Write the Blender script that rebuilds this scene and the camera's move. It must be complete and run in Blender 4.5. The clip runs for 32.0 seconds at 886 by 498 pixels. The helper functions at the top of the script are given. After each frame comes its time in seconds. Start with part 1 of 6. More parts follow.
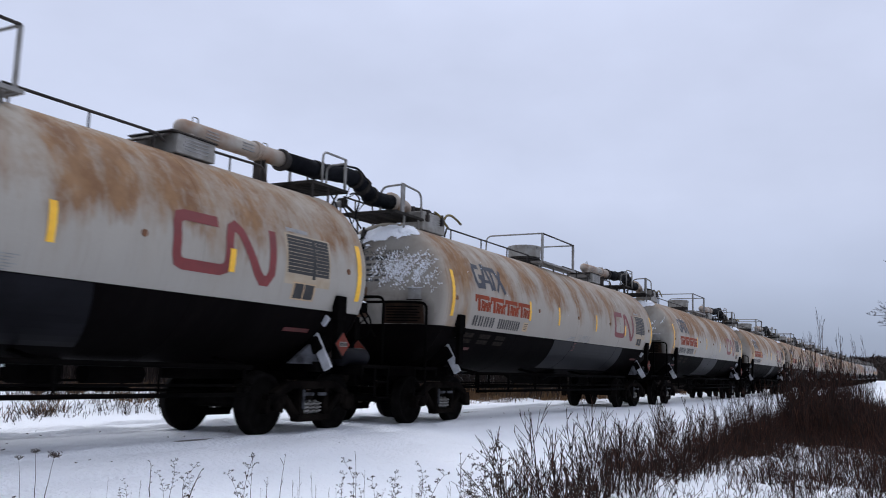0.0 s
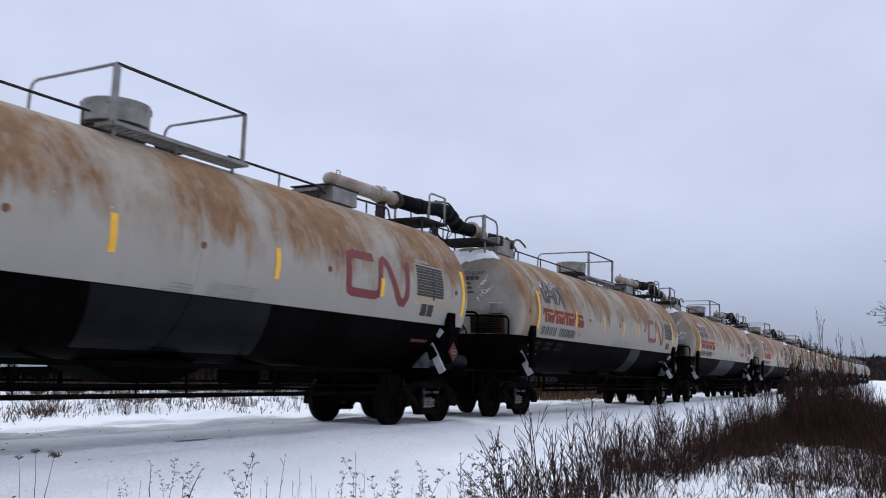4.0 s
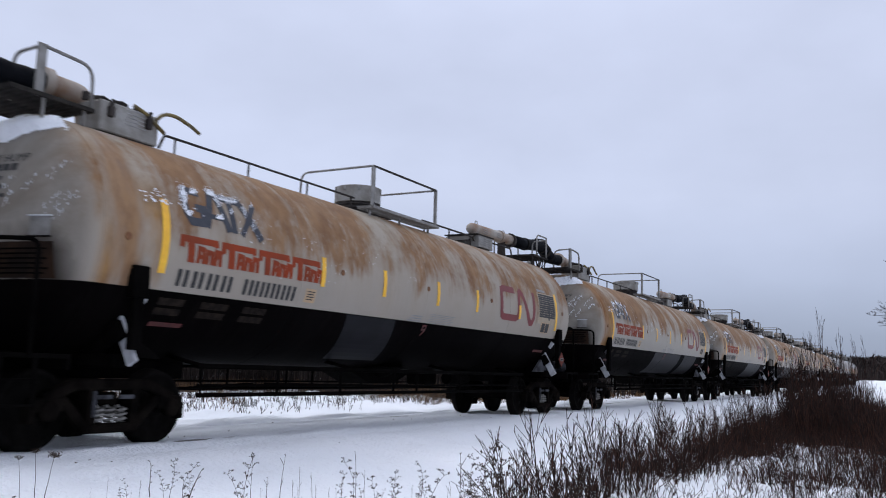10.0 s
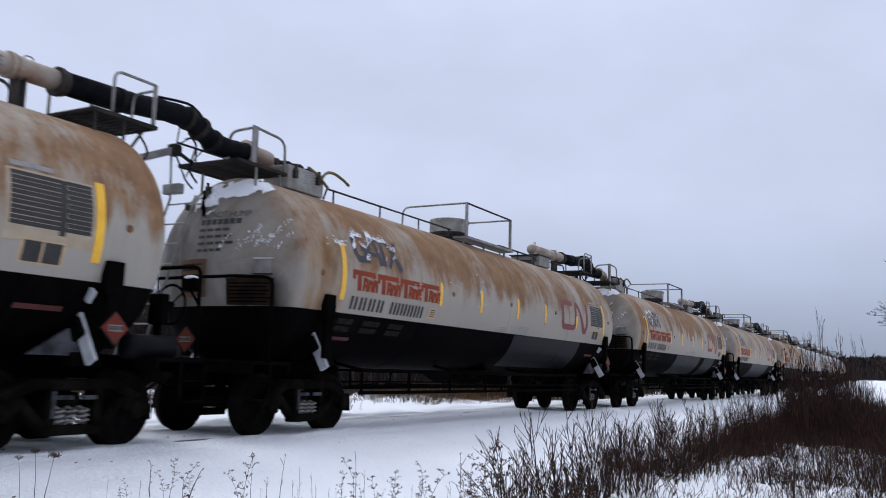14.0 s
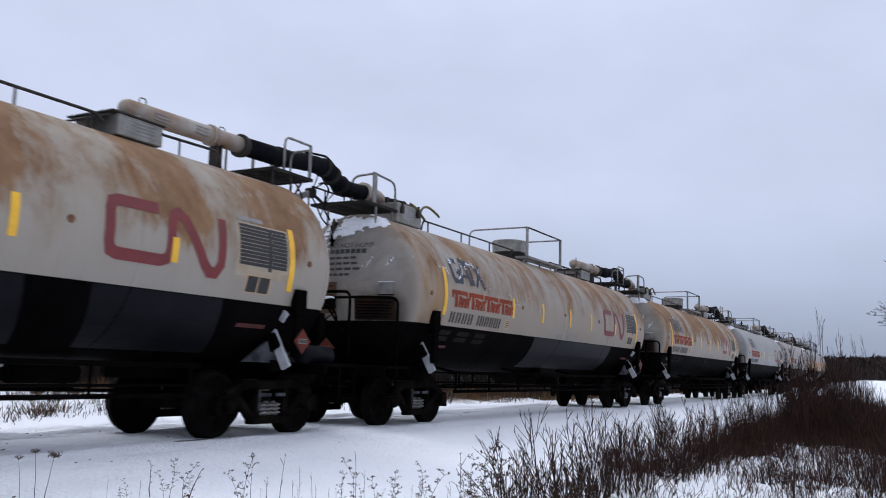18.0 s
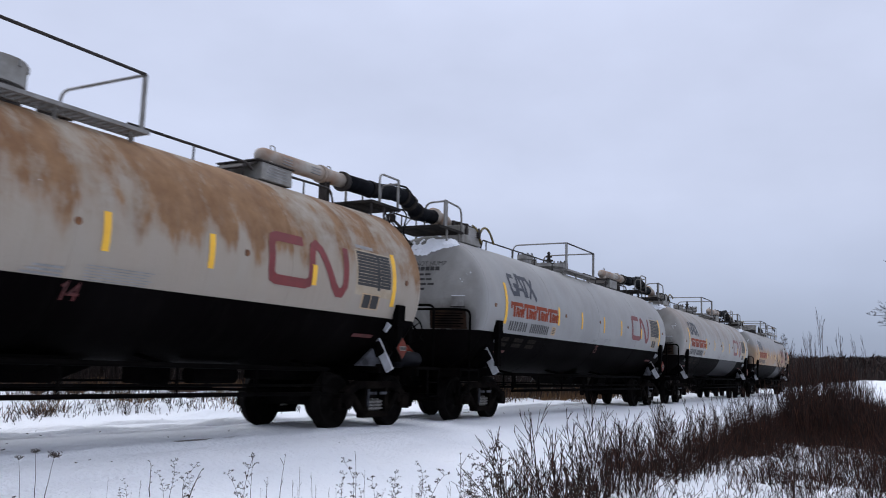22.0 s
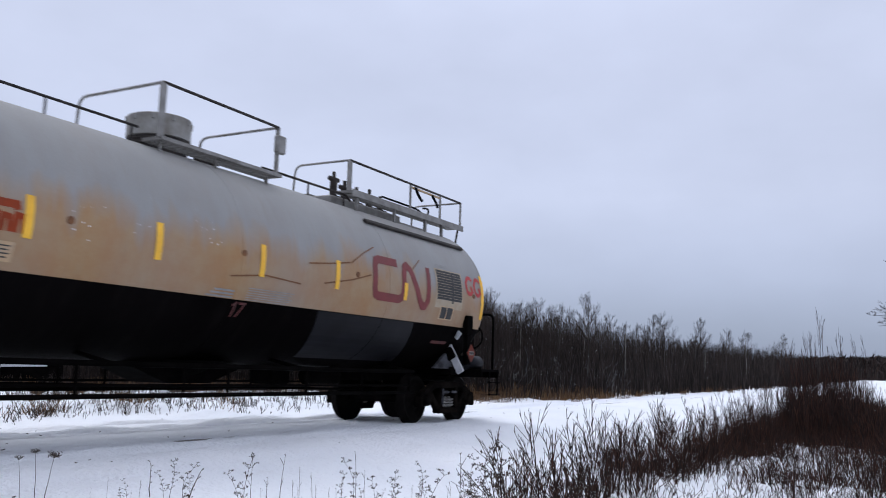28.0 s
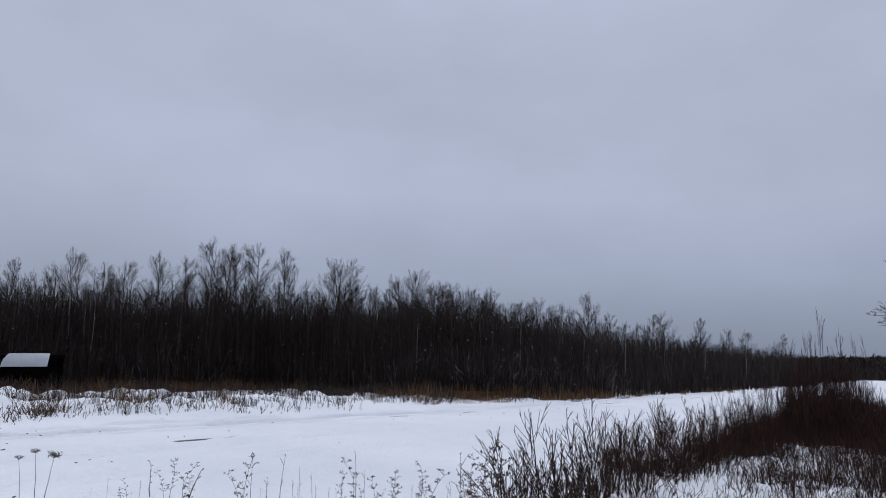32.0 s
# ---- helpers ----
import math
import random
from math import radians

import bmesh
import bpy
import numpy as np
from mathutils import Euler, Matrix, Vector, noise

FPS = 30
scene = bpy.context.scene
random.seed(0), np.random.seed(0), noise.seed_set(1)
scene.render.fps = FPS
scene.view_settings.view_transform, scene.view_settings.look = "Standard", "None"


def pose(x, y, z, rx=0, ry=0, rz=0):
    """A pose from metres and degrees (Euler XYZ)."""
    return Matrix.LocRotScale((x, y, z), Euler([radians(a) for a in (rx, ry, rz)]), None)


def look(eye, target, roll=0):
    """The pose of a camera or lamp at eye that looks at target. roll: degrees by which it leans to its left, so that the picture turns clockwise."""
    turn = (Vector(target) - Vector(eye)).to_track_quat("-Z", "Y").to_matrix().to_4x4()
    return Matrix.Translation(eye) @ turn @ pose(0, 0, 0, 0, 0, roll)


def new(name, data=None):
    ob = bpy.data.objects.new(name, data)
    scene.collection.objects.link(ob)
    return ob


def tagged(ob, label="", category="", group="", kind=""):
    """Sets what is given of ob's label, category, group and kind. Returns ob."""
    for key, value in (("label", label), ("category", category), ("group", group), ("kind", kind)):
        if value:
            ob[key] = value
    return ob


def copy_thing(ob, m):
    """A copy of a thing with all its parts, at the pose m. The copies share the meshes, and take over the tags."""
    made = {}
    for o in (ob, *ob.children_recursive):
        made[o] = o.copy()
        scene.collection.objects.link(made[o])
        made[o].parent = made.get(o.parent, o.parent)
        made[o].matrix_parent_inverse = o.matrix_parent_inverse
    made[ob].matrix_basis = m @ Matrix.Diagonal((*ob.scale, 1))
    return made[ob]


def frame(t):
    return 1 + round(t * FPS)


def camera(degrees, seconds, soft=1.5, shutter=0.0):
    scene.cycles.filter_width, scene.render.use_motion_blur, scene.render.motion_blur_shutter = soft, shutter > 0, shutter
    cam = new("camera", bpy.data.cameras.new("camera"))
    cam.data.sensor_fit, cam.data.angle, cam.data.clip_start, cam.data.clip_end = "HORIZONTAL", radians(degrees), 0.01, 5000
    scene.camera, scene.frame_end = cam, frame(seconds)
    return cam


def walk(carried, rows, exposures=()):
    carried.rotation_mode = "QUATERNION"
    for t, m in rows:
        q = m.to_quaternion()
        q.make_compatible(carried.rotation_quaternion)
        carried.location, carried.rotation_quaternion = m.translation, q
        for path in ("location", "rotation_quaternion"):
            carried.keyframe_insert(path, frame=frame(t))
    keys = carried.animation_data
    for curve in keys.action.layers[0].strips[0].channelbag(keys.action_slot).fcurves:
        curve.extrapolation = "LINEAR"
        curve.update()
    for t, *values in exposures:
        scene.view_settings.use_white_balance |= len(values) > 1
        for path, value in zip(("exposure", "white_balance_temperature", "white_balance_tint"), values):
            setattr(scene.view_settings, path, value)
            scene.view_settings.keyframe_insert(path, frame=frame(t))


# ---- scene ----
# ---- camera ----
EYE = (0.0, 0.0, 0.995)
YAW, PITCH, ROLL = 28.859, 8.126, 1.678   # degrees: heading from the track line, upward tilt, lean
cam = camera(53.7, 32.0, soft=1.0, shutter=0.2)
HEADING = (math.cos(radians(YAW)) * math.cos(radians(PITCH)), math.sin(radians(YAW)) * math.cos(radians(PITCH)), math.sin(radians(PITCH)))
VIEW = look(EYE, [EYE[i] + HEADING[i] for i in range(3)], ROLL)
walk(cam, [(0.0, VIEW), (32.0, VIEW)], exposures=[(0.0, 0.0), (28.6, 0.0), (29.8, -0.52), (32.0, -0.52)])

# ---- sky and sun: a closed winter overcast ----
world = bpy.data.worlds.new("overcast_sky")
scene.world = world
world.use_nodes = True
wn, wl = world.node_tree.nodes, world.node_tree.links
wn.clear()


def wnode(kind, operation=""):
    n = wn.new(kind)
    if operation:
        n.operation = operation
    return n


SUN_UP, SUN_TURN = radians(52), radians(15)
sky = wnode("ShaderNodeTexSky")
sky.sky_type, sky.sun_disc, sky.sun_elevation, sky.sun_rotation = "NISHITA", False, SUN_UP, SUN_TURN
coord = wnode("ShaderNodeTexCoord")
split = wnode("ShaderNodeSeparateXYZ")
wl.new(coord.outputs["Generated"], split.inputs[0])
ramp = wnode("ShaderNodeValToRGB")
wl.new(split.outputs["Z"], ramp.inputs[0])
els = ramp.color_ramp.elements
els[0].position, els[0].color = 0.0, (0.235, 0.287, 0.415, 1)
els[1].position, els[1].color = 1.0, (1.12, 1.17, 1.33, 1)
for pos, col in ((0.05, (0.31, 0.362, 0.50, 1)), (0.11, (0.435, 0.49, 0.655, 1)), (0.20, (0.585, 0.64, 0.825, 1)), (0.42, (0.625, 0.68, 0.87, 1)), (0.60, (0.82, 0.87, 1.04, 1))):
    e = els.new(pos)
    e.color = col
# soft cloud billows, flattened towards the horizon
flat = wnode("ShaderNodeMapping")
flat.inputs["Scale"].default_value = (1.2, 1.2, 2.4)
wl.new(coord.outputs["Generated"], flat.inputs[0])
billow = wnode("ShaderNodeTexNoise")
billow.inputs["Scale"].default_value, billow.inputs["Detail"].default_value, billow.inputs["Roughness"].default_value = 2.3, 5.0, 0.5
wl.new(flat.outputs[0], billow.inputs["Vector"])
lump = wnode("ShaderNodeMapRange")
lump.inputs["From Min"].default_value, lump.inputs["From Max"].default_value = 0.3, 0.7
lump.inputs["To Min"].default_value, lump.inputs["To Max"].default_value = 0.90, 1.08
wl.new(billow.outputs["Fac"], lump.inputs["Value"])
clouds = wnode("ShaderNodeVectorMath", operation="SCALE")
wl.new(ramp.outputs["Color"], clouds.inputs[0])
wl.new(lump.outputs["Result"], clouds.inputs["Scale"])
bg_cloud, bg_sky, both = wnode("ShaderNodeBackground"), wnode("ShaderNodeBackground"), wnode("ShaderNodeAddShader")
bg_cloud.inputs["Strength"].default_value = 1.0
bg_sky.inputs["Strength"].default_value = 0.01
wl.new(clouds.outputs[0], bg_cloud.inputs["Color"])
wl.new(sky.outputs["Color"], bg_sky.inputs["Color"])
wl.new(bg_cloud.outputs[0], both.inputs[0])
wl.new(bg_sky.outputs[0], both.inputs[1])
wl.new(both.outputs[0], wnode("ShaderNodeOutputWorld").inputs["Surface"])

sun = new("sun", bpy.data.lights.new("sun", "SUN"))
sun.data.energy, sun.data.angle, sun.data.color = 0.92, radians(32), (0.98, 0.99, 1.0)
sun.matrix_world = look((math.sin(SUN_TURN) * 50, math.cos(SUN_TURN) * 50, 64), (0, 0, 0))

# ---- materials ----


class Mat:
    """A node material in the making."""

    def __init__(self, name, rough=0.7, metal=0.0, spec=0.5):
        self.m = bpy.data.materials.new(name)
        self.m.use_nodes = True
        self.n, self.l = self.m.node_tree.nodes, self.m.node_tree.links
        self.b = self.n["Principled BSDF"]
        self.b.inputs["Roughness"].default_value = rough
        self.b.inputs["Metallic"].default_value = metal
        self.b.inputs["Specular IOR Level"].default_value = spec
        self.tc = self.n.new("ShaderNodeTexCoord")

    def node(self, kind, operation=""):
        n = self.n.new(kind)
        if operation:
            n.operation = operation
        return n

    def link(self, a, b):
        self.l.new(a, b)

    def vec(self, scale=(1, 1, 1), space="Object", src=None):
        mp = self.node("ShaderNodeMapping")
        mp.inputs["Scale"].default_value = scale
        self.link(src or self.tc.outputs[space], mp.inputs[0])
        return mp.outputs[0]

    def noise(self, scale, detail=4, rough=0.55, stretch=(1, 1, 1), lo=0.35, hi=0.65, space="Object", src=None):
        t = self.node("ShaderNodeTexNoise")
        t.inputs["Scale"].default_value, t.inputs["Detail"].default_value, t.inputs["Roughness"].default_value = scale, detail, rough
        self.link(self.vec(stretch, space, src), t.inputs["Vector"])
        return self.span(t.outputs["Fac"], lo, hi)

    def span(self, v, lo, hi, a=0.0, b=1.0):
        r = self.node("ShaderNodeMapRange")
        for k, x in (("From Min", lo), ("From Max", hi), ("To Min", a), ("To Max", b)):
            r.inputs[k].default_value = x
        self.link(v, r.inputs["Value"])
        return r.outputs["Result"]

    def mix(self, fac, a, b):
        m = self.node("ShaderNodeMix")
        m.data_type = "RGBA"
        for i, v in ((0, fac), (6, a), (7, b)):
            if isinstance(v, (int, float, tuple)):
                m.inputs[i].default_value = (*v, 1) if isinstance(v, tuple) and len(v) == 3 else v
            else:
                self.link(v, m.inputs[i])
        return m.outputs[2]

    def math(self, op, a, b=0.0):
        m = self.node("ShaderNodeMath", operation=op)
        for i, v in ((0, a), (1, b)):
            if isinstance(v, (int, float)):
                m.inputs[i].default_value = v
            else:
                self.link(v, m.inputs[i])
        return m.outputs[0]

    def color(self, v):
        if isinstance(v, tuple):
            self.b.inputs["Base Color"].default_value = (*v, 1)
        else:
            self.link(v, self.b.inputs["Base Color"])
        return self

    def roughness(self, v):
        self.link(v, self.b.inputs["Roughness"])
        return self

    def bump(self, v, strength=0.3, dist=0.01):
        bp = self.node("ShaderNodeBump")
        bp.inputs["Strength"].default_value, bp.inputs["Distance"].default_value = strength, dist
        self.link(v, bp.inputs["Height"])
        self.link(bp.outputs[0], self.b.inputs["Normal"])
        return self


def islands(name, a, b, c, rough=0.9):
    """For joined sticks: each piece takes its own tone between three."""
    m = Mat(name, rough, 0.0, 0.2)
    geo = m.node("ShaderNodeNewGeometry")
    r = geo.outputs["Random Per Island"]
    grain = m.noise(6.0, 3)
    tone = m.mix(m.span(r, 0.0, 0.6), a, b)
    tone = m.mix(m.span(r, 0.72, 1.0), tone, c)
    m.color(m.mix(m.math("MULTIPLY", grain, 0.35), tone, tuple(x * 0.5 for x in a)))
    return m.m


def plain(name, a, b, scale=3.0, rough=0.7, metal=0.0, bump=0.0, stretch=(1, 1, 1), spec=0.5, fine=18.0):
    """Two tones mixed by coarse noise, with a finer grain over it."""
    m = Mat(name, rough, metal, spec)
    coarse, grain = m.noise(scale, 5, stretch=stretch), m.noise(scale * fine / 3, 3, stretch=stretch, lo=0.3, hi=0.7)
    c = m.mix(coarse, a, b)
    m.color(m.mix(m.math("MULTIPLY", grain, 0.25), c, tuple(x * 0.55 for x in a)))
    if bump:
        m.bump(grain, bump, 0.01)
    return m.m


TANK_R, TANK_Z = 1.48, 2.48
SHELL, HEAD = 7.38, 0.57   # half the straight shell, depth of the dished heads


def tank_paint():
    """Pale grey over black. Object colour: red = rust on the top, green = tan stain low on the side, blue = shift of the pattern."""
    m = Mat("tank_paint", 0.5, 0.0, 0.25)
    info = m.node("ShaderNodeObjectInfo")
    rgb = m.node("ShaderNodeSeparateColor")
    m.link(info.outputs["Color"], rgb.inputs[0])
    rust, low, shift = rgb.outputs[0], rgb.outputs[1], rgb.outputs[2]
    xyz = m.node("ShaderNodeSeparateXYZ")
    m.link(m.tc.outputs["Object"], xyz.inputs[0])
    x, y, z = xyz.outputs
    ang = m.math("ARCTAN2", m.math("SUBTRACT", z, TANK_Z), m.math("MULTIPLY", y, -1.0))
    uv = m.node("ShaderNodeCombineXYZ")
    m.link(x, uv.inputs[0])
    m.link(ang, uv.inputs[1])
    m.link(m.math("MULTIPLY", shift, 40.0), uv.inputs[2])
    uvo = uv.outputs[0]
    # broad rust bands round the shell, streaks that run down it, blotches
    bands = m.noise(0.95, 4, 0.55, (1.0, 0.30, 1.0), 0.41, 0.60, src=uvo)
    streak = m.noise(7.0, 6, 0.7, (1.0, 0.55, 1.0), 0.36, 0.62, src=uvo)
    blotch = m.noise(2.2, 6, 0.65, (1.0, 1.3, 1.0), 0.4, 0.66, src=uvo)
    edge = m.noise(2.0, 5, 0.5, (1.0, 0.5, 1.0), 0.2, 0.8, src=uvo)
    height = m.math("ADD", z, m.math("MULTIPLY", m.math("SUBTRACT", edge, 0.5), 0.8))
    teeth = m.noise(4.2, 4, 0.6, (1.0, 0.10, 1.0), 0.30, 0.70, src=uvo)
    height = m.math("ADD", height, m.math("MULTIPLY", m.math("SUBTRACT", teeth, 0.55), 0.34))
    upper = m.math("MULTIPLY", m.span(height, 2.50, 2.86), m.span(z, 3.70, 3.93, 1.0, 0.5))
    speck = m.noise(16.0, 5, 0.75, (1.0, 0.6, 1.0), 0.36, 0.60, src=uvo)
    pale = m.noise(1.6, 3, 0.5, (1.0, 0.16, 1.0), 0.56, 0.70, src=uvo)
    body = m.math("ADD", m.math("MULTIPLY", bands, m.math("ADD", 0.42, m.math("MULTIPLY", m.math("MAXIMUM", streak, blotch), 0.55))), m.math("ADD", 0.10, m.math("MULTIPLY", m.math("MULTIPLY", streak, blotch), 0.42)))
    body = m.math("MULTIPLY", body, m.math("SUBTRACT", 1.0, m.math("MULTIPLY", pale, 0.62)))
    body = m.math("MULTIPLY", body, m.math("ADD", 0.62, m.math("MULTIPLY", speck, 0.45)))
    ends = m.span(x, -7.40, -7.72, 1.0, 0.12)
    amount = m.math("MULTIPLY", m.math("MULTIPLY", m.math("MULTIPLY", body, upper), rust), ends)
    amount = m.math("MINIMUM", m.math("MULTIPLY", amount, 1.45), 0.90)
    white = m.mix(m.noise(1.1, 5, src=uvo), (0.315, 0.317, 0.315), (0.262, 0.263, 0.262))
    white = m.mix(m.math("MULTIPLY", m.noise(9.0, 5, 0.7, (1, 0.3, 1), 0.45, 0.8, src=uvo), 0.35), white, (0.30, 0.285, 0.26))
    white = m.mix(m.math("MULTIPLY", m.math("MINIMUM", rust, 1.0), m.span(height, 1.9, 3.2, 0.68, 0.95)), white, m.mix(m.math("MULTIPLY", blotch, m.span(height, 2.2, 3.0)), (0.345, 0.308, 0.252), (0.245, 0.190, 0.130)))
    white = m.mix(m.math("MULTIPLY", low, 0.45), white, (0.225, 0.23, 0.232))
    rusty = m.mix(m.noise(3.0, 6, 0.7, src=uvo), (0.255, 0.140, 0.066), (0.158, 0.074, 0.032))
    c = m.mix(amount, white, rusty)
    # tan stain that some shells carry above the black
    lowmask = m.math("MULTIPLY", m.math("MULTIPLY", m.span(height, 2.95, 2.45), m.span(m.noise(0.5, 3, 0.5, (1, .6, 1), 0.25, 0.6, src=uvo), 0, 1, 0.6, 1)), low)
    c = m.mix(lowmask, c, m.mix(blotch, (0.32, 0.170, 0.068), (0.34, 0.225, 0.118)))
    # fine runs of dirt
    c = m.mix(m.math("MULTIPLY", m.noise(24.0, 3, 0.6, (1, 0.08, 1), 0.55, 0.8, src=uvo), 0.25), c, (0.22, 0.17, 0.13))
    # black belly with faded panels
    fade = m.noise(0.55, 2, 0.4, (1.0, 0.35, 1.0), 0.46, 0.6, src=uvo)
    black = m.mix(m.math("MULTIPLY", fade, 0.5), (0.0024, 0.0020, 0.0021), (0.0058, 0.0050, 0.0051))
    black = m.mix(m.math("MULTIPLY", m.noise(6.0, 5, 0.65, (1, 0.4, 1), 0.5, 0.8, src=uvo), 0.30), black, (0.012, 0.010, 0.009))
    line = m.math("GREATER_THAN", 1.885, z)
    m.link(m.span(line, 0, 1, 0.18, 0.0025), m.b.inputs["Specular IOR Level"])
    c = m.mix(m.math("MULTIPLY", m.span(x, -7.45, -7.75), 0.5), c, m.mix(blotch, (0.32, 0.315, 0.30), (0.235, 0.22, 0.20)))
    # rubbed brown patches low beside the end stripe
    rub = m.math("MULTIPLY", m.math("MULTIPLY", m.span(m.math("ABSOLUTE", m.math("ADD", x, 6.92)), 0.55, 0.36), m.span(z, 3.35, 2.75)), m.math("MULTIPLY", m.noise(1.5, 4, 0.55, (1.6, 0.8, 1.0), 0.36, 0.58, src=uvo), rust))
    c = m.mix(m.math("MULTIPLY", rub, 0.85), c, m.mix(blotch, (0.29, 0.155, 0.052), (0.15, 0.085, 0.040)))
    # a collar of orange rust round the near end of the most rusted shells
    collar = m.math("MULTIPLY", m.math("MULTIPLY", m.span(m.math("ABSOLUTE", m.math("ADD", x, 7.08)), 0.34, 0.14), m.noise(1.4, 4, 0.6, (1.5, 0.45, 1.0), 0.38, 0.56, src=uvo)), m.span(rust, 0.86, 1.15))
    c = m.mix(m.math("MULTIPLY", collar, 0.85), c, m.mix(streak, (0.27, 0.135, 0.048), (0.165, 0.072, 0.026)))
    # soot on the near head: a thick patch above the black and runs from under the platform
    front = m.span(x, -7.42, -7.60)
    patch = m.math("MULTIPLY", m.math("MULTIPLY", m.span(m.math("ABSOLUTE", m.math("ADD", y, 0.88)), 0.62, 0.25), m.span(z, 2.70, 2.20)), m.noise(2.6, 5, 0.65, (1, 1, 0.5), 0.25, 0.5))
    runs = m.math("MULTIPLY", m.math("MULTIPLY", m.span(m.math("ABSOLUTE", m.math("SUBTRACT", y, 0.05)), 0.50, 0.15), m.span(z, 2.3, 3.3)), m.noise(5.0, 4, 0.6, (1, 1.2, 0.12), 0.45, 0.65))
    # head dirt, darkened towards +y to paint in the shade on that side
    dirt_and_shade = m.math("MULTIPLY", m.math("ADD", 0.36, m.math("MULTIPLY", m.span(y, -0.45, 0.6), 0.5)), m.noise(1.7, 5, 0.6, (1, 1, 0.6), 0.15, 0.55))
    soot_and_shade = m.math("MULTIPLY", front, m.math("MAXIMUM", m.math("MAXIMUM", patch, m.math("MULTIPLY", runs, 0.75)), dirt_and_shade))
    c = m.mix(m.math("MULTIPLY", soot_and_shade, 0.93), c, (0.022, 0.017, 0.013))
    m.color(m.mix(line, c, black))
    m.roughness(m.math("ADD", m.math("MULTIPLY", amount, 0.3), m.math("SUBTRACT", 0.52, m.math("MULTIPLY", line, 0.06))))
    m.bump(m.math("ADD", m.math("MULTIPLY", m.noise(1.2, 2, src=uvo), 1.5), m.noise(30, 4, src=uvo)), 0.1, 0.01)
    return m.m


PAINT = tank_paint()
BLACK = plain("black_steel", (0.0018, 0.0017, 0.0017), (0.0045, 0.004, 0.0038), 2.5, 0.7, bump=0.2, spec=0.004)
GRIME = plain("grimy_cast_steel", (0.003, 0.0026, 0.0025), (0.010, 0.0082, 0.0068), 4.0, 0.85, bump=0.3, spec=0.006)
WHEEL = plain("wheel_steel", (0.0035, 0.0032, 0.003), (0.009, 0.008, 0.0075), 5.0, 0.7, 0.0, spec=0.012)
BOXGREY = plain("grey_box_paint", (0.30, 0.295, 0.28), (0.17, 0.155, 0.135), 4.0, 0.65, bump=0.15, spec=0.3)
GALV = plain("galvanised_steel", (0.25, 0.245, 0.235), (0.14, 0.13, 0.118), 5.0, 0.6, 0.15, bump=0.15)
DARKRAIL = plain("dark_rail_steel", (0.022, 0.020, 0.020), (0.05, 0.042, 0.037), 6.0, 0.7, spec=0.15)
PIPE = plain("pipe_paint", (0.37, 0.345, 0.305), (0.20, 0.092, 0.036), 1.9, 0.65, bump=0.2)
RUBBER = plain("black_hose", (0.0045, 0.005, 0.0065), (0.009, 0.010, 0.0125), 6.0, 0.6, bump=0.4, spec=0.03)
YELLOW = plain("yellow_reflective_tape", (0.92, 0.52, 0.03), (0.80, 0.42, 0.03), 4.0, 0.5)
RED = plain("maroon_logo_paint", (0.19, 0.022, 0.022), (0.14, 0.02, 0.02), 3.0, 0.55)
BRICK = plain("orange_red_lettering", (0.27, 0.038, 0.009), (0.20, 0.038, 0.013), 3.0, 0.65, spec=0.2)
INK = plain("dark_blue_lettering", (0.018, 0.021, 0.034), (0.036, 0.040, 0.052), 9.0, 0.6)
GREYINK = plain("grey_stencil", (0.20, 0.20, 0.20), (0.32, 0.31, 0.30), 9.0, 0.7)
PANEL = plain("black_data_panel", (0.012, 0.012, 0.013), (0.026, 0.024, 0.022), 6.0, 0.6)
PALE = plain("pale_paint", (0.52, 0.53, 0.56), (0.36, 0.36, 0.38), 4.0, 0.6)
FADED = plain("faded_black_paint", (0.0092, 0.0092, 0.0122), (0.0055, 0.0055, 0.0070), 2.0, 0.45, spec=0.06)
# snow dust on the gussets, and the painted glints of the truck frames
DUST_GLINT = plain("snow_dusted_steel", (0.085, 0.088, 0.10), (0.018, 0.018, 0.02), 5.0, 0.8, bump=0.3, spec=0.1)
DIMTAN = plain("dull_tan_stencil", (0.022, 0.016, 0.012), (0.006, 0.005, 0.0045), 14.0, 0.8, spec=0.05)
PLACARD = plain("red_placard", (0.17, 0.024, 0.013), (0.11, 0.026, 0.016), 6.0, 0.6, spec=0.15)
TAN = plain("tan_plate", (0.50, 0.33, 0.18), (0.40, 0.30, 0.20), 6.0, 0.6)
BROWNHOSE = plain("brown_hose", (0.17, 0.12, 0.025), (0.06, 0.05, 0.03), 8.0, 0.6)
DECK = plain("dark_grating", (0.014, 0.013, 0.013), (0.038, 0.034, 0.030), 4.0, 0.8, spec=0.05)
RUST = plain("rust", (0.20, 0.085, 0.03), (0.12, 0.05, 0.025), 8.0, 0.85)
DIMRED = plain("dull_red_paint", (0.10, 0.012, 0.010), (0.05, 0.010, 0.009), 8.0, 0.7)
SCARLET = plain("red_paint", (0.45, 0.03, 0.03), (0.36, 0.035, 0.03), 5.0, 0.55)
RAILSTEEL = plain("rail_steel", (0.10, 0.085, 0.075), (0.20, 0.19, 0.18), 8.0, 0.45, 0.6)
BOARD = plain("brown_board", (0.13, 0.062, 0.028), (0.075, 0.042, 0.024), 5.0, 0.85)
SOOTBOARD = plain("sooty_board", (0.032, 0.017, 0.010), (0.010, 0.007, 0.006), 3.0, 0.85, spec=0.1)
TANPAINT = plain("tan_stained_paint", (0.40, 0.33, 0.24), (0.33, 0.25, 0.16), 4.0, 0.6)

# ---- mesh helpers ----


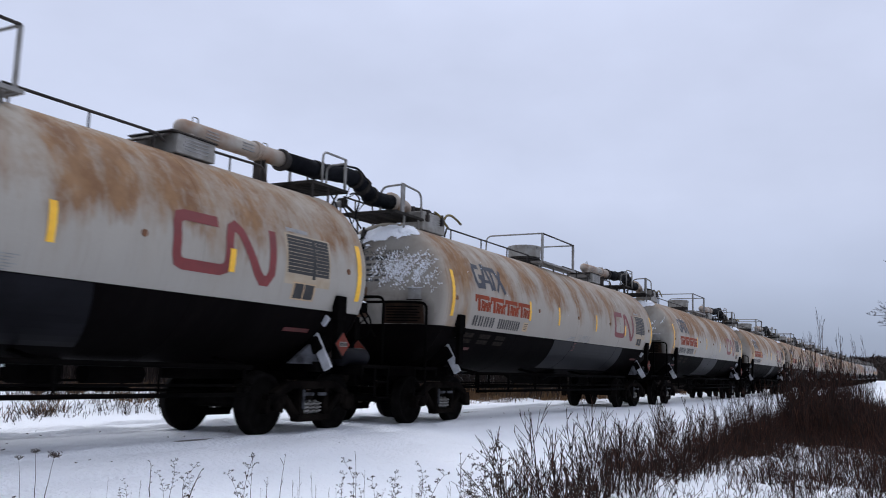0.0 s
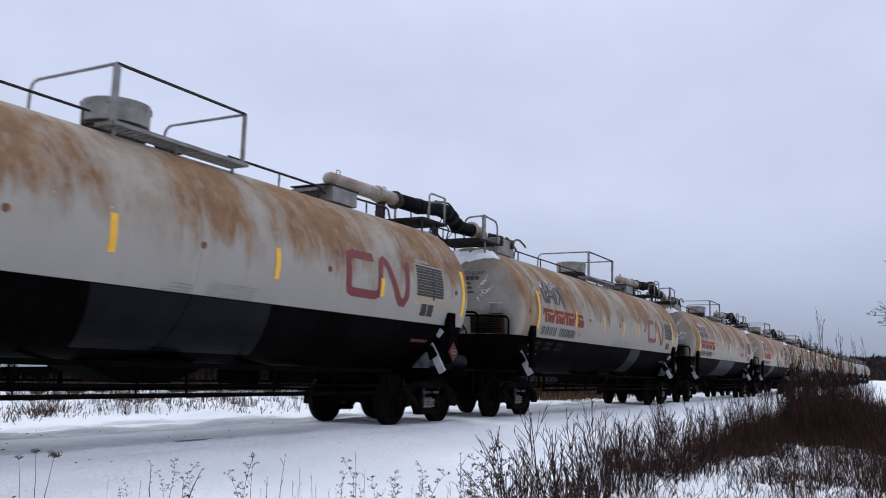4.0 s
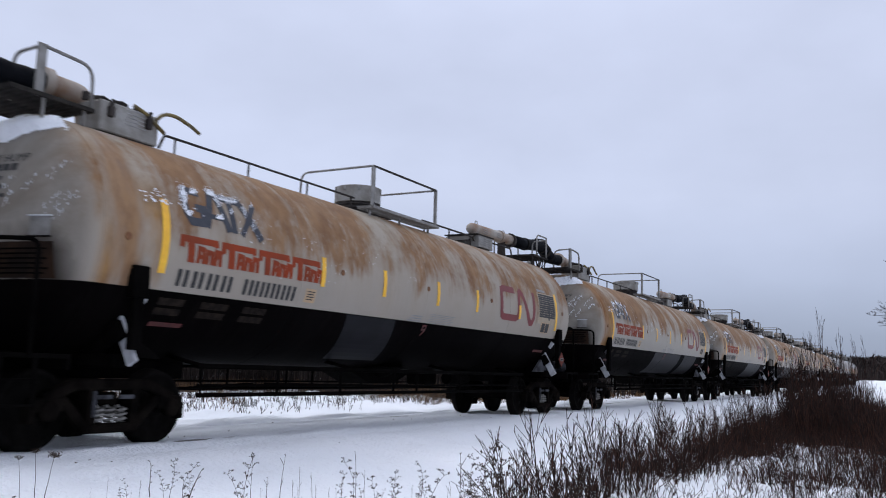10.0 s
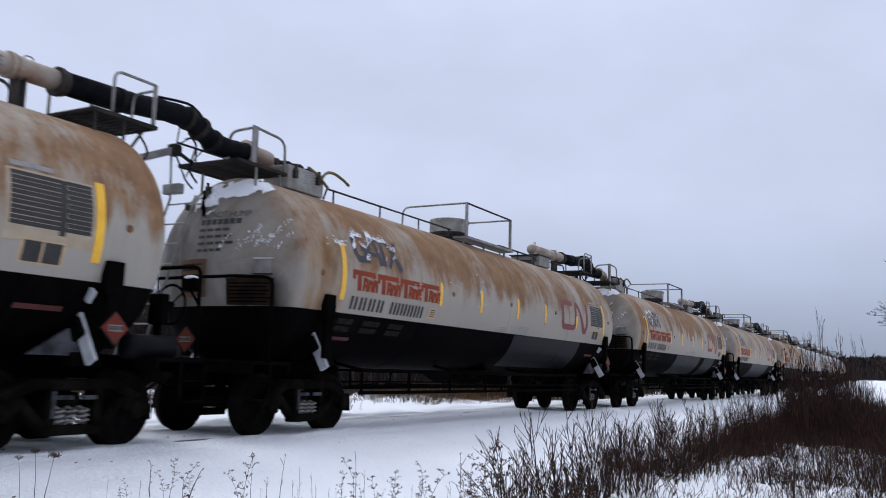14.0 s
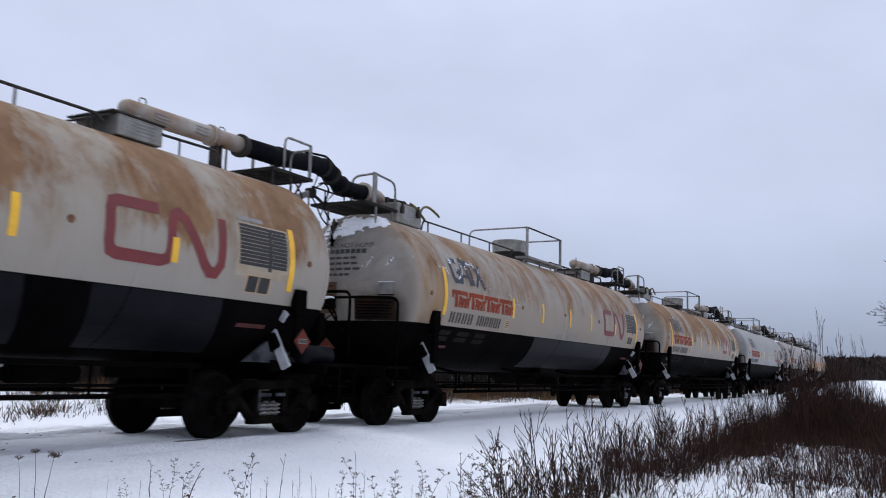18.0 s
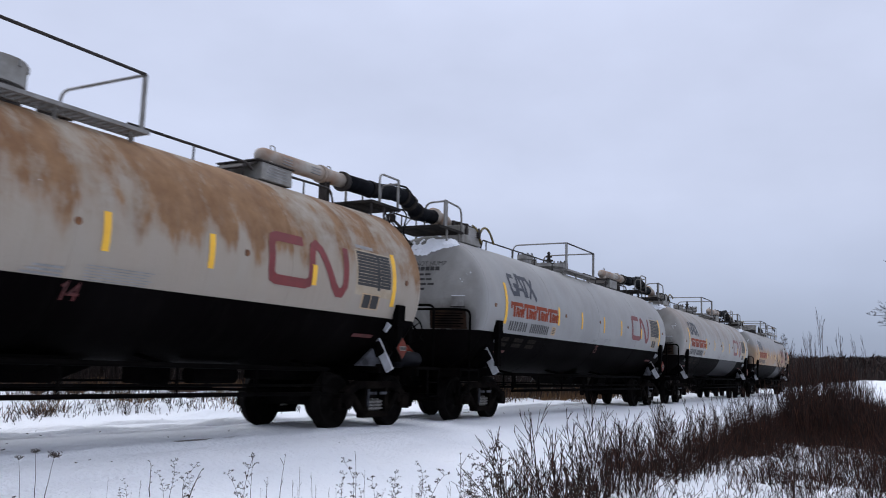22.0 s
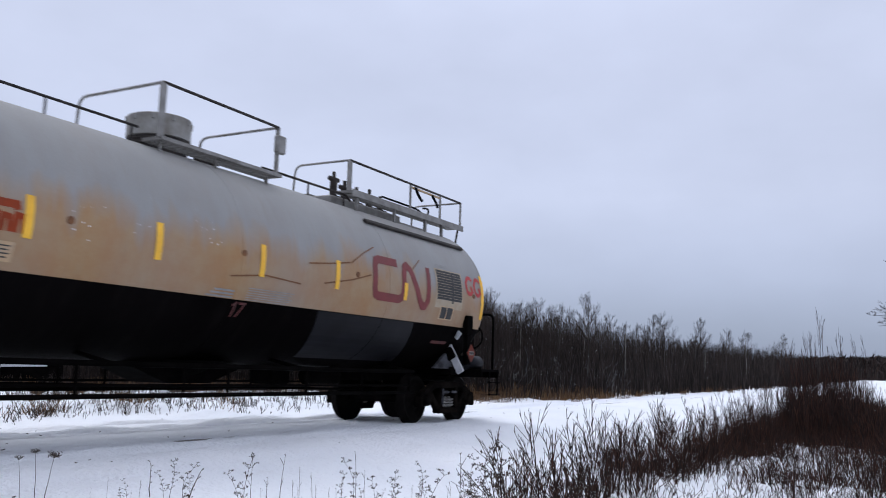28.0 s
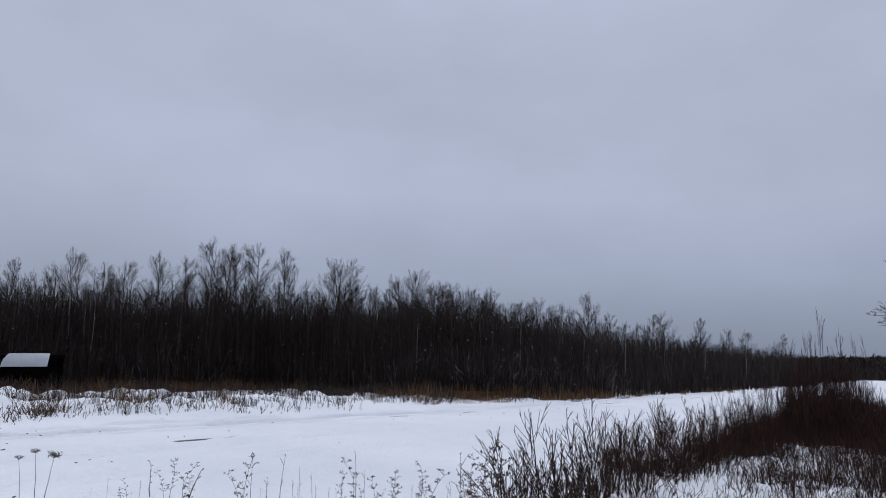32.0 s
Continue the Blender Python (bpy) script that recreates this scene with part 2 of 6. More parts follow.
def part(name, bm, material, parent=None, label="", smooth=False):
    """Links a bmesh as one mesh object under a thing or a part."""
    me = bpy.data.meshes.new(name)
    if smooth:
        for f in bm.faces:
            f.smooth = True
    bm.to_mesh(me)
    bm.free()
    me.materials.append(material)
    ob = new(name, me)
    ob.parent = parent
    if label:
        ob["label"] = label
    return ob


def box(bm, c, size, turn=None, bevel=0.0):
    m = Matrix.Translation(c) @ (turn.to_4x4() if turn else Matrix()) @ Matrix.Diagonal((*size, 1))
    made = bmesh.ops.create_cube(bm, size=1.0, matrix=m)
    if bevel:
        edges = list({e for v in made["verts"] for e in v.link_edges})
        bmesh.ops.bevel(bm, geom=edges, offset=bevel, segments=1, affect="EDGES")


def tube(bm, pts, r, n=8, caps=True):
    """A round bar along a line of points; r may be one radius or one for each point."""
    pts = [Vector(p) for p in pts]
    rs = r if isinstance(r, (list, tuple)) else [r] * len(pts)
    side, rings = None, []
    for i, p in enumerate(pts):
        d = (pts[min(i + 1, len(pts) - 1)] - pts[max(i - 1, 0)]).normalized()
        if side is None:
            side = d.orthogonal().normalized()
        side = (side - d * side.dot(d)).normalized()
        up = d.cross(side)
        rings.append([bm.verts.new(p + (side * math.cos(2 * math.pi * k / n) + up * math.sin(2 * math.pi * k / n)) * rs[i]) for k in range(n)])
    for a, b in zip(rings, rings[1:]):
        for k in range(n):
            bm.faces.new((a[k], a[(k + 1) % n], b[(k + 1) % n], b[k]))
    if caps:
        bm.faces.new(rings[0][::-1])
        bm.faces.new(rings[-1])


def bend(pts, radius, steps=4):
    """Rounds the inner corners of a line of points."""
    pts = [Vector(p) for p in pts]
    out = [pts[0]]
    for a, b, c in zip(pts, pts[1:], pts[2:]):
        u, w = (a - b), (c - b)
        k = min(radius, u.length * 0.48, w.length * 0.48)
        u, w = u.normalized() * k, w.normalized() * k
        for i in range(steps + 1):
            t = i / steps
            out.append(b + u * (1 - t) ** 2 + w * t ** 2)
    return out + [pts[-1]]


def revolve(bm, profile, axis, origin, n=32):
    """Turns (along, radius) pairs round an axis x, y or z through origin."""
    rings = []
    for a, r in profile:
        ring = []
        for k in range(n):
            c, s = r * math.cos(2 * math.pi * k / n), r * math.sin(2 * math.pi * k / n)
            v = {"x": (a, c, s), "y": (s, a, c), "z": (c, s, a)}[axis]
            ring.append(bm.verts.new(Vector(v) + Vector(origin)))
        rings.append(ring)
    for a, b in zip(rings, rings[1:]):
        for k in range(n):
            bm.faces.new((a[k], a[(k + 1) % n], b[(k + 1) % n], b[k]))
    bm.faces.new(rings[0][::-1])
    bm.faces.new(rings[-1])


def on_shell(s, a, lift):
    """A point on the near side of the tank: s along it, a up along the curve from the middle line."""
    r = TANK_R + lift
    return (s, -r * math.cos(a / TANK_R), TANK_Z + r * math.sin(a / TANK_R))


def quad_on_shell(bm, p0, p1, p2, p3, lift=0.005):
    """A four-cornered piece of paint or tape on the shell; p0 to p1 and p3 to p2 run along, p0 to p3 up."""
    n = max(1, math.ceil(max(math.dist(p0, p3), math.dist(p1, p2)) / 0.12))
    k = max(1, math.ceil(max(math.dist(p0, p1), math.dist(p3, p2)) / 0.5))
    grid = []
    for j in range(n + 1):
        v = j / n
        row = []
        for i in range(k + 1):
            u = i / k
            s = (p0[0] * (1 - u) + p1[0] * u) * (1 - v) + (p3[0] * (1 - u) + p2[0] * u) * v
            a = (p0[1] * (1 - u) + p1[1] * u) * (1 - v) + (p3[1] * (1 - u) + p2[1] * u) * v
            row.append(bm.verts.new(on_shell(s, a, lift)))
        grid.append(row)
    for j in range(n):
        for i in range(k):
            bm.faces.new((grid[j][i], grid[j][i + 1], grid[j + 1][i + 1], grid[j + 1][i]))


def stroke(bm, pts, w, lift=0.005):
    """A painted stroke of width w along (s, a) points on the shell, with mitred corners."""
    pts = [Vector(p) for p in pts]
    left, right = [], []
    for i, p in enumerate(pts):
        d0 = (p - pts[i - 1]).normalized() if i else (pts[1] - p).normalized()
        d1 = (pts[i + 1] - p).normalized() if i + 1 < len(pts) else d0
        n = Vector((-(d0 + d1).y, (d0 + d1).x))
        n = n.normalized() if n.length > 1e-6 else Vector((-d0.y, d0.x))
        k = w / 2 / max(0.45, n.dot(Vector((-d0.y, d0.x))))
        left.append(p + n * k)
        right.append(p - n * k)
    for i in range(len(pts) - 1):
        quad_on_shell(bm, right[i], left[i], left[i + 1], right[i + 1], lift)
    bmesh.ops.remove_doubles(bm, verts=bm.verts[:], dist=0.0005)


def rect(bm, s0, s1, a0, a1, lean=0.0, lift=0.005):
    quad_on_shell(bm, (s0, a0), (s1, a0), (s1 + lean, a1), (s0 + lean, a1), lift)


# ---- the tank car: x along it, y across it, z up from the rail ----
CAR_LONG, HALF_TRUCKS, WHEEL_R, BASE = 17.7367, 6.7187, 0.457, 0.889


def truck(car, x0):
    bm = bmesh.new()
    box(bm, (x0, 0, 0.52), (0.34, 1.95, 0.26), bevel=0.03)
    box(bm, (x0, 0, 0.72), (0.5, 0.7, 0.16), bevel=0.02)
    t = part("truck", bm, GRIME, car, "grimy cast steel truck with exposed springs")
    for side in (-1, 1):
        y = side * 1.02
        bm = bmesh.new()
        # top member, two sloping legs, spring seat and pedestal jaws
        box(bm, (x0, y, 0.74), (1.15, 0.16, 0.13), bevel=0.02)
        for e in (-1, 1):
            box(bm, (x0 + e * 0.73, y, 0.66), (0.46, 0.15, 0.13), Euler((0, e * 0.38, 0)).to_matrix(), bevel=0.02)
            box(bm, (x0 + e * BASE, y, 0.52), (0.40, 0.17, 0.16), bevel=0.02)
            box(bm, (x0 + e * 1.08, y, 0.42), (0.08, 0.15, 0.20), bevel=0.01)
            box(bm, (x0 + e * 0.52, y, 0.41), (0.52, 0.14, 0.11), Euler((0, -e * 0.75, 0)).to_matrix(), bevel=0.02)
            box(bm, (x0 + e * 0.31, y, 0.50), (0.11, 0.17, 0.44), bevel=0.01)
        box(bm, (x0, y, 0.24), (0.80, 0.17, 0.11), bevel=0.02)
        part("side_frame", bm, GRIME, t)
        for k in (-0.16, 0.0, 0.16):
            bm = bmesh.new()
            coil = [(x0 + k + 0.062 * math.cos(i * 0.9), y - side * 0.0 + 0.062 * math.sin(i * 0.9), 0.30 + i * 0.0078) for i in range(26)]
            tube(bm, coil, 0.017, 5)
            part("spring", bm, GALV, t, "steel coil spring")
        for e in (-1, 1):
            bm = bmesh.new()
            revolve(bm, [(-0.07, 0.11), (0.03, 0.115), (0.05, 0.09), (0.06, 0.04)] if side > 0 else [(-0.06, 0.04), (-0.05, 0.09), (-0.03, 0.115), (0.07, 0.11)], "y", (x0 + e * BASE, side * 1.10, WHEEL_R), 16)
            part("bearing_cap", bm, GRIME, t, "dark axle bearing cap", True)
        # pale wear plates; their light tone paints in glints on the frame
        bm = bmesh.new()
        box(bm, (x0 - 0.16, side * 1.12, 0.60), (0.22, 0.03, 0.05), bevel=0.01)
        box(bm, (x0 + 0.16, side * 1.12, 0.60), (0.22, 0.03, 0.05), bevel=0.01)
        box(bm, (x0 - 0.31, side * 1.125, 0.52), (0.05, 0.03, 0.30), bevel=0.01)
        part("wear_plate", bm, DUST_GLINT, t, "pale wear plates with glints painted into their tone")
    for e in (-1, 1):
        bm = bmesh.new()
        for side in (-1, 1):
            prof = [(0.680, 0.10), (0.680, 0.30), (0.690, 0.40), (0.676, 0.457), (0.676, 0.484), (0.700, 0.484), (0.712, 0.460), (0.820, 0.452), (0.822, 0.395), (0.790, 0.375), (0.765, 0.26), (0.800, 0.12), (0.850, 0.11)]
            prof = [(a, r) for a, r in prof] if side > 0 else [(-a, r) for a, r in prof][::-1]
            revolve(bm, prof, "y", (0, 0, 0), 40)
        revolve(bm, [(-1.06, 0.075), (-0.66, 0.085), (0.0, 0.078), (0.66, 0.085), (1.06, 0.075)], "y", (0, 0, 0), 12)
        for side in (-1, 1):
            for k in range(3):
                g = 2 * math.pi * k / 3
                box(bm, (0.055 * math.cos(g), side * 1.068, 0.055 * math.sin(g)), (0.03, 0.02, 0.03))
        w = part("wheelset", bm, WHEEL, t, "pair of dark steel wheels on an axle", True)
        w.location = (x0 + e * BASE, 0, WHEEL_R)
    bm = bmesh.new()
    for e in (-1, 1):
        box(bm, (x0 + e * 0.36, 0, 0.42), (0.08, 1.75, 0.1))
        for side in (-1, 1):
            box(bm, (x0 + e * 0.41, side * 0.76, 0.45), (0.06, 0.1, 0.28), bevel=0.01)
    part("brake_beam", bm, GRIME, t)
    return t


def tank_shell(car):
    bm = bmesh.new()
    cyl, deep = SHELL, HEAD
    prof = []
    for i in range(11):
        g = math.pi / 2 * i / 10
        prof.append((-cyl - deep * math.cos(g), max(0.02, TANK_R * math.sin(g))))
    for k in range(1, 15):
        prof.append((-cyl + 2 * cyl * k / 15, TANK_R))
    prof += [(-a, r) for a, r in prof[10::-1]]
    revolve(bm, prof, "x", (0, 0, TANK_Z), 72)
    ob = part("tank", bm, PAINT, car, "", True)
    for x in (-SHELL, -3.75, 0.0, 3.75, SHELL):
        bm = bmesh.new()
        revolve(bm, [(x - 0.016, TANK_R - 0.01), (x - 0.01, TANK_R + 0.004), (x + 0.01, TANK_R + 0.004), (x + 0.016, TANK_R - 0.01)], "x", (0, 0, TANK_Z), 72)
        part("weld_seam", bm, PAINT, ob, "", True)
    return ob


def underframe(car, e):
    """The sill, bolster, braces, platform, steps and coupler of one end; e is the end's direction."""
    bm = bmesh.new()
    box(bm, (e * 6.7, 0, 0.95), (3.7, 0.62, 0.30), bevel=0.02)
    box(bm, (e * 8.25, 0, 0.88), (0.7, 0.42, 0.36), bevel=0.02)
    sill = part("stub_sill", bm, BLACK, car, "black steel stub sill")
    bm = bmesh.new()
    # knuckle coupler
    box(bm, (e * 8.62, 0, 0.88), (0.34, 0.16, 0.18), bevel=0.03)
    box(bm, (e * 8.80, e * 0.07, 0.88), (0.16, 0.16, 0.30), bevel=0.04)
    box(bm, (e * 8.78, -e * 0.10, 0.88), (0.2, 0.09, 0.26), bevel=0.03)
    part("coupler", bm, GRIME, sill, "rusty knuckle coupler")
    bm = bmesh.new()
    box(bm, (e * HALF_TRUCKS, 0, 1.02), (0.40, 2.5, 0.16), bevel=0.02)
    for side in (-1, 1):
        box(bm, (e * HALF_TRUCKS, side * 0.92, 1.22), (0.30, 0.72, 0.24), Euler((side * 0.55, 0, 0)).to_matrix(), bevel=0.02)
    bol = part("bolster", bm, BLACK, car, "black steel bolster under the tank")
    for side in (-1, 1):
        bm = bmesh.new()
        box(bm, (e * 6.80, side * 1.44, 1.94), (0.24, 0.12, 0.38), bevel=0.01)
        box(bm, (e * 6.80, side * 1.43, 1.50), (0.16, 0.10, 0.70), bevel=0.01)
        part("jacking_post", bm, BLACK, bol, "black steel jacking post")
        bm = bmesh.new()
        box(bm, (e * 6.70 - 0.05, side * 1.19, 1.33), (0.06, 0.15, 0.78), Euler((side * 0.52, 0, 0)).to_matrix(), bevel=0.008)
        part("brace_plate", bm, PALE, bol, "pale slanting brace plate")
        bm = bmesh.new()
        box(bm, (e * 6.62, side * 1.30, 1.74), (0.05, 0.16, 0.12), Euler((side * 0.9, 0, 0)).to_matrix(), bevel=0.006)
        part("brace_tip", bm, PALE, bol)
        bm = bmesh.new()
        vs = [bm.verts.new((e * x, side * y, z)) for x, y, z in ((6.05, 1.10, 1.06), (6.66, 1.20, 1.06), (6.66, 1.08, 1.42), (6.05, 1.04, 1.06), (6.66, 1.14, 1.06), (6.66, 1.02, 1.42))]
        for f in ((0, 1, 2), (5, 4, 3), (0, 3, 4, 1), (1, 4, 5, 2), (2, 5, 3, 0)):
            bm.faces.new([vs[k] for k in f])
        part("gusset", bm, DUST_GLINT if e > 0 else BLACK, bol, "snow-dusted gusset plate" if e > 0 else "black gusset plate")
        # steps below the platform corner
        bm = bmesh.new()
        for x in (8.02, 8.42):
            box(bm, (e * x, side * 1.36, 0.80), (0.05, 0.012, 0.55))
        for z in (0.54, 0.80):
            box(bm, (e * 8.22, side * 1.36, z), (0.42, 0.10, 0.02))
        part("sill_step", bm, BLACK, car, "black steel sill step")
    quad = Euler((0, radians(45), 0)).to_matrix()
    spots = [(Vector((e * 6.82, side * 1.52, 1.38)), 0.0, side) for side in (-1, 1)] if e > 0 else [(Vector((-8.47, -0.15, 1.36)), -90.0, -1)]
    for at, turn, side in spots:
        face = Matrix.Translation(at) @ Euler((0, 0, radians(turn))).to_matrix().to_4x4()
        pl = None
        for name, size, off, tilt, mat, lab in (("placard", (0.25, 0.010, 0.25), 0.0, quad, PLACARD, "red diamond hazard placard"), ("placard_holder", (0.275, 0.012, 0.275), 0.012, quad, DECK, "dark steel placard holder"), ("placard_band", (0.20, 0.008, 0.075), -0.010, None, BOXGREY, "grey band with dark bars")):
            bm = bmesh.new()
            box(bm, (0, -side * -1 * off if side > 0 else off, 0), size, tilt)
            bmesh.ops.transform(bm, matrix=face, verts=bm.verts[:])
            o = part(name, bm, mat, pl or car, lab)
            pl = pl or o
        bm = bmesh.new()
        for k in (-0.075, -0.025, 0.025, 0.075):
            box(bm, (k, -0.017 if side < 0 else 0.017, 0), (0.03, 0.006, 0.05))
        bmesh.ops.transform(bm, matrix=face, verts=bm.verts[:])
        part("placard_number", bm, PANEL, pl)
    # rail across the end, dropping at the platform corners
    bm = bmesh.new()
    x0, y0 = (8.33, 1.28) if e > 0 else (-8.14, 1.42)
    tube(bm, bend([(x0, -y0, 1.05), (x0, -y0, 2.26), (e * 8.36, -0.9, 2.27), (e * 8.36, 0.9, 2.27), (x0, y0, 2.26), (x0, y0, 1.05)], 0.13), 0.026, 8)
    part("end_handrail", bm, BLACK, car, "black bent pipe handrail across the end", True)
    bm = bmesh.new()
    box(bm, (e * 8.02, 0, 1.05), (0.86, 2.76, 0.05), bevel=0.008)
    box(bm, (e * 8.42, 0, 0.98), (0.04, 2.76, 0.16))
    box(bm, (e * 7.62, 0, 0.98), (0.05, 2.76, 0.14))
    part("end_platform", bm, BLACK, car, "black steel end platform")


def brake_gear(car):
    bm = bmesh.new()
    tube(bm, [(7.40, -1.0, 1.20), (7.46, -1.0, 1.20), (8.14, -1.0, 1.20), (8.20, -1.0, 1.20)], [0.10, 0.155, 0.155, 0.10], 18)
    part("air_reservoir", bm, FADED, car, "grey air reservoir", True)
    bm = bmesh.new()
    ring = [(8.36, -0.75 + 0.26 * math.cos(g * math.pi / 12), 1.78 + 0.26 * math.sin(g * math.pi / 12)) for g in range(25)]
    tube(bm, ring, 0.018, 6, caps=False)
    for k in range(3):
        g = 2 * math.pi * k / 3 + 0.4
        tube(bm, [(8.36, -0.75, 1.78), (8.36, -0.75 + 0.26 * math.cos(g), 1.78 + 0.26 * math.sin(g))], 0.012, 5)
    tube(bm, [(8.18, -0.75, 1.78), (8.40, -0.75, 1.78)], 0.04, 8)
    part("brake_wheel", bm, BLACK, car, "black spoked hand brake wheel", True)
    bm = bmesh.new()
    box(bm, (8.16, -0.75, 1.70), (0.14, 0.26, 0.40), bevel=0.02)
    box(bm, (8.16, -0.75, 1.28), (0.06, 0.10, 0.46))
    part("brake_housing", bm, BLACK, car)
    for e in (-1, 1):
        bm = bmesh.new()
        tube(bm, bend([(e * 8.3, 0.30, 0.86), (e * 8.62, 0.34, 0.66), (e * 8.86, 0.30, 0.52)], 0.2), 0.028, 7)
        part("brake_hose", bm, RUBBER, car, "black air brake hose", True)


def belly(car):
    """Pipes hung along the sill line, the bottom outlet and the brake rigging under the tank."""
    for side in (-1, 1):
        bm = bmesh.new()
        tube(bm, [(-5.5, side * 1.2, 0.61), (5.1, side * 1.2, 0.61)], 0.030, 7)
        tube(bm, [(-5.5, side * 1.2, 0.735), (5.1, side * 1.2, 0.735)], 0.018, 6)
        tube(bm, [(-5.5, side * 1.2, 0.985), (5.1, side * 1.2, 0.985)], 0.035, 6)
        for x in (-5.4, -1.8, 1.8, 5.0):
            tube(bm, [(x, side * 1.2, 0.985), (x, side * 0.5, 1.12)], 0.03, 6)
        part("side_pipe", bm, BLACK, car, "black pipe hung along the car", True)
        for x in (-5.44, -3.87, -2.29, -0.65, 0.16, 1.9, 3.4, 4.95):
            bm = bmesh.new()
            tube(bm, [(x, side * 1.2, 1.0), (x, side * 1.2, 0.58)], 0.026, 6)
            part("pipe_hanger", bm, BLACK, car)
    bm = bmesh.new()
    tube(bm, [(-5.2, -0.9, 0.97), (5.0, -0.9, 0.97)], 0.02, 6)
    part("train_line", bm, BLACK, car, "", True)
    bm = bmesh.new()
    revolve(bm, [(0.74, 0.20), (0.80, 0.24), (0.88, 0.40), (1.06, 0.72)], "z", (0.3, 0, 0), 24)
    vs = [bm.verts.new((0.3 + sx * w, sy * 0.34, z)) for z, w in ((0.74, 0.42), (0.96, 1.05)) for sx, sy in ((-1, -1), (1, -1), (1, 1), (-1, 1))]
    for f in ((3, 2, 1, 0), (4, 5, 6, 7), (0, 1, 5, 4), (1, 2, 6, 5), (2, 3, 7, 6), (3, 0, 4, 7)):
        bm.faces.new([vs[k] for k in f])
    part("bottom_outlet", bm, BLACK, car, "black bottom outlet with skid")
    bm = bmesh.new()
    for x, z in ((2.6, 0.82),):
        box(bm, (x, 0.1, z + 0.08), (0.5, 0.5, 0.36), bevel=0.04)
    tube(bm, [(-2.6, 0.1, 0.72), (5.6, 0.0, 0.62)], 0.022, 6)
    tube(bm, [(-5.4, 0.0, 0.62), (-2.9, 0.1, 0.72)], 0.022, 6)
    tube(bm, [(3.0, -0.3, 0.86), (3.9, -0.3, 0.86)], 0.13, 12)
    part("brake_rigging", bm, BLACK, car, "black brake cylinder and rods")


def hoop(bm, a, b, h, r=0.022, round_=0.13):
    """An upside-down U of pipe between two feet."""
    a, b = Vector(a), Vector(b)
    up = Vector((0, 0, h))
    tube(bm, bend([a, a + up, b + up, b], round_), r, 7)


def deck(name, x0, x1, y0, y1, z, mat, parent, label, thick=0.05):
    """An open grating: a frame and its bars."""
    bm = bmesh.new()
    rings = []
    for inset in (0.0, 0.035):
        for h in (thick / 2, -thick / 2):
            rings.append([bm.verts.new((x, y, z + h)) for x, y in ((x0 + inset, y0 + inset), (x1 - inset, y0 + inset), (x1 - inset, y1 - inset), (x0 + inset, y1 - inset))])
    for p, q in ((0, 1), (3, 2), (2, 0), (1, 3)):
        for k in range(4):
            bm.faces.new((rings[p][k], rings[p][k - 1], rings[q][k - 1], rings[q][k]))
    frame_ = part(name, bm, mat, parent, label)
    n = max(2, round((x1 - x0) / 0.11))
    first = None
    for k in range(1, n):
        if first is None:
            bm = bmesh.new()
            box(bm, (0, 0, 0), (0.045, abs(y1 - y0) - 0.06, thick * 0.7))
            first = part("grating_bar", bm, mat, frame_)
            o = first
        else:
            o = new("grating_bar", first.data)
            o.parent = frame_
        o.location = (x0 + (x1 - x0) * k / n, (y0 + y1) / 2, z)
    return frame_


def head_point(y, z, lift=0.0):
    k = max(0.0, 1 - (y / TANK_R) ** 2 - ((z - TANK_Z) / TANK_R) ** 2)
    p = Vector((-SHELL - HEAD * math.sqrt(k), y, z))
    n = Vector(((p.x + SHELL) / HEAD ** 2, y / TANK_R ** 2, (z - TANK_Z) / TANK_R ** 2)).normalized()
    return p + n * lift


def head_patch(bm, y0, y1, z0, z1, lift):
    """A patch that follows the near head."""
    n, k = max(1, math.ceil((y1 - y0) / 0.12)), max(1, math.ceil((z1 - z0) / 0.12))
    g = [[bm.verts.new(head_point(y0 + (y1 - y0) * i / n, z0 + (z1 - z0) * j / k, lift)) for i in range(n + 1)] for j in range(k + 1)]
    for j in range(k):
        for i in range(n):
            bm.faces.new((g[j][i + 1], g[j][i], g[j + 1][i], g[j + 1][i + 1]))


def head_text(car, words, y0, z0, wide, high):
    """Words painted on the near head."""
    cu = bpy.data.curves.new("words", "FONT")
    cu.body = words
    cu.fill_mode = "FRONT"
    ob = new("words", cu)
    me = bpy.data.meshes.new_from_object(ob.evaluated_get(bpy.context.evaluated_depsgraph_get()))
    bpy.data.objects.remove(ob)
    bm = bmesh.new()
    bm.from_mesh(me)
    bmesh.ops.remove_doubles(bm, verts=bm.verts[:], dist=0.0001)
    xs, ys = [v.co.x for v in bm.verts], [v.co.y for v in bm.verts]
    for v in bm.verts:
        v.co = head_point(y0 - wide * (v.co.x - min(xs)) / (max(xs) - min(xs)), z0 + high * (v.co.y - min(ys)) / (max(ys) - min(ys)), 0.007)
    o = part("head_words", bm, PANEL, car, "dark painted warning words")
    o["kind"] = "stuff"
    return o


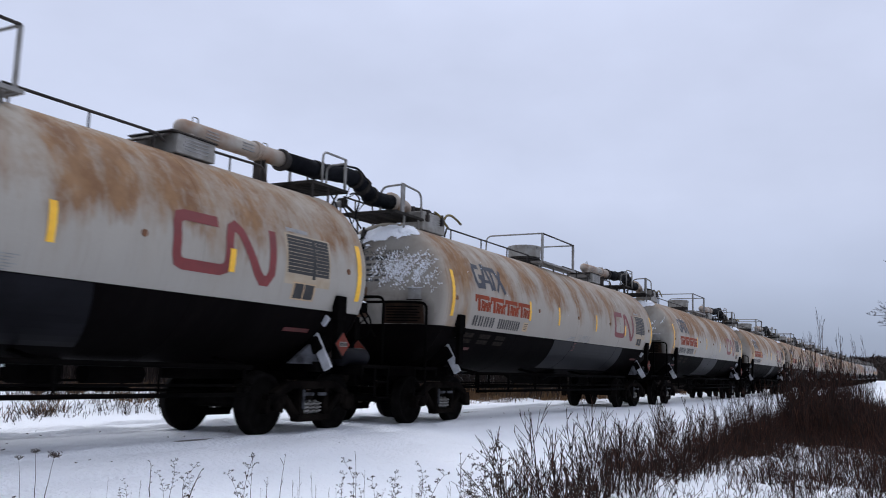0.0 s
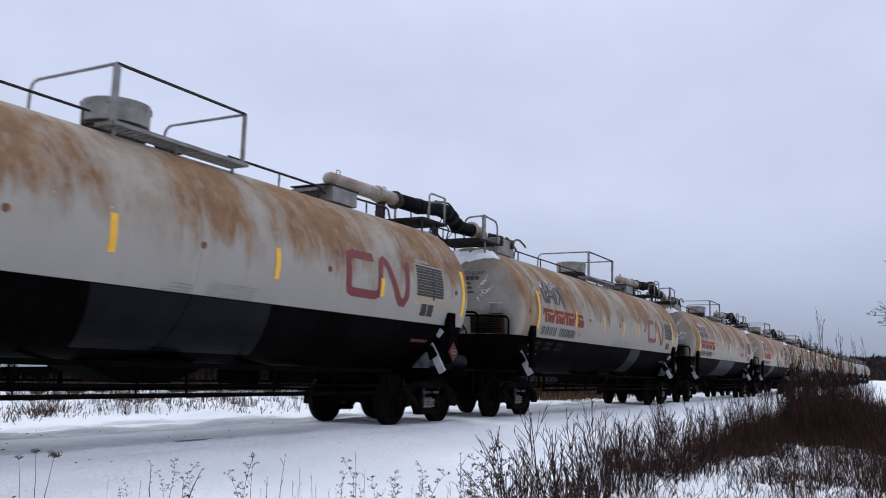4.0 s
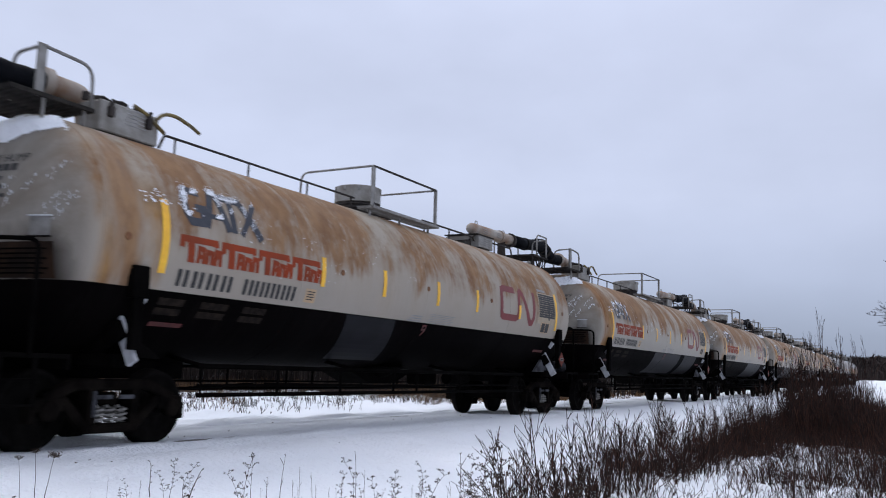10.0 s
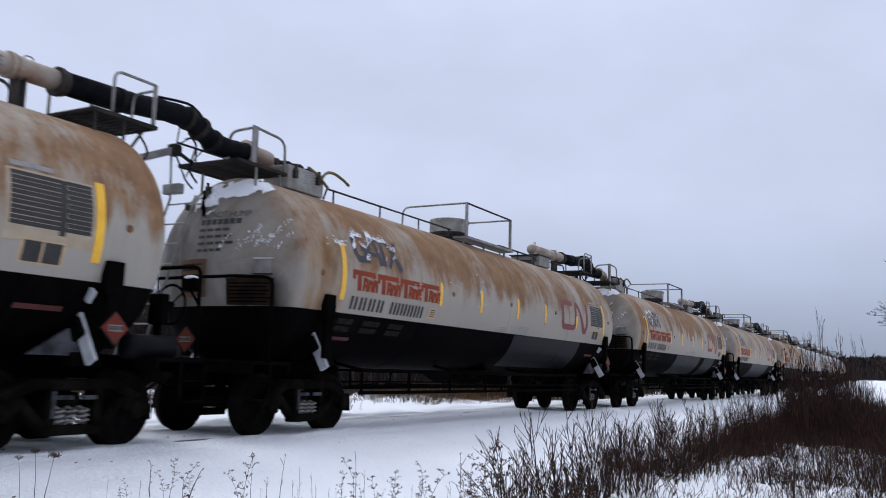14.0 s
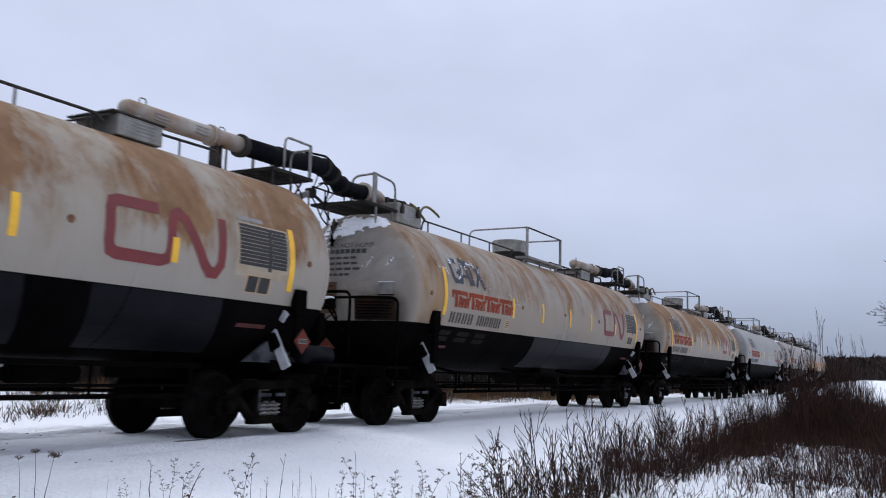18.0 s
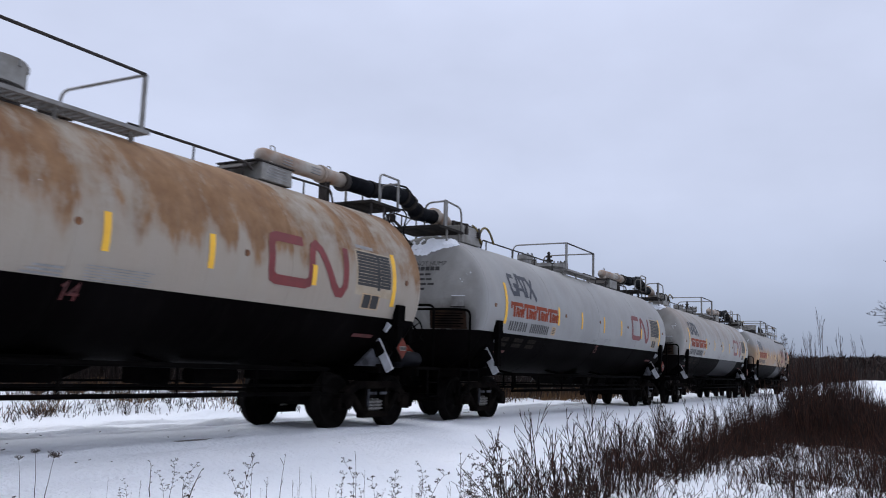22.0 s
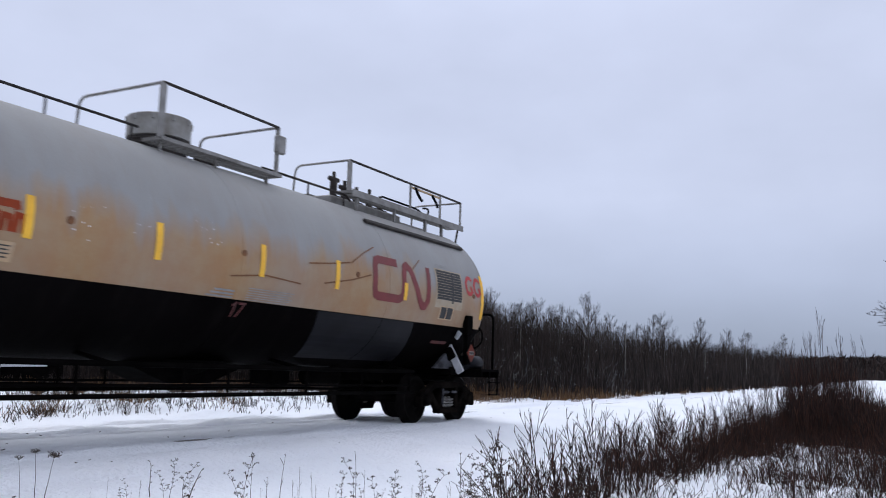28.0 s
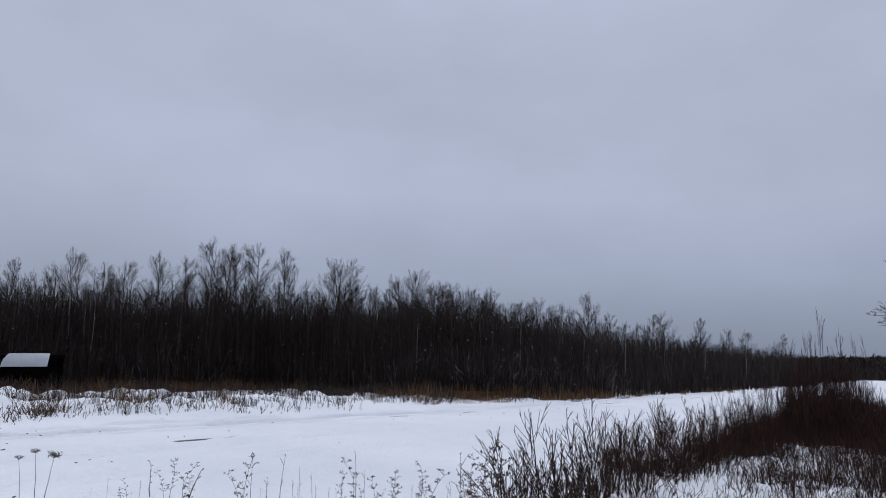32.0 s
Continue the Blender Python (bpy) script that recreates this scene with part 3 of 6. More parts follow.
def top_rail(car):
    for side in (-1, 1):
        y = side * 0.46
        bm = bmesh.new()
        tube(bm, bend([(-5.75, y, 3.90), (-5.66, y, 4.10), (-1.05, y, 4.10)], 0.05), 0.020, 6)
        part("top_rail", bm, DARKRAIL, car, "thin dark rail along the crown", True)
        bm = bmesh.new()
        tube(bm, bend([(1.45, y, 4.10), (3.75, y, 4.10), (3.9, y, 4.02)], 0.05), 0.020, 6)
        part("top_rail", bm, DARKRAIL, car, "thin dark rail along the crown", True)
        for x in (-5.46, -3.93, -2.45, -1.15, 1.55, 2.65, 3.7):
            bm = bmesh.new()
            tube(bm, [(x, y, 3.88), (x, y, 4.10)], 0.017, 6)
            part("rail_post", bm, DARKRAIL, car)


def dome(car, lid=True):
    x0, x1, y0, y1, zt, zb = -1.00, 1.37, -0.83, 0.80, 4.68, 3.93
    deck("dome_walkway", x0, x1 + 0.1, 0.50, 0.84, zb, GALV, car, "galvanised grating beside the dome")
    dk = deck("dome_walkway", x0, x1 + 0.1, -0.86, -0.50, zb, GALV, car, "galvanised grating beside the dome")
    for x in (x0 + 0.15, 0.2, x1 - 0.05):
        for y in (-0.68, 0.68):
            bm = bmesh.new()
            tube(bm, [(x, y, zb), (x, y, TANK_Z + math.sqrt(TANK_R ** 2 - y ** 2) - 0.02)], 0.025, 6)
            part("bracket", bm, GALV, dk)
    bm = bmesh.new()
    box(bm, (x0, y0, (zt + zb) / 2), (0.11, 0.025, zt - zb), bevel=0.004)
    box(bm, (x0 + 0.04, y0 + 0.02, (zt + zb) / 2), (0.02, 0.07, zt - zb))
    part("corner_post", bm, GALV, car, "flat grey steel post")
    bm = bmesh.new()
    box(bm, (x1, y0, (zt + zb) / 2), (0.05, 0.025, zt - zb), bevel=0.004)
    box(bm, (x1, y0 + 0.03, (zt + zb) / 2), (0.012, 0.05, zt - zb))
    part("corner_post", bm, GALV, car)
    bm = bmesh.new()
    tube(bm, [(x0, y0, zt), (x1, y0, zt)], 0.021, 6)
    part("side_rail", bm, DARKRAIL, car, "dark top rail", True)
    for x, top in ((x0, zt), (x1, zt)):
        bm = bmesh.new()
        tube(bm, bend([(x, y0, top), (x, y1, top), (x, y1 + 0.04, zb - 0.05)], 0.16), 0.021, 7)
        part("cross_rail", bm, GALV, car, "bent grey pipe rail", True)
    if lid:
        bm = bmesh.new()
        revolve(bm, [(4.14, 0.40), (4.15, 0.445), (4.45, 0.445), (4.46, 0.42), (4.462, 0.02)], "z", (-0.26, 0, 0), 40)
        can = part("dome_cover", bm, BOXGREY, car, "round grey steel manway housing", False)
        bm = bmesh.new()
        revolve(bm, [(3.84, 0.41), (4.02, 0.41), (4.025, 0.435), (4.055, 0.435), (4.06, 0.405), (4.085, 0.405), (4.09, 0.435), (4.12, 0.435), (4.125, 0.405), (4.15, 0.405)], "z", (-0.26, 0, 0), 32)
        part("dome_flange", bm, DARKRAIL, can, "dark stacked flanges under the housing")
        for k in range(10):
            g = 2 * math.pi * k / 10
            bm = bmesh.new()
            box(bm, (-0.26 + 0.44 * math.cos(g), 0.44 * math.sin(g), 4.40), (0.05, 0.05, 0.09), Euler((0, 0, g)).to_matrix(), bevel=0.01)
            part("lug", bm, GALV, can)
        bm = bmesh.new()
        tube(bm, [(0.55, -0.05, 3.9), (0.55, -0.05, 4.14)], 0.12, 14)
        box(bm, (0.72, 0.0, 4.10), (0.30, 0.14, 0.10), bevel=0.02)
        tube(bm, [(0.88, 0.0, 4.05), (0.88, 0.0, 4.22)], 0.09, 12)
        part("valve", bm, DARKRAIL, car, "dark relief valve")
    else:
        for x, y, r, h in ((-2.0, 0.0, 0.20, 0.30), (-1.35, 0.1, 0.15, 0.22), (-0.25, 0.0, 0.40, 0.26), (0.62, -0.1, 0.15, 0.40)):
            bm = bmesh.new()
            z = 3.93
            revolve(bm, [(z - 0.08, r * 0.8), (z + h * 0.55, r * 0.8), (z + h * 0.6, r * 1.12), (z + h, r * 1.12), (z + h + 0.01, r * 0.9)], "z", (x, y, 0), 20)
            n = part("flanged_nozzle", bm, GALV, car, "flanged nozzle with dark bolts")
            for k in range(8):
                g = 2 * math.pi * k / 8
                bm = bmesh.new()
                box(bm, (x + r * 0.98 * math.cos(g), y + r * 0.98 * math.sin(g), z + h + 0.02), (0.03, 0.03, 0.06))
                part("bolt", bm, DARKRAIL, n)
        bm = bmesh.new()
        tube(bm, [(-0.25, 0, 4.1), (-0.25, 0, 4.56)], [0.07, 0.035], 10)
        tube(bm, [(-0.25, 0, 4.28), (-0.25, 0, 4.32)], 0.13, 12)
        tube(bm, [(-0.25, 0, 4.40), (-0.25, 0, 4.43)], 0.10, 12)
        tube(bm, [(-0.33, 0, 4.50), (-0.17, 0, 4.53)], 0.022, 7)
        part("relief_valve", bm, DARKRAIL, car, "dark upright relief valve")


def pump_end(car):
    """Far end of the crown: junction box, transfer pipe, platform and the hose that reaches to the next car."""
    bm = bmesh.new()
    box(bm, (4.50, -0.05, 4.06), (0.76, 0.84, 0.28), bevel=0.012)
    bx = part("junction_box", bm, BOXGREY, car, "grey steel box with stencilled bars")
    bm = bmesh.new()
    box(bm, (4.45, -0.05, 4.212), (0.90, 0.88, 0.022))
    box(bm, (3.87, -0.05, 4.10), (0.46, 0.70, 0.03), Euler((0, -0.42, 0)).to_matrix())
    part("box_lid", bm, DARKRAIL, bx, "dark sloping lid")
    for k in range(4):
        bm = bmesh.new()
        box(bm, (4.50, -0.474, 4.15 - k * 0.05), (0.5 - 0.05 * (k % 2), 0.006, 0.018))
        part("stencil_line", bm, GREYINK, bx)
    bm = bmesh.new()
    tube(bm, [(4.52, 0, 4.46), (4.56, 0, 4.46), (4.64, 0, 4.46), (6.3, 0, 4.49), (6.9, 0, 4.50)], [0.05, 0.105, 0.135, 0.135, 0.135], 16)
    tube(bm, [(4.75, 0, 4.2), (4.75, 0, 4.42)], 0.11, 12)
    pp = part("transfer_pipe", bm, PIPE, car, "rust-stained grey transfer pipe", True)
    for x, r in ((6.24, 0.165), (6.34, 0.150), (6.92, 0.19), (6.98, 0.17)):
        bm = bmesh.new()
        tube(bm, [(x - 0.035, 0, 4.49), (x + 0.035, 0, 4.49)], r, 16)
        part("flange", bm, PIPE if x < 6.5 else DARKRAIL, pp, "pipe flange")
    for x in (4.9, 6.5):
        bm = bmesh.new()
        hoop(bm, (x - 0.06, 0, 4.58), (x + 0.06, 0, 4.58), 0.10, 0.010, 0.04)
        part("lifting_eye", bm, GALV, pp, "", True)
    bm = bmesh.new()
    for x, z, n in ((5.15, 4.50, 3), (5.95, 4.52, 3)):
        for k in range(n):
            box(bm, (x, -0.128, z - k * 0.05), (0.26, 0.03, 0.014), Euler((0, 0, 0)).to_matrix())
    part("pipe_stencil", bm, GREYINK, pp)["kind"] = "stuff"
    for x in (6.34, 6.44):
        bm = bmesh.new()
        box(bm, (x, 0, 4.14), (0.025, 0.16, 0.48))
        part("pipe_support", bm, DARKRAIL, pp)
    bm = bmesh.new()
    pts = bend([(6.95, 0, 4.50), (7.95, 0, 4.53), (8.7, 0, 4.62), (9.18, 0, 4.63), (9.44, 0, 4.52), (9.72, 0, 4.38), (10.2, 0, 4.38), (10.55, 0, 4.42)], 0.22, 4)
    tube(bm, pts, [0.155 + 0.008 * math.sin(i * 2.1) for i in range(len(pts))], 14)
    hs = part("transfer_hose", bm, RUBBER, car, "black transfer hose that bridges to the next car", True)
    for i, r in ((2, 0.175), (12, 0.18), (17, 0.19), (22, 0.185)):
        if i + 1 < len(pts):
            bm = bmesh.new()
            tube(bm, [pts[i], pts[i] + (pts[i + 1] - pts[i]).normalized() * 0.08], r, 14)
            part("hose_clamp", bm, DECK, hs, "dark steel clamp")
    bm = bmesh.new()
    tube(bm, bend([(8.52, -0.06, 4.76), (8.86, -0.10, 4.79), (9.10, -0.10, 4.81), (9.32, -0.10, 4.72), (9.40, -0.15, 4.56)], 0.10), 0.020, 6)
    part("slack_cable", bm, RUBBER, hs, "black cable laid along the hose", True)
    for pts_ in ([(9.02, 0.0, 4.57), (9.10, 0.10, 4.40), (9.26, 0.30, 4.28)], [(9.42, 0.0, 4.50), (9.36, 0.14, 4.38), (9.33, 0.34, 4.30)], [(9.44, -0.08, 4.54), (9.55, -0.05, 4.30), (9.42, 0.1, 4.05), (9.40, 0.2, 3.80)]):
        bm = bmesh.new()
        tube(bm, bend(pts_, 0.10), 0.011, 5)
        part("drop_cable", bm, RUBBER, hs, "thin cable hanging from the hose", True)
    bm = bmesh.new()
    tube(bm, bend([(8.0, -0.3, 4.07), (8.16, -0.34, 3.86), (8.05, -0.38, 3.68), (7.85, -0.4, 3.62)], 0.14), 0.016, 6)
    part("drop_cable", bm, RUBBER, hs, "thin cable hanging below the platform", True)
    # a bracket rail below the pipe
    bm = bmesh.new()
    tube(bm, bend([(4.85, -0.46, 4.10), (5.95, -0.46, 4.12), (6.05, -0.46, 3.86)], 0.10), 0.020, 6)
    tube(bm, [(5.2, -0.46, 4.1), (5.2, -0.46, 3.87)], 0.016, 6)
    part("low_rail", bm, DARKRAIL, car, "", True)
    # platform with hoops
    pf = deck("top_platform", 6.98, 8.0, -0.66, 0.66, 4.09, DECK, car, "dark grating platform on the crown")
    for x, y in ((7.05, -0.6), (7.5, -0.6), (7.05, 0.6), (7.5, 0.6)):
        bm = bmesh.new()
        zt = TANK_Z + TANK_R * math.sqrt(max(0.0, 1 - (y / TANK_R) ** 2)) - 0.02
        tube(bm, [(x, y, 4.08), (x, y, zt)], 0.022, 6)
        part("leg", bm, DARKRAIL, pf)
    bm = bmesh.new()
    tube(bm, [(7.92, -0.5, 4.08), (7.72, -0.5, 3.78)], 0.02, 6)
    part("end_strut", bm, DARKRAIL, pf)
    for side in (-1, 1):
        bm = bmesh.new()
        tube(bm, bend([(7.28, side * 0.62, 4.09), (7.28, side * 0.62, 4.67), (7.95, side * 0.62, 4.67)], 0.13), 0.021, 7)
        box(bm, (7.95, side * 0.62, 4.38), (0.05, 0.03, 0.60))
        tube(bm, bend([(7.95, side * 0.62, 4.60), (7.95, side * 0.22, 4.60), (7.95, side * 0.20, 4.09)], 0.12), 0.019, 7)
        part("hoop_rail", bm, GALV, pf, "bent pipe hoop rail", True)


def valve_end(car):
    """Near end of the crown: platform, upright post with hoops, valve box and loose hose ends."""
    pf = deck("top_platform", -8.1, -6.95, -0.62, 0.62, 4.06, DECK, car, "dark grating platform on the crown")
    for x, y in ((-7.05, -0.55), (-7.62, -0.55), (-7.05, 0.55), (-7.62, 0.55)):
        bm = bmesh.new()
        zt = TANK_Z + TANK_R * math.sqrt(max(0.0, 1 - (max(0, -x - SHELL) / HEAD) ** 2 - (y / TANK_R) ** 2)) - 0.02
        tube(bm, [(x, y, 4.05), (x, y, zt)], 0.024, 6)
        part("leg", bm, GALV, pf)
    bm = bmesh.new()
    box(bm, (-7.70, -0.56, 4.37), (0.12, 0.03, 0.62), bevel=0.004)
    box(bm, (-7.66, -0.53, 4.37), (0.025, 0.09, 0.62))
    part("corner_post", bm, GALV, pf, "flat grey steel post")
    for side in (-1,):
        bm = bmesh.new()
        tube(bm, bend([(-7.70, side * 0.56, 4.66), (-6.98, side * 0.56, 4.62), (-6.96, side * 0.56, 4.06)], 0.18), 0.022, 7)
        tube(bm, bend([(-7.70, side * 0.56, 4.66), (-7.70, side * 0.05, 4.64), (-7.70, side * 0.03, 4.06)], 0.16), 0.022, 7)
        part("hoop_rail", bm, GALV, pf, "bent pipe hoop rail", True)
    bm = bmesh.new()
    tube(bm, bend([(-7.25, 0, 4.43), (-6.62, 0, 4.42), (-6.55, 0, 3.9)], 0.2), 0.14, 14)
    tube(bm, [(-7.30, 0, 4.43), (-7.18, 0, 4.43)], 0.19, 14)
    part("inlet_elbow", bm, PIPE, car, "rust-stained inlet elbow", True)
    bm = bmesh.new()
    box(bm, (-6.28, -0.28, 4.10), (0.96, 0.42, 0.40), bevel=0.015)
    bx = part("valve_box", bm, BOXGREY, car, "grey valve box with stencilled bars")
    bm = bmesh.new()
    for k in range(5):
        box(bm, (-6.18, -0.493, 4.27 - k * 0.05), (0.40 - 0.05 * (k % 3), 0.006, 0.016))
    part("stencil", bm, GREYINK, bx)["kind"] = "stuff"
    for x in (-6.62, -6.0):
        bm = bmesh.new()
        box(bm, (x, -0.52, 4.16), (0.08, 0.08, 0.14), bevel=0.01)
        tube(bm, [(x, -0.52, 4.22), (x + 0.02, -0.52, 4.32)], 0.03, 7)
        part("latch", bm, DARKRAIL, bx, "dark latch")
    for x in (-6.85, -6.6, -6.3, -6.05):
        bm = bmesh.new()
        tube(bm, [(x, -0.3, 4.28), (x, -0.3, 4.38)], 0.045, 8)
        part("bolt", bm, DARKRAIL, bx)
    bm = bmesh.new()
    tube(bm, bend([(-8.42, 0.34, 4.12), (-8.46, 0.20, 3.95), (-8.44, 0.10, 3.72), (-8.36, 0.02, 3.60)], 0.12), 0.014, 6)
    part("slack_cable", bm, RUBBER, car, "black cable looped over the end", True)
    bm = bmesh.new()
    tube(bm, bend([(-8.30, 0.30, 4.40), (-8.24, 0.24, 4.44), (-8.28, 0.06, 4.30), (-8.40, 0.10, 3.90), (-8.30, 0.0, 3.70)], 0.12), 0.016, 6)
    part("slack_cable", bm, RUBBER, car, "black cable looped over the end", True)
    bm = bmesh.new()
    tube(bm, [(-8.36, 0.40, 4.35), (-7.30, 0.40, 4.35)], 0.018, 6)
    tube(bm, [(-7.32, 0.40, 4.35), (-7.32, 0.40, 4.07)], 0.016, 6)
    tube(bm, [(-7.95, 0.40, 4.35), (-7.95, 0.40, 4.07)], 0.016, 6)
    part("back_rail", bm, DARKRAIL, car, "thin dark rail behind the platform", True)
    bm = bmesh.new()
    box(bm, (-8.45, 0.32, 3.60), (0.12, 0.34, 0.15), bevel=0.012)
    part("step_box", bm, GALV, car, "grey step box on the end")
    # a tangle of small pipes and valves below the platform
    rnd = random.Random(8)
    for k in range(10):
        y, z = rnd.uniform(0.20, 0.72), rnd.uniform(3.30, 3.74)
        x = head_point(y, min(z, 3.75)).x
        bm = bmesh.new()
        if k % 3 == 0:
            tube(bm, [(x - 0.04, y, z - 0.12), (x - 0.05, y + 0.02, z + 0.12)], 0.022, 7)
            tube(bm, [(x + 0.06, y, z), (x - 0.08, y, z)], 0.035, 8)
        elif k % 3 == 1:
            tube(bm, [(x - 0.03, y - 0.16, z), (x - 0.05, y + 0.18, z + rnd.uniform(-0.03, 0.03))], 0.012, 5)
            tube(bm, [(x + 0.05, y - 0.16, z), (x - 0.03, y - 0.16, z)], 0.010, 5)
        else:
            box(bm, (x - 0.03, y, z), (0.14, 0.08, 0.10), bevel=0.012)
        part("end_fitting", bm, (BLACK, GALV, DARKRAIL)[k % 3], car, "small pipe fitting on the end", True)
    lad = None
    for top, mid, foot in (((0.40, 4.15), (0.36, 3.45), (1.30, 1.08)), ((-0.15, 3.47), (-0.15, 3.45), (0.76, 1.08))):
        bm = bmesh.new()
        tube(bm, [(-8.46, top[0], top[1]), (-8.46, mid[0], mid[1]), (-8.46, foot[0], foot[1])], 0.019, 6)
        o = part("stringer" if lad else "end_ladder", bm, GALV, lad or car, "" if lad else "slanting grey end ladder", True)
        lad = lad or o
    for k in range(8):
        t = (k + 0.3) / 8
        bm = bmesh.new()
        tube(bm, [(-8.46, 0.36 + 0.94 * t, 3.45 - 2.37 * t), (-8.46, -0.15 + 0.91 * t, 3.45 - 2.37 * t)], 0.013, 5)
        part("rung", bm, GALV, lad)
    bm = bmesh.new()
    arm = Vector((-0.76, 0.10, -0.33))
    box(bm, Vector((-8.46, 0.40, 4.20)) + arm / 2, (arm.length, 0.07, 0.115), arm.to_track_quat("-X", "Z").to_matrix(), bevel=0.008)
    ha = part("hose_arm", bm, GALV, car, "grey hose support arm")
    bm = bmesh.new()
    box(bm, (-8.40, 0.40, 4.22), (0.17, 0.17, 0.17), bevel=0.02)
    part("arm_knuckle", bm, DECK, ha, "dark pivot block of the arm")
    bm = bmesh.new()
    tube(bm, [(-8.30, 0.40, 4.20), (-7.95, 0.40, 4.08)], 0.03, 7)
    part("arm_stay", bm, DARKRAIL, ha)


def hose_tail(car, kind):
    """Two loose hose ends on the valve box, which hang a little differently from car to car."""
    drop = ((-5.72, 4.10), (-5.85, 3.98), (-5.70, 4.13))[kind]
    tip = ((-5.03, 4.28), (-5.09, 4.08), (-5.05, 4.20))[kind]
    for pts in ([(-6.22, -0.46, 4.36), (-6.05, -0.50, 4.30), (drop[0], -0.52, drop[1])],
                [(-5.90, -0.50, 4.20), (-5.76, -0.50, 4.37), (-5.52, -0.50, 4.405), (tip[0] - 0.18, -0.49, tip[1] + (0.06 if kind != 1 else 0.20)), (tip[0], -0.48, tip[1])]):
        bm = bmesh.new()
        tube(bm, bend(pts, 0.13), 0.027, 7)
        part("loose_hose", bm, BROWNHOSE, car, "loose olive-brown hose end", True)
    for x, z, w in ((-6.6, 4.34, 0.16), (-6.32, 4.36, 0.12), (-6.02, 4.33, 0.10)):
        bm = bmesh.new()
        box(bm, (x, -0.30, z), (w, 0.24, 0.07), Euler((0.2, 0.3, 0.1 * kind)).to_matrix(), bevel=0.015)
        part("cover_lump", bm, DECK, car, "dark grimy fitting on the valve box")


def closed_end(car):
    """Crown of the last car's far end: a long railed platform with valves and no transfer pipe."""
    y, z0, zt = -0.62, 4.14, 4.70
    pf = deck("long_platform", 3.65, 7.92, -0.66, -0.30, z0, GALV, car, "grey grating platform along the crown")
    deck("long_platform", 3.65, 7.92, 0.30, 0.66, z0, GALV, car, "grey grating platform along the crown")
    bm = bmesh.new()
    box(bm, (5.8, -0.675, z0 - 0.02), (4.3, 0.02, 0.12))
    part("toe_board", bm, GALV, pf)
    for x in (3.9, 5.2, 6.4, 7.1):
        for s in (-1, 1):
            bm = bmesh.new()
            box(bm, (x, s * 0.60, 3.97), (0.06, 0.05, 0.30))
            part("bracket", bm, GALV, pf)
    for s in (-1, 1):
        bm = bmesh.new()
        tube(bm, [(7.82, s * 0.62, z0), (7.70, s * 0.62, 3.72)], 0.022, 6)
        part("end_strut", bm, DARKRAIL, pf)
    bm = bmesh.new()
    box(bm, (3.62, y, (zt + z0) / 2), (0.12, 0.03, zt - z0), bevel=0.004)
    part("corner_post", bm, GALV, pf, "flat grey steel post")
    for x in (5.75, 6.98, 7.91):
        bm = bmesh.new()
        box(bm, (x, y, (zt + z0) / 2), (0.045, 0.03, zt - z0))
        part("rail_post", bm, GALV, pf)
    bm = bmesh.new()
    tube(bm, [(3.62, y, zt), (7.91, y, zt)], 0.022, 6)
    part("side_rail", bm, DARKRAIL, pf, "dark top rail", True)
    for x in (3.62, 7.91):
        bm = bmesh.new()
        tube(bm, bend([(x, y, zt), (x, 0.6, zt), (x, 0.64, z0 - 0.05)], 0.16), 0.02, 7)
        part("cross_rail", bm, GALV, pf, "bent grey pipe rail", True)
    bm = bmesh.new()
    tube(bm, [(5.75, y + 0.01, zt - 0.06), (6.95, y + 0.01, zt - 0.06)], 0.024, 6)
    part("sample_tube", bm, TAN, pf, "tan tube strapped to the rail", True)
    for x, h in ((4.0, 0.36), (4.35, 0.26), (4.75, 0.22), (5.2, 0.26), (5.6, 0.2)):
        bm = bmesh.new()
        tube(bm, [(x, 0, 3.9), (x, 0, 4.12 + h)], 0.07, 10)
        tube(bm, [(x, 0, 4.10), (x, 0, 4.15)], 0.15, 12)
        tube(bm, [(x - 0.14, 0, 4.12 + h), (x + 0.14, 0, 4.12 + h)], 0.045, 7)
        tube(bm, [(x, 0, 4.12 + h), (x, 0, 4.26 + h)], 0.035, 7)
        part("valve", bm, DARKRAIL, car, "dark flanged valve")
    bm = bmesh.new()
    box(bm, (4.8, 0, 4.0), (2.4, 0.5, 0.20), bevel=0.02)
    part("valve_tray", bm, GALV, car, "grey valve tray")
    bm = bmesh.new()
    tube(bm, bend([(5.2, -0.3, 4.36), (5.7, -0.4, 4.32), (6.2, -0.55, 4.26), (6.5, -0.58, 4.10), (6.55, -0.6, 4.34), (6.3, -0.6, 4.30)], 0.12), 0.02, 6)
    tube(bm, bend([(5.9, -0.64, 4.66), (6.0, -0.66, 4.50), (6.15, -0.66, 4.42)], 0.1), 0.03, 6)
    tube(bm, bend([(6.6, -0.64, 4.62), (6.75, -0.66, 4.48), (6.80, -0.66, 4.40)], 0.1), 0.03, 6)
    part("slack_cable", bm, RUBBER, car, "black cables looped on the rail", True)
    bm = bmesh.new()
    p0 = on_shell(5.33, 1.175, 0.03)
    box(bm, p0, (3.66, 0.05, 0.09), Euler((-0.8, 0, 0)).to_matrix(), bevel=0.008)
    part("drip_strip", bm, DARKRAIL, car, "dark drip strip along the shell")
    bm = bmesh.new()
    box(bm, (1.37, -0.87, 4.40), (0.20, 0.10, 0.28), bevel=0.02)
    part("junction_box", bm, GALV, car, "small grey box on the post")


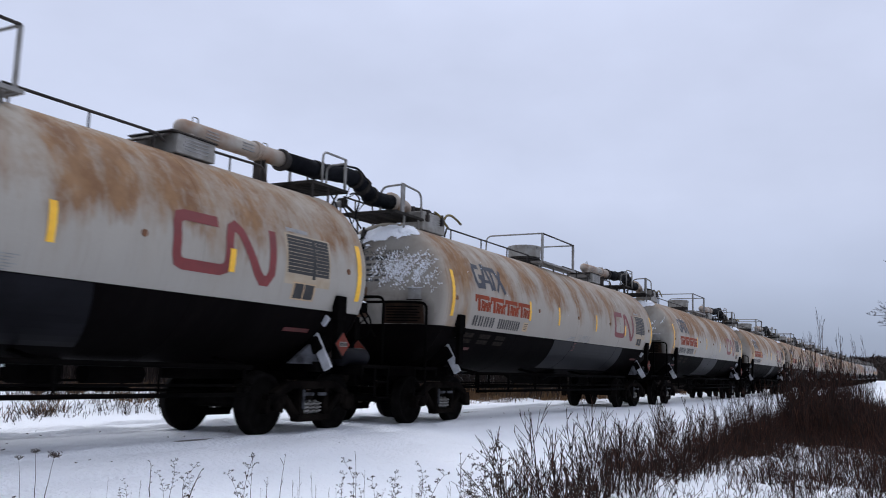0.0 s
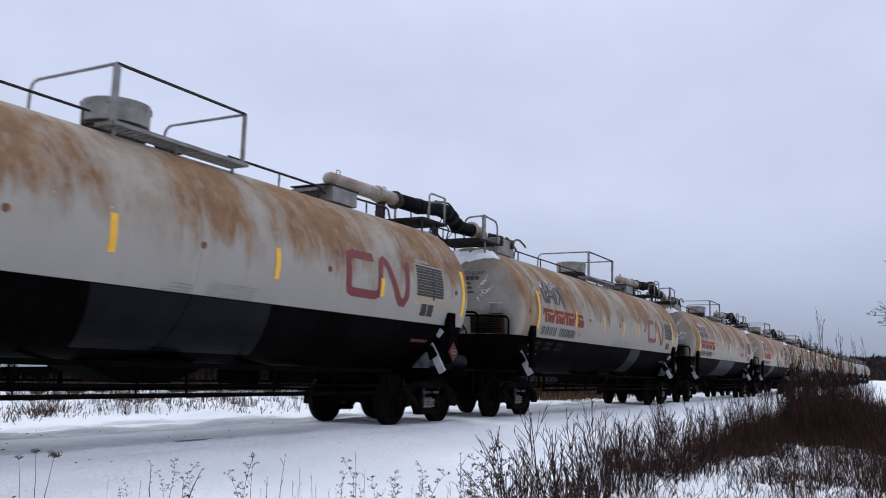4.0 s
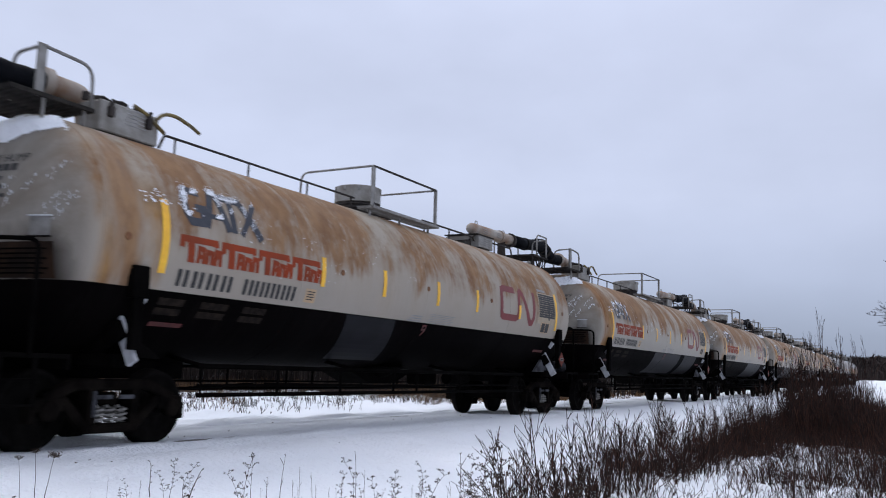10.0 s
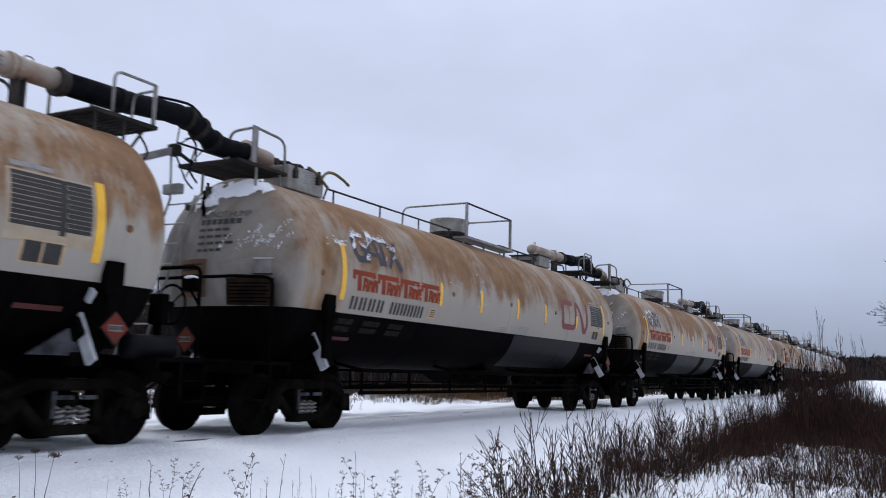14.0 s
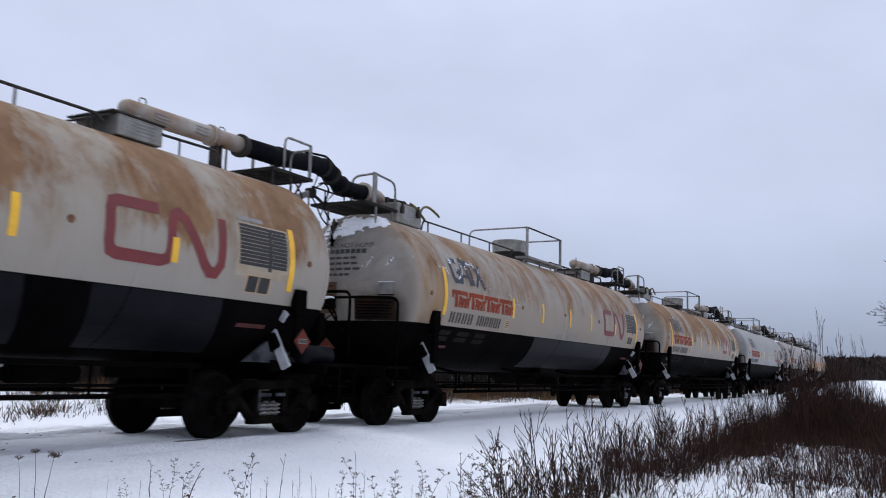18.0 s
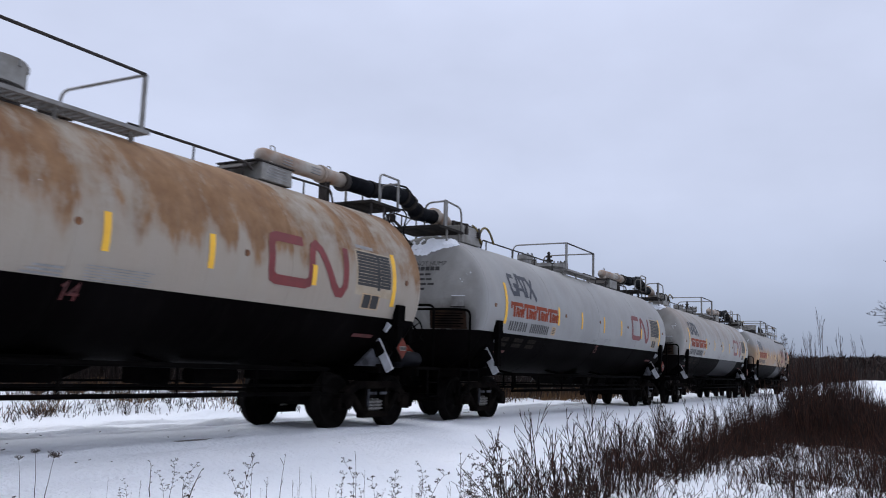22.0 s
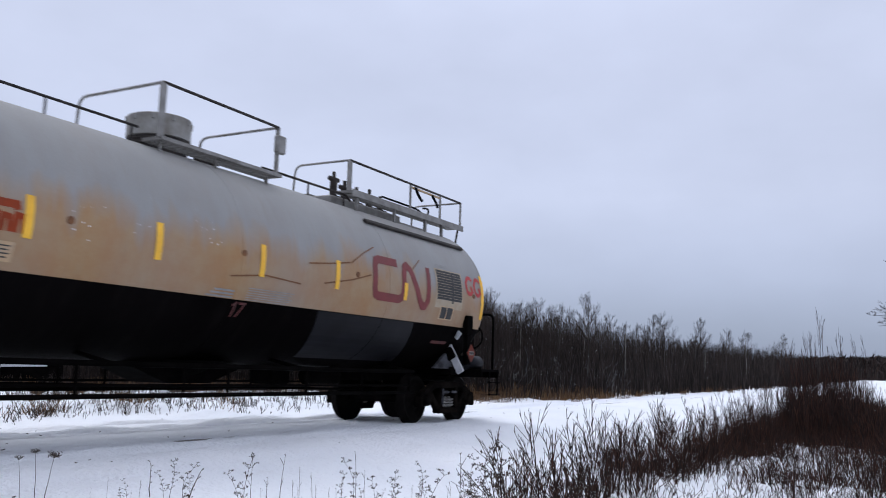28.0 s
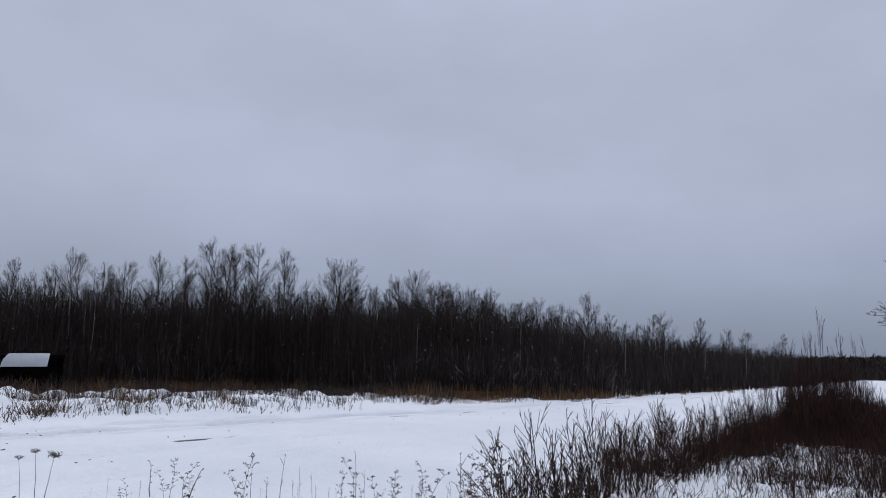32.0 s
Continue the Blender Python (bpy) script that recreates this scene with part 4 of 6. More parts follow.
def owner_strokes():
    s, a0, a1, w = -6.16, 0.27, 0.80, 0.112
    return (
        ([(s + 0.34, a1 - 0.06), (s + 0.10, a1 - 0.05), (s + 0.04, a1 - 0.16), (s + 0.06, a0 + 0.14), (s + 0.14, a0 + 0.04), (s + 0.34, a0 + 0.05), (s + 0.36, a0 + 0.24), (s + 0.22, a0 + 0.24)], w, 0.005),
        ([(s + 0.40, a0), (s + 0.56, a1), (s + 0.64, a1), (s + 0.82, a0)], w, 0.005),
        ([(s + 0.50, a0 + 0.17), (s + 0.72, a0 + 0.17)], 0.07, 0.005),
        ([(s + 0.68, a1 - 0.04), (s + 1.10, a1 - 0.04)], w, 0.005),
        ([(s + 0.90, a1 - 0.06), (s + 0.92, a0)], w, 0.005),
        ([(s + 1.08, a1), (s + 1.46, a0 - 0.03)], w * 1.15, 0.006),
        ([(s + 1.42, a1 - 0.02), (s + 1.06, a0 - 0.01)], w * 0.8, 0.007))


MARK = owner_strokes()


def tank_car():
    car = new("tank_car")
    tank_shell(car)
    for e in (-1, 1):
        truck(car, e * HALF_TRUCKS)
        underframe(car, e)
    brake_gear(car)
    belly(car)
    top_rail(car)
    valve_end(car)
    bm = bmesh.new()
    rect(bm, 4.22, 4.33, -0.25, 0.06, lift=0.008)
    part("reflective_stripe", bm, YELLOW, car, "yellow reflective stripe")
    # the railway's mark: an open rounded box running into a zigzag
    bm = bmesh.new()
    w = 0.145
    s0, s1, a0, a1 = 3.20, 5.17, -0.32, 0.45
    box_ = [(s0 + 0.80, a1 - w / 2), (s0 + 0.20, a1 - w / 2), (s0 + 0.105, a1 - 0.105), (s0 + w / 2, a1 - 0.20), (s0 + w / 2, a0 + 0.20), (s0 + 0.105, a0 + 0.105), (s0 + 0.20, a0 + w / 2), (s0 + 0.86, a0 + w / 2), (s0 + 0.96, a0 + 0.11), (s0 + 1.0, a0 + 0.20), (s0 + 1.01, a1 - 0.24), (s0 + 1.04, a1 - 0.12), (s0 + 1.13, a1 - 0.07), (s0 + 1.24, a1 - 0.14), (s1 - 0.38, a0 + 0.12), (s1 - 0.27, a0 + 0.02), (s1 - 0.16, a0 + 0.02), (s1 - 0.08, a0 + 0.14), (s1 - w / 2, a1 - 0.02)]
    stroke(bm, box_, w, 0.006)
    part("railway_mark", bm, RED, car, "maroon railway mark, one bent stroke")
    # owner's mark: slanted dark blocks
    bm = bmesh.new()
    for pts, w, lift in MARK:
        stroke(bm, pts, w, lift)
    part("owner_mark", bm, INK, car, "dark blue slanted owner's mark")
    # the red wordmark under it: four blocks with overbars, each a stem and three squat arches
    for k in range(4):
        s = -6.20 + k * 0.735
        bm = bmesh.new()
        stroke(bm, [(s, -0.035), (s + 0.01, 0.075), (s + 0.60, 0.075), (s + 0.61, 0.02)], 0.085)
        wm = part("word_mark", bm, BRICK, car, "orange-red word mark block")
        bm = bmesh.new()
        rect(bm, s + 0.115, s + 0.235, -0.215, 0.05, -0.02)
        part("mark_stem", bm, BRICK, wm)
        for j in range(3):
            q = s + 0.295 + j * 0.152
            top = (-0.02, -0.05, -0.03)[j]
            bm = bmesh.new()
            stroke(bm, [(q, -0.21), (q + 0.01, top), (q + 0.088, top - 0.01), (q + 0.096, -0.21)], 0.064)
            if j == 0:
                stroke(bm, [(q, -0.125), (q + 0.09, -0.125)], 0.05, 0.006)
            if j == 2 and k % 2 == 0:
                stroke(bm, [(q + 0.02, -0.11), (q + 0.14, 0.0)], 0.05, 0.006)
            part("mark_block", bm, BRICK, wm)
    # data panel, small panel, consolidated stencils
    bm = bmesh.new()
    rect(bm, 5.38, 6.47, -0.28, 0.47, 0.0, 0.003)
    part("panel_ground", bm, TANPAINT, car, "tan stained ground of the data panel")
    bm = bmesh.new()
    rect(bm, 6.02, 6.10, -0.17, 0.44, 0.0, 0.006)
    dp = part("data_panel", bm, PANEL, car, "black panel of unreadable data lines")
    for i in range(11):
        a = 0.40 - i * 0.052
        bm = bmesh.new()
        rect(bm, 5.43, 6.03, a, a + 0.046 - 0.004 * (i % 2))
        rect(bm, 6.09 + 0.02 * (i % 2), 6.43, a, a + 0.046)
        part("data_line", bm, PANEL, dp)
    bm = bmesh.new()
    rect(bm, 5.44, 5.95, 0.50, 0.56)
    part("data_line", bm, GREYINK, dp)
    bm = bmesh.new()
    rect(bm, -6.30, -5.75, -1.12, -1.05)
    part("red_smear", bm, DIMRED, car, "dull red paint bar on the belly")
    bm = bmesh.new()
    rect(bm, 5.78, 6.38, -1.02, -0.95)
    part("red_smear", bm, DIMRED, car, "dull red paint bar on the belly")
    bm = bmesh.new()
    rect(bm, 5.60, 6.14, -0.50, -0.24, 0.0, 0.003)
    sp = part("small_panel", bm, TAN, car, "tan framed black stencil panel")
    bm = bmesh.new()
    rect(bm, 5.64, 5.85, -0.48, -0.26, 0.0, 0.007)
    rect(bm, 5.88, 6.10, -0.48, -0.26, 0.0, 0.007)
    part("panel_face", bm, PANEL, sp)
    bm = bmesh.new()
    for i in range(6):
        rect(bm, 0.22, 1.1 + 0.05 * (i % 3), -0.60 + i * 0.033, -0.588 + i * 0.033)
    for i in range(3):
        rect(bm, -0.55 + 0.06 * i, -0.05, -0.60 + i * 0.045, -0.575 + i * 0.045)
    part("stencil", bm, GREYINK, car, "grey stencilled lines")["kind"] = "stuff"
    bm = bmesh.new()
    rect(bm, -3.62, -3.36, -0.52, -0.31)
    pl = part("tag_plate", bm, TAN, car, "tan rusty tag plate")
    bm = bmesh.new()
    for i in range(4):
        rect(bm, -3.58, -3.42 + 0.02 * (i % 2), -0.48 + 0.04 * i, -0.465 + 0.04 * i, 0.0, 0.008)
    part("tag_lines", bm, PANEL, pl)
    for s0, s1 in ((-6.35, -5.92), (-5.62, -5.12), (-4.82, -4.34)):
        row = None
        for i in range(2):
            bm = bmesh.new()
            rect(bm, s0, s1, -0.80 - 0.14 * i, -0.70 - 0.14 * i)
            o = part("stencil_block" if row else "belly_stencil", bm, DIMTAN, row or car, "" if row else "dull tan stencil block on the black")
            row = row or o
    # print on the near head: a readable warning, then lines that cannot be read
    head_text(car, "DO NOT HUMP", 0.30, 3.24, 0.95, 0.095)
    for i in range(5):
        z = 3.13 - i * 0.105
        w_ = (0.80, 0.62, 0.66, 0.72, 0.5)[i]
        high = 0.085 if i < 1 else 0.045
        line = None
        for k in range(7 if i < 1 else 4):
            n_ = 7 if i < 1 else 4
            y0 = 0.26 - w_ * k / n_
            bm = bmesh.new()
            head_patch(bm, y0 - w_ / n_ * 0.82, y0, z, z + high, 0.006)
            o = part("print_bar" if line else "head_print", bm, PANEL, line or car, "" if line else "dark unreadable print line on the head")
            line = line or o
    # stained boards on the head, each with lines of small print
    for y0, y1, z0, z1, mat, lab in ((0.03, 0.58, 2.02, 2.60, BOARD, "brown stained board on the head"), (-1.12, -0.36, 1.90, 2.30, SOOTBOARD, "dark brown sooty board on the head")):
        bm = bmesh.new()
        head_patch(bm, y0, y1, z0, z1, 0.012)
        bmesh.ops.solidify(bm, geom=bm.faces[:], thickness=0.008)
        bd = part("data_board", bm, mat, car, lab)
        for k in range(6):
            bm = bmesh.new()
            z = z1 - 0.07 - k * (z1 - z0 - 0.08) / 6
            head_patch(bm, y0 + 0.06 + 0.05 * (k % 2), y1 - 0.05, z - 0.018, z, 0.024)
            part("board_line", bm, SOOTBOARD if mat is BOARD else BLACK, bd)
    bm = bmesh.new()
    head_patch(bm, -1.08, -0.84, 2.36, 2.58, 0.014)
    bmesh.ops.solidify(bm, geom=bm.faces[:], thickness=0.012)
    br = part("card_holder", bm, GALV, car, "small grey card holder on the head")
    for z, mat in ((2.355, BLACK), (2.585, PALE)):
        bm = bmesh.new()
        tube(bm, [head_point(-1.10, z, 0.03), head_point(-0.82, z, 0.03)], 0.010, 5)
        part("holder_rim", bm, mat, br)
    bm = bmesh.new()
    box(bm, (-8.40, -0.12, 2.16), (0.15, 0.26, 0.19), bevel=0.025)
    tube(bm, [(-8.40, -0.12, 2.08), (-8.36, -0.45, 1.62)], 0.02, 6)
    rv = part("retainer_valve", bm, BLACK, car, "black valve box on the end rail")
    bm = bmesh.new()
    bmesh.ops.create_icosphere(bm, subdivisions=2, radius=1.0, matrix=Matrix.Translation((-8.40, -0.12, 2.255)) @ Matrix.Diagonal((0.08, 0.125, 0.04, 1)))
    part("snow_cap", bm, SNOW, rv, "cap of snow", True)
    for s, a in ((-7.04, -0.03), (-2.75, 0.02), (0.02, 0.03), (2.75, 0.04), (6.95, 0.05)):
        bm = bmesh.new()
        p = on_shell(s, a, 0.0)
        revolve(bm, [(p[1] - 0.012, 0.03), (p[1] - 0.012, 0.045), (p[1] + 0.02, 0.05)], "y", (p[0], 0, p[2]), 12)
        part("boss", bm, RUST, car, "small rusty boss")
    return car


def reporting_bars(car):
    """The car's own number, as plain upright bars of the same size."""
    s = -6.20
    for k in range(9):
        if k == 4:
            s = -4.98
        wide = 0.20
        bm = bmesh.new()
        rect(bm, s + 0.005, s + 0.075, -0.53, -0.315)
        rect(bm, s + wide - 0.075, s + wide - 0.005, -0.53, -0.315)
        part("number_bar", bm, PANEL, car)
        s += 0.265 if k < 4 else 0.232


def faded_patch(car, s0, s1):
    bm = bmesh.new()
    quad_on_shell(bm, (s0 + 0.30, -1.62), (s1 + 0.34, -1.62), (s1, -0.625), (s0, -0.625), 0.003)
    part("faded_patch", bm, FADED, car, "faded grey patch on the black belly")


def stripes(car, i):
    """Yellow tape: the three oldest cars carry it at wider steps than the rest."""
    if i < 3:
        at = [(-7.18, 1), (-3.30, 0), (-1.41, 0), (1.50, 0), (7.26, 1)]
    else:
        at = [(-6.47, 1), (-3.85 if i == 3 else -3.25, 0), (-1.49, 0), (0.41, 0), (2.08 if i < 13 else 2.20, 0)] + ([(6.54 if i < 13 else 7.35, 1)])
    for s, long_ in at:
        bm = bmesh.new()
        if long_:
            rect(bm, s - 0.06, s + 0.06, -0.40, 0.52, lift=0.008)
        else:
            rect(bm, s - 0.052, s + 0.052, -0.25, 0.20, lift=0.008)
        part("reflective_stripe", bm, YELLOW, car, "yellow reflective stripe")


def head_snow(car, seed, size):
    """Snow packed on the shoulder of the near head, under the platform."""
    bm = bmesh.new()
    grid = {}
    n = 64
    for i in range(n + 1):
        for j in range(n + 1):
            u, w = i / n, j / n
            y = -0.95 + 1.45 * u
            z = 3.08 + 0.86 * w
            if (y / TANK_R) ** 2 + ((z - TANK_Z) / TANK_R) ** 2 > 0.985:
                continue
            zc = 3.81 - 0.27 * u ** 1.3
            m = 0.58 * size * min(1.0, 1.6 * (1.06 - u)) * (1 - abs(z - zc) / (0.11 + 0.08 * u)) + 0.04 + 0.30 * noise.noise((y * 2.6 + z * 1.6, z * 4.2, seed * 3.7)) + 0.22 * noise.noise((y * 9 + z * 5, z * 11, seed))
            if m > 0:
                grid[i, j] = bm.verts.new(head_point(y, z, 0.004 + 0.12 * min(m, 0.55) + 0.03 * m * noise.noise((y * 20, z * 20, 1.0))))
    for (i, j) in list(grid):
        q = [(i, j), (i + 1, j), (i + 1, j + 1), (i, j + 1)]
        if all(k in grid for k in q):
            bm.faces.new([grid[k] for k in q])
    bmesh.ops.delete(bm, geom=[v for v in bm.verts if not v.link_faces], context="VERTS")
    if len(bm.faces) > 8:
        part("packed_snow", bm, SNOW, car, "snow packed on the head", True)
    else:
        bm.free()


def fleck(bm, rnd, c, du, dv, w, h):
    k = rnd.uniform(-0.9, 0.5)
    du, dv = du + dv * k, dv - du * k
    bm.faces.new([bm.verts.new(c + du * w * p + dv * h * q) for p, q in ((-1, -0.6), (0.4, -1), (1, 0.5), (-0.2, 1))])


def shell_fleck(bm, rnd, s, a, w, h, lift=0.010):
    c = Vector(on_shell(s, a, lift))
    fleck(bm, rnd, c, Vector((1, 0, 0)), (Vector(on_shell(s, a + 0.05, lift)) - c).normalized(), w, h)


def frost(car, seed, many, mark):
    """Blown snow that clings to the head, to the raised lettering film and in flecks to the upper shell."""
    rnd = random.Random(seed)
    bm = bmesh.new()
    cy, cz = -0.72, 2.95
    for i in range(many):
        if i % 14 == 0:
            cy, cz = rnd.gauss(-0.70, 0.30), rnd.gauss(2.92, 0.15)
        k = rnd.uniform(-0.5, 0.5)
        y, z = cy + 0.16 * k + rnd.gauss(0, 0.02), cz - 0.22 * k + rnd.gauss(0, 0.02)
        if (y / TANK_R) ** 2 + ((z - TANK_Z) / TANK_R) ** 2 > 0.96:
            continue
        fleck(bm, rnd, head_point(y, z, 0.010), Vector((0.2 * (1 if y < 0 else -1), 1, 0)), Vector((0.15, 0, 1)), rnd.uniform(0.004, 0.014), rnd.uniform(0.006, 0.026))
    # on the lettering, thickest along its upper edges
    lines = [(Vector(p), Vector(q), w) for pts, w, _ in MARK for p, q in zip(pts, pts[1:])]
    for i in range(int(3000 * mark)):
        p, q, w = rnd.choice(lines)
        t = rnd.random()
        at = p.lerp(q, t) + Vector((rnd.gauss(0, 0.3) * w, abs(rnd.gauss(0, 0.45)) * w - 0.25 * w))
        keep = noise.noise((at.x * 5.0 + seed, at.y * 7.0 - at.x * 4.0, seed * 1.7)) + 1.3 * (at.y - 0.60) + 0.22 * mark
        if keep > 0.30:
            shell_fleck(bm, rnd, at.x, at.y, rnd.uniform(0.005, 0.015), rnd.uniform(0.003, 0.007), 0.012)
    # scattered along the shell, in loose drifts
    for i in range(int(190 * mark)):
        s, a = rnd.uniform(-5.2, -0.4), rnd.gauss(0.20, 0.16)
        if noise.noise((s * 1.6, a * 3.0, seed * 2.1)) > 0.05:
            shell_fleck(bm, rnd, s, a, rnd.uniform(0.004, 0.016), rnd.uniform(0.003, 0.007))
    for i in range(int(24 * mark)):
        shell_fleck(bm, rnd, rnd.gauss(-6.55, 0.14), rnd.gauss(0.52, 0.05), rnd.uniform(0.01, 0.03), rnd.uniform(0.006, 0.016), 0.014)
    if len(bm.faces) < 3:
        bm.free()
        return
    o = part("frost", bm, SNOW, car, "flecks of clinging snow")
    o["kind"] = "stuff"


def scrawl(car, kind):
    """Painted scrawls and scratches that only one car carries."""
    if kind == "last":
        for pts in (((1.45, 0.07), (2.0, 0.13), (2.53, 0.21)), ((2.55, 0.20), (2.95, 0.42), (3.34, 0.59)), ((1.87, -0.19), (2.6, -0.06), (3.15, 0.08)), ((4.50, 0.32), (4.86, 0.55)), ((-0.2, -0.30), (0.5, -0.22), (1.3, -0.26))):
            bm = bmesh.new()
            stroke(bm, pts, 0.022, 0.006)
            part("scratch", bm, RUST, car, "long rusty scratch")
        for s in (6.78, 7.14):
            bm = bmesh.new()
            ring = [(s + 0.15 * math.cos(g), 0.25 + 0.17 * math.sin(g)) for g in [radians(40 + 31 * k) for k in range(10)]] + [(s + 0.04, 0.24)]
            stroke(bm, ring, 0.075, 0.007)
            part("painted_mark", bm, SCARLET, car, "red painted ring mark")
        digits = (((-0.04, -0.70), (0.02, -0.66), (0.02, -0.87)), ((0.08, -0.66), (0.20, -0.66), (0.11, -0.87)))
    elif kind == "fourteen":
        digits = (((-0.04, -0.70), (0.01, -0.66), (0.01, -0.87)), ((0.17, -0.87), (0.17, -0.66), (0.08, -0.79), (0.21, -0.79)))
    elif kind == "five":
        digits = (((0.17, -0.66), (0.05, -0.66), (0.05, -0.75), (0.16, -0.76), (0.16, -0.86), (0.04, -0.87)),)
    elif kind == "nine":
        digits = (((0.17, -0.74), (0.06, -0.75), (0.05, -0.67), (0.16, -0.66), (0.18, -0.75), (0.10, -0.87)),)
    elif kind == "twelve":
        digits = (((-0.02, -0.70), (0.03, -0.66), (0.03, -0.87)), ((0.10, -0.68), (0.20, -0.67), (0.21, -0.74), (0.10, -0.87), (0.22, -0.87)))
    elif kind == "fifteen":
        digits = (((-0.02, -0.70), (0.03, -0.66), (0.03, -0.87)), ((0.23, -0.66), (0.11, -0.66), (0.11, -0.75), (0.21, -0.76), (0.21, -0.86), (0.10, -0.87)))
    else:
        digits = (((-0.02, -0.70), (0.04, -0.66), (0.04, -0.88)), ((0.12, -0.68), (0.22, -0.68), (0.22, -0.86), (0.12, -0.86), (0.12, -0.68)))
    for d in digits:
        bm = bmesh.new()
        stroke(bm, [(u + 0.05, w_) for u, w_ in d], 0.035, 0.006)
        part("belly_digit", bm, DIMRED, car, "dull red painted digit")


STATES = (
    # rust, low stain, shift, hose, patch start, patch end, label
    (0.85, 0.0, 0.02, 0, -1.0, 2.2, "white over black tank car streaked with rust, coupled in the train"),
    (0.80, 0.1, 0.11, 0, -1.4, 4.4, "lightly rusted white tank car with a pale grey belly patch"),
    (0.85, 0.0, 0.23, 2, -1.55, 1.55, "rust-banded white over black tank car, frost on its head"),
    (0.95, 0.05, 0.31, 0, 1.64, 2.75, "rust-stained white over black tank car with a long rail on top"),
    (1.15, 0.1, 0.44, 0, -1.52, 2.3, "white over black tank car with heavy brown rust streaks"),
    (1.10, 0.15, 0.52, 0, -2.4, -0.9, "white over black tank car, upper half brown with rust"),
    (1.20, 0.0, 0.61, 2, -1.2, 2.55, "rust-streaked tank car with a red scrawl on its black belly"),
    (0.95, 0.1, 0.70, 0, 0.5, 4.9, "white over black tank car with orange rust down its side"),
    (1.45, 0.1, 0.78, 0, -1.73, 2.35, "white over black tank car heavily streaked with dark rust"),
    (0.85, 0.3, 0.86, 0, -1.7, 4.25, "tan-stained white over black tank car with faded lettering"),
    (1.28, 0.2, 0.93, 2, 0.0, 0.0, "orange-rusted white over black tank car ahead of the clean ones"),
    (0.05, 0.0, 0.17, 1, 0.0, 0.0, "clean white over black tank car with almost no rust"),
    (0.22, 0.0, 0.37, 0, 0.2, 4.7, "white over black tank car, clean but for a few rust spots"),
    (0.06, 0.95, 0.66, 0, 1.9, 4.8, "last tank car, grey above with a tan stained side"),
)


def make_train():
    """Fourteen cars: the first is car 326's place in the line, the last one closes the train."""
    base = tank_car()
    plain_car = copy_thing(base, Matrix())
    dome(base, True)
    pump_end(base)
    cars = []
    last = plain_car
    dome(last, True)
    closed_end(last)
    clean = None
    for i, (rust, low, shift, hose, f0, f1, label) in enumerate(STATES):
        if i == 0:
            car = base
        elif i == 13:
            car = last
        elif i in (11, 12):
            car = tank_car() if i == 11 else copy_thing(clean, Matrix())
            if i == 11:
                dome(car, False)
                pump_end(car)
                clean = car
        else:
            car = None
        cars.append(car)
    for i in range(14):
        if cars[i] is None:
            cars[i] = copy_thing(base, Matrix())
    for i, car in enumerate(cars):
        rust, low, shift, hose, f0, f1, label = STATES[i]
        tagged(car, label, "tank car", "tank cars of the train")
        for o in car.children_recursive:
            if o.name.split(".")[0] in ("tank", "weld_seam"):
                o.color = (rust, low, shift, 1)
        reporting_bars(car)
        hose_tail(car, hose)
        if f1 > f0:
            faded_patch(car, f0, f1)
        if i in (6, 8):
            faded_patch(car, 3.2, 5.3)
        stripes(car, i)
        head_snow(car, i, (1.0, 1.05, 0.9, 1.0, 0.85, 1.1, 0.9, 0.8, 1.0, 0.8, 1.15, 0.95, 0.6, 0.9)[i])
        frost(car, i, (40, 1500, 160, 60, 60, 120, 150, 130, 90, 40, 40, 5, 10, 60)[i], (0.1, 0.05, 0.1, 0.5, 1.0, 1.1, 1.2, 1.2, 1.0, 0.65, 0.3, 0.0, 0.0, 0.5)[i])
        if i == 13:
            scrawl(car, "last")
        elif i in (1, 5, 6, 8, 10, 11):
            scrawl(car, {1: "five", 5: "nine", 6: "ten", 8: "twelve", 10: "fourteen", 11: "fifteen"}[i])
    return cars

# ---- the line of the track ----
TRACK_Y, EYE_Z = 9.467, 0.995


def track_y(s):
    if s <= 0:
        return TRACK_Y
    q = min(s, 400.0)
    y = TRACK_Y + 0.5 * 0.00029549 * q * q - 2.6468e-6 * q ** 3 / 6
    return y + (s - q) * (0.00029549 * q - 2.6468e-6 * q * q / 2)


def track_z(s):
    q = min(max(s, 0.0), 300.0)
    return 0.0023632 * min(s, 300.0) + 2.41445e-5 * q * q + max(0.0, s - 300.0) * 0.004


def track_turn(s):
    return math.degrees(math.atan2(track_y(s + 0.5) - track_y(s - 0.5), 1.0))


# ---- ground ----
SHAPE_V = [-400, -60, -14, -9.5, -6, -4, -2.7, -1.9, -1.0, -0.80, -0.71, -0.66, -0.58, 0.58, 0.66, 0.71, 0.80, 1.0, 1.9, 3.0, 4.3, 5.2, 8, 11, 20, 60, 400, 3000]
SHAPE_Z = [-1.0, -0.8, -0.60, -0.55, -0.36, -0.24, -0.12, -0.05, 0.0, 0.012, 0.012, -0.03, 0.005, 0.005, -0.03, 0.012, 0.012, 0.0, -0.05, -0.09, -0.08, 0.0, 0.02, -0.34, -0.36, -0.2, 3.0, 60.0]


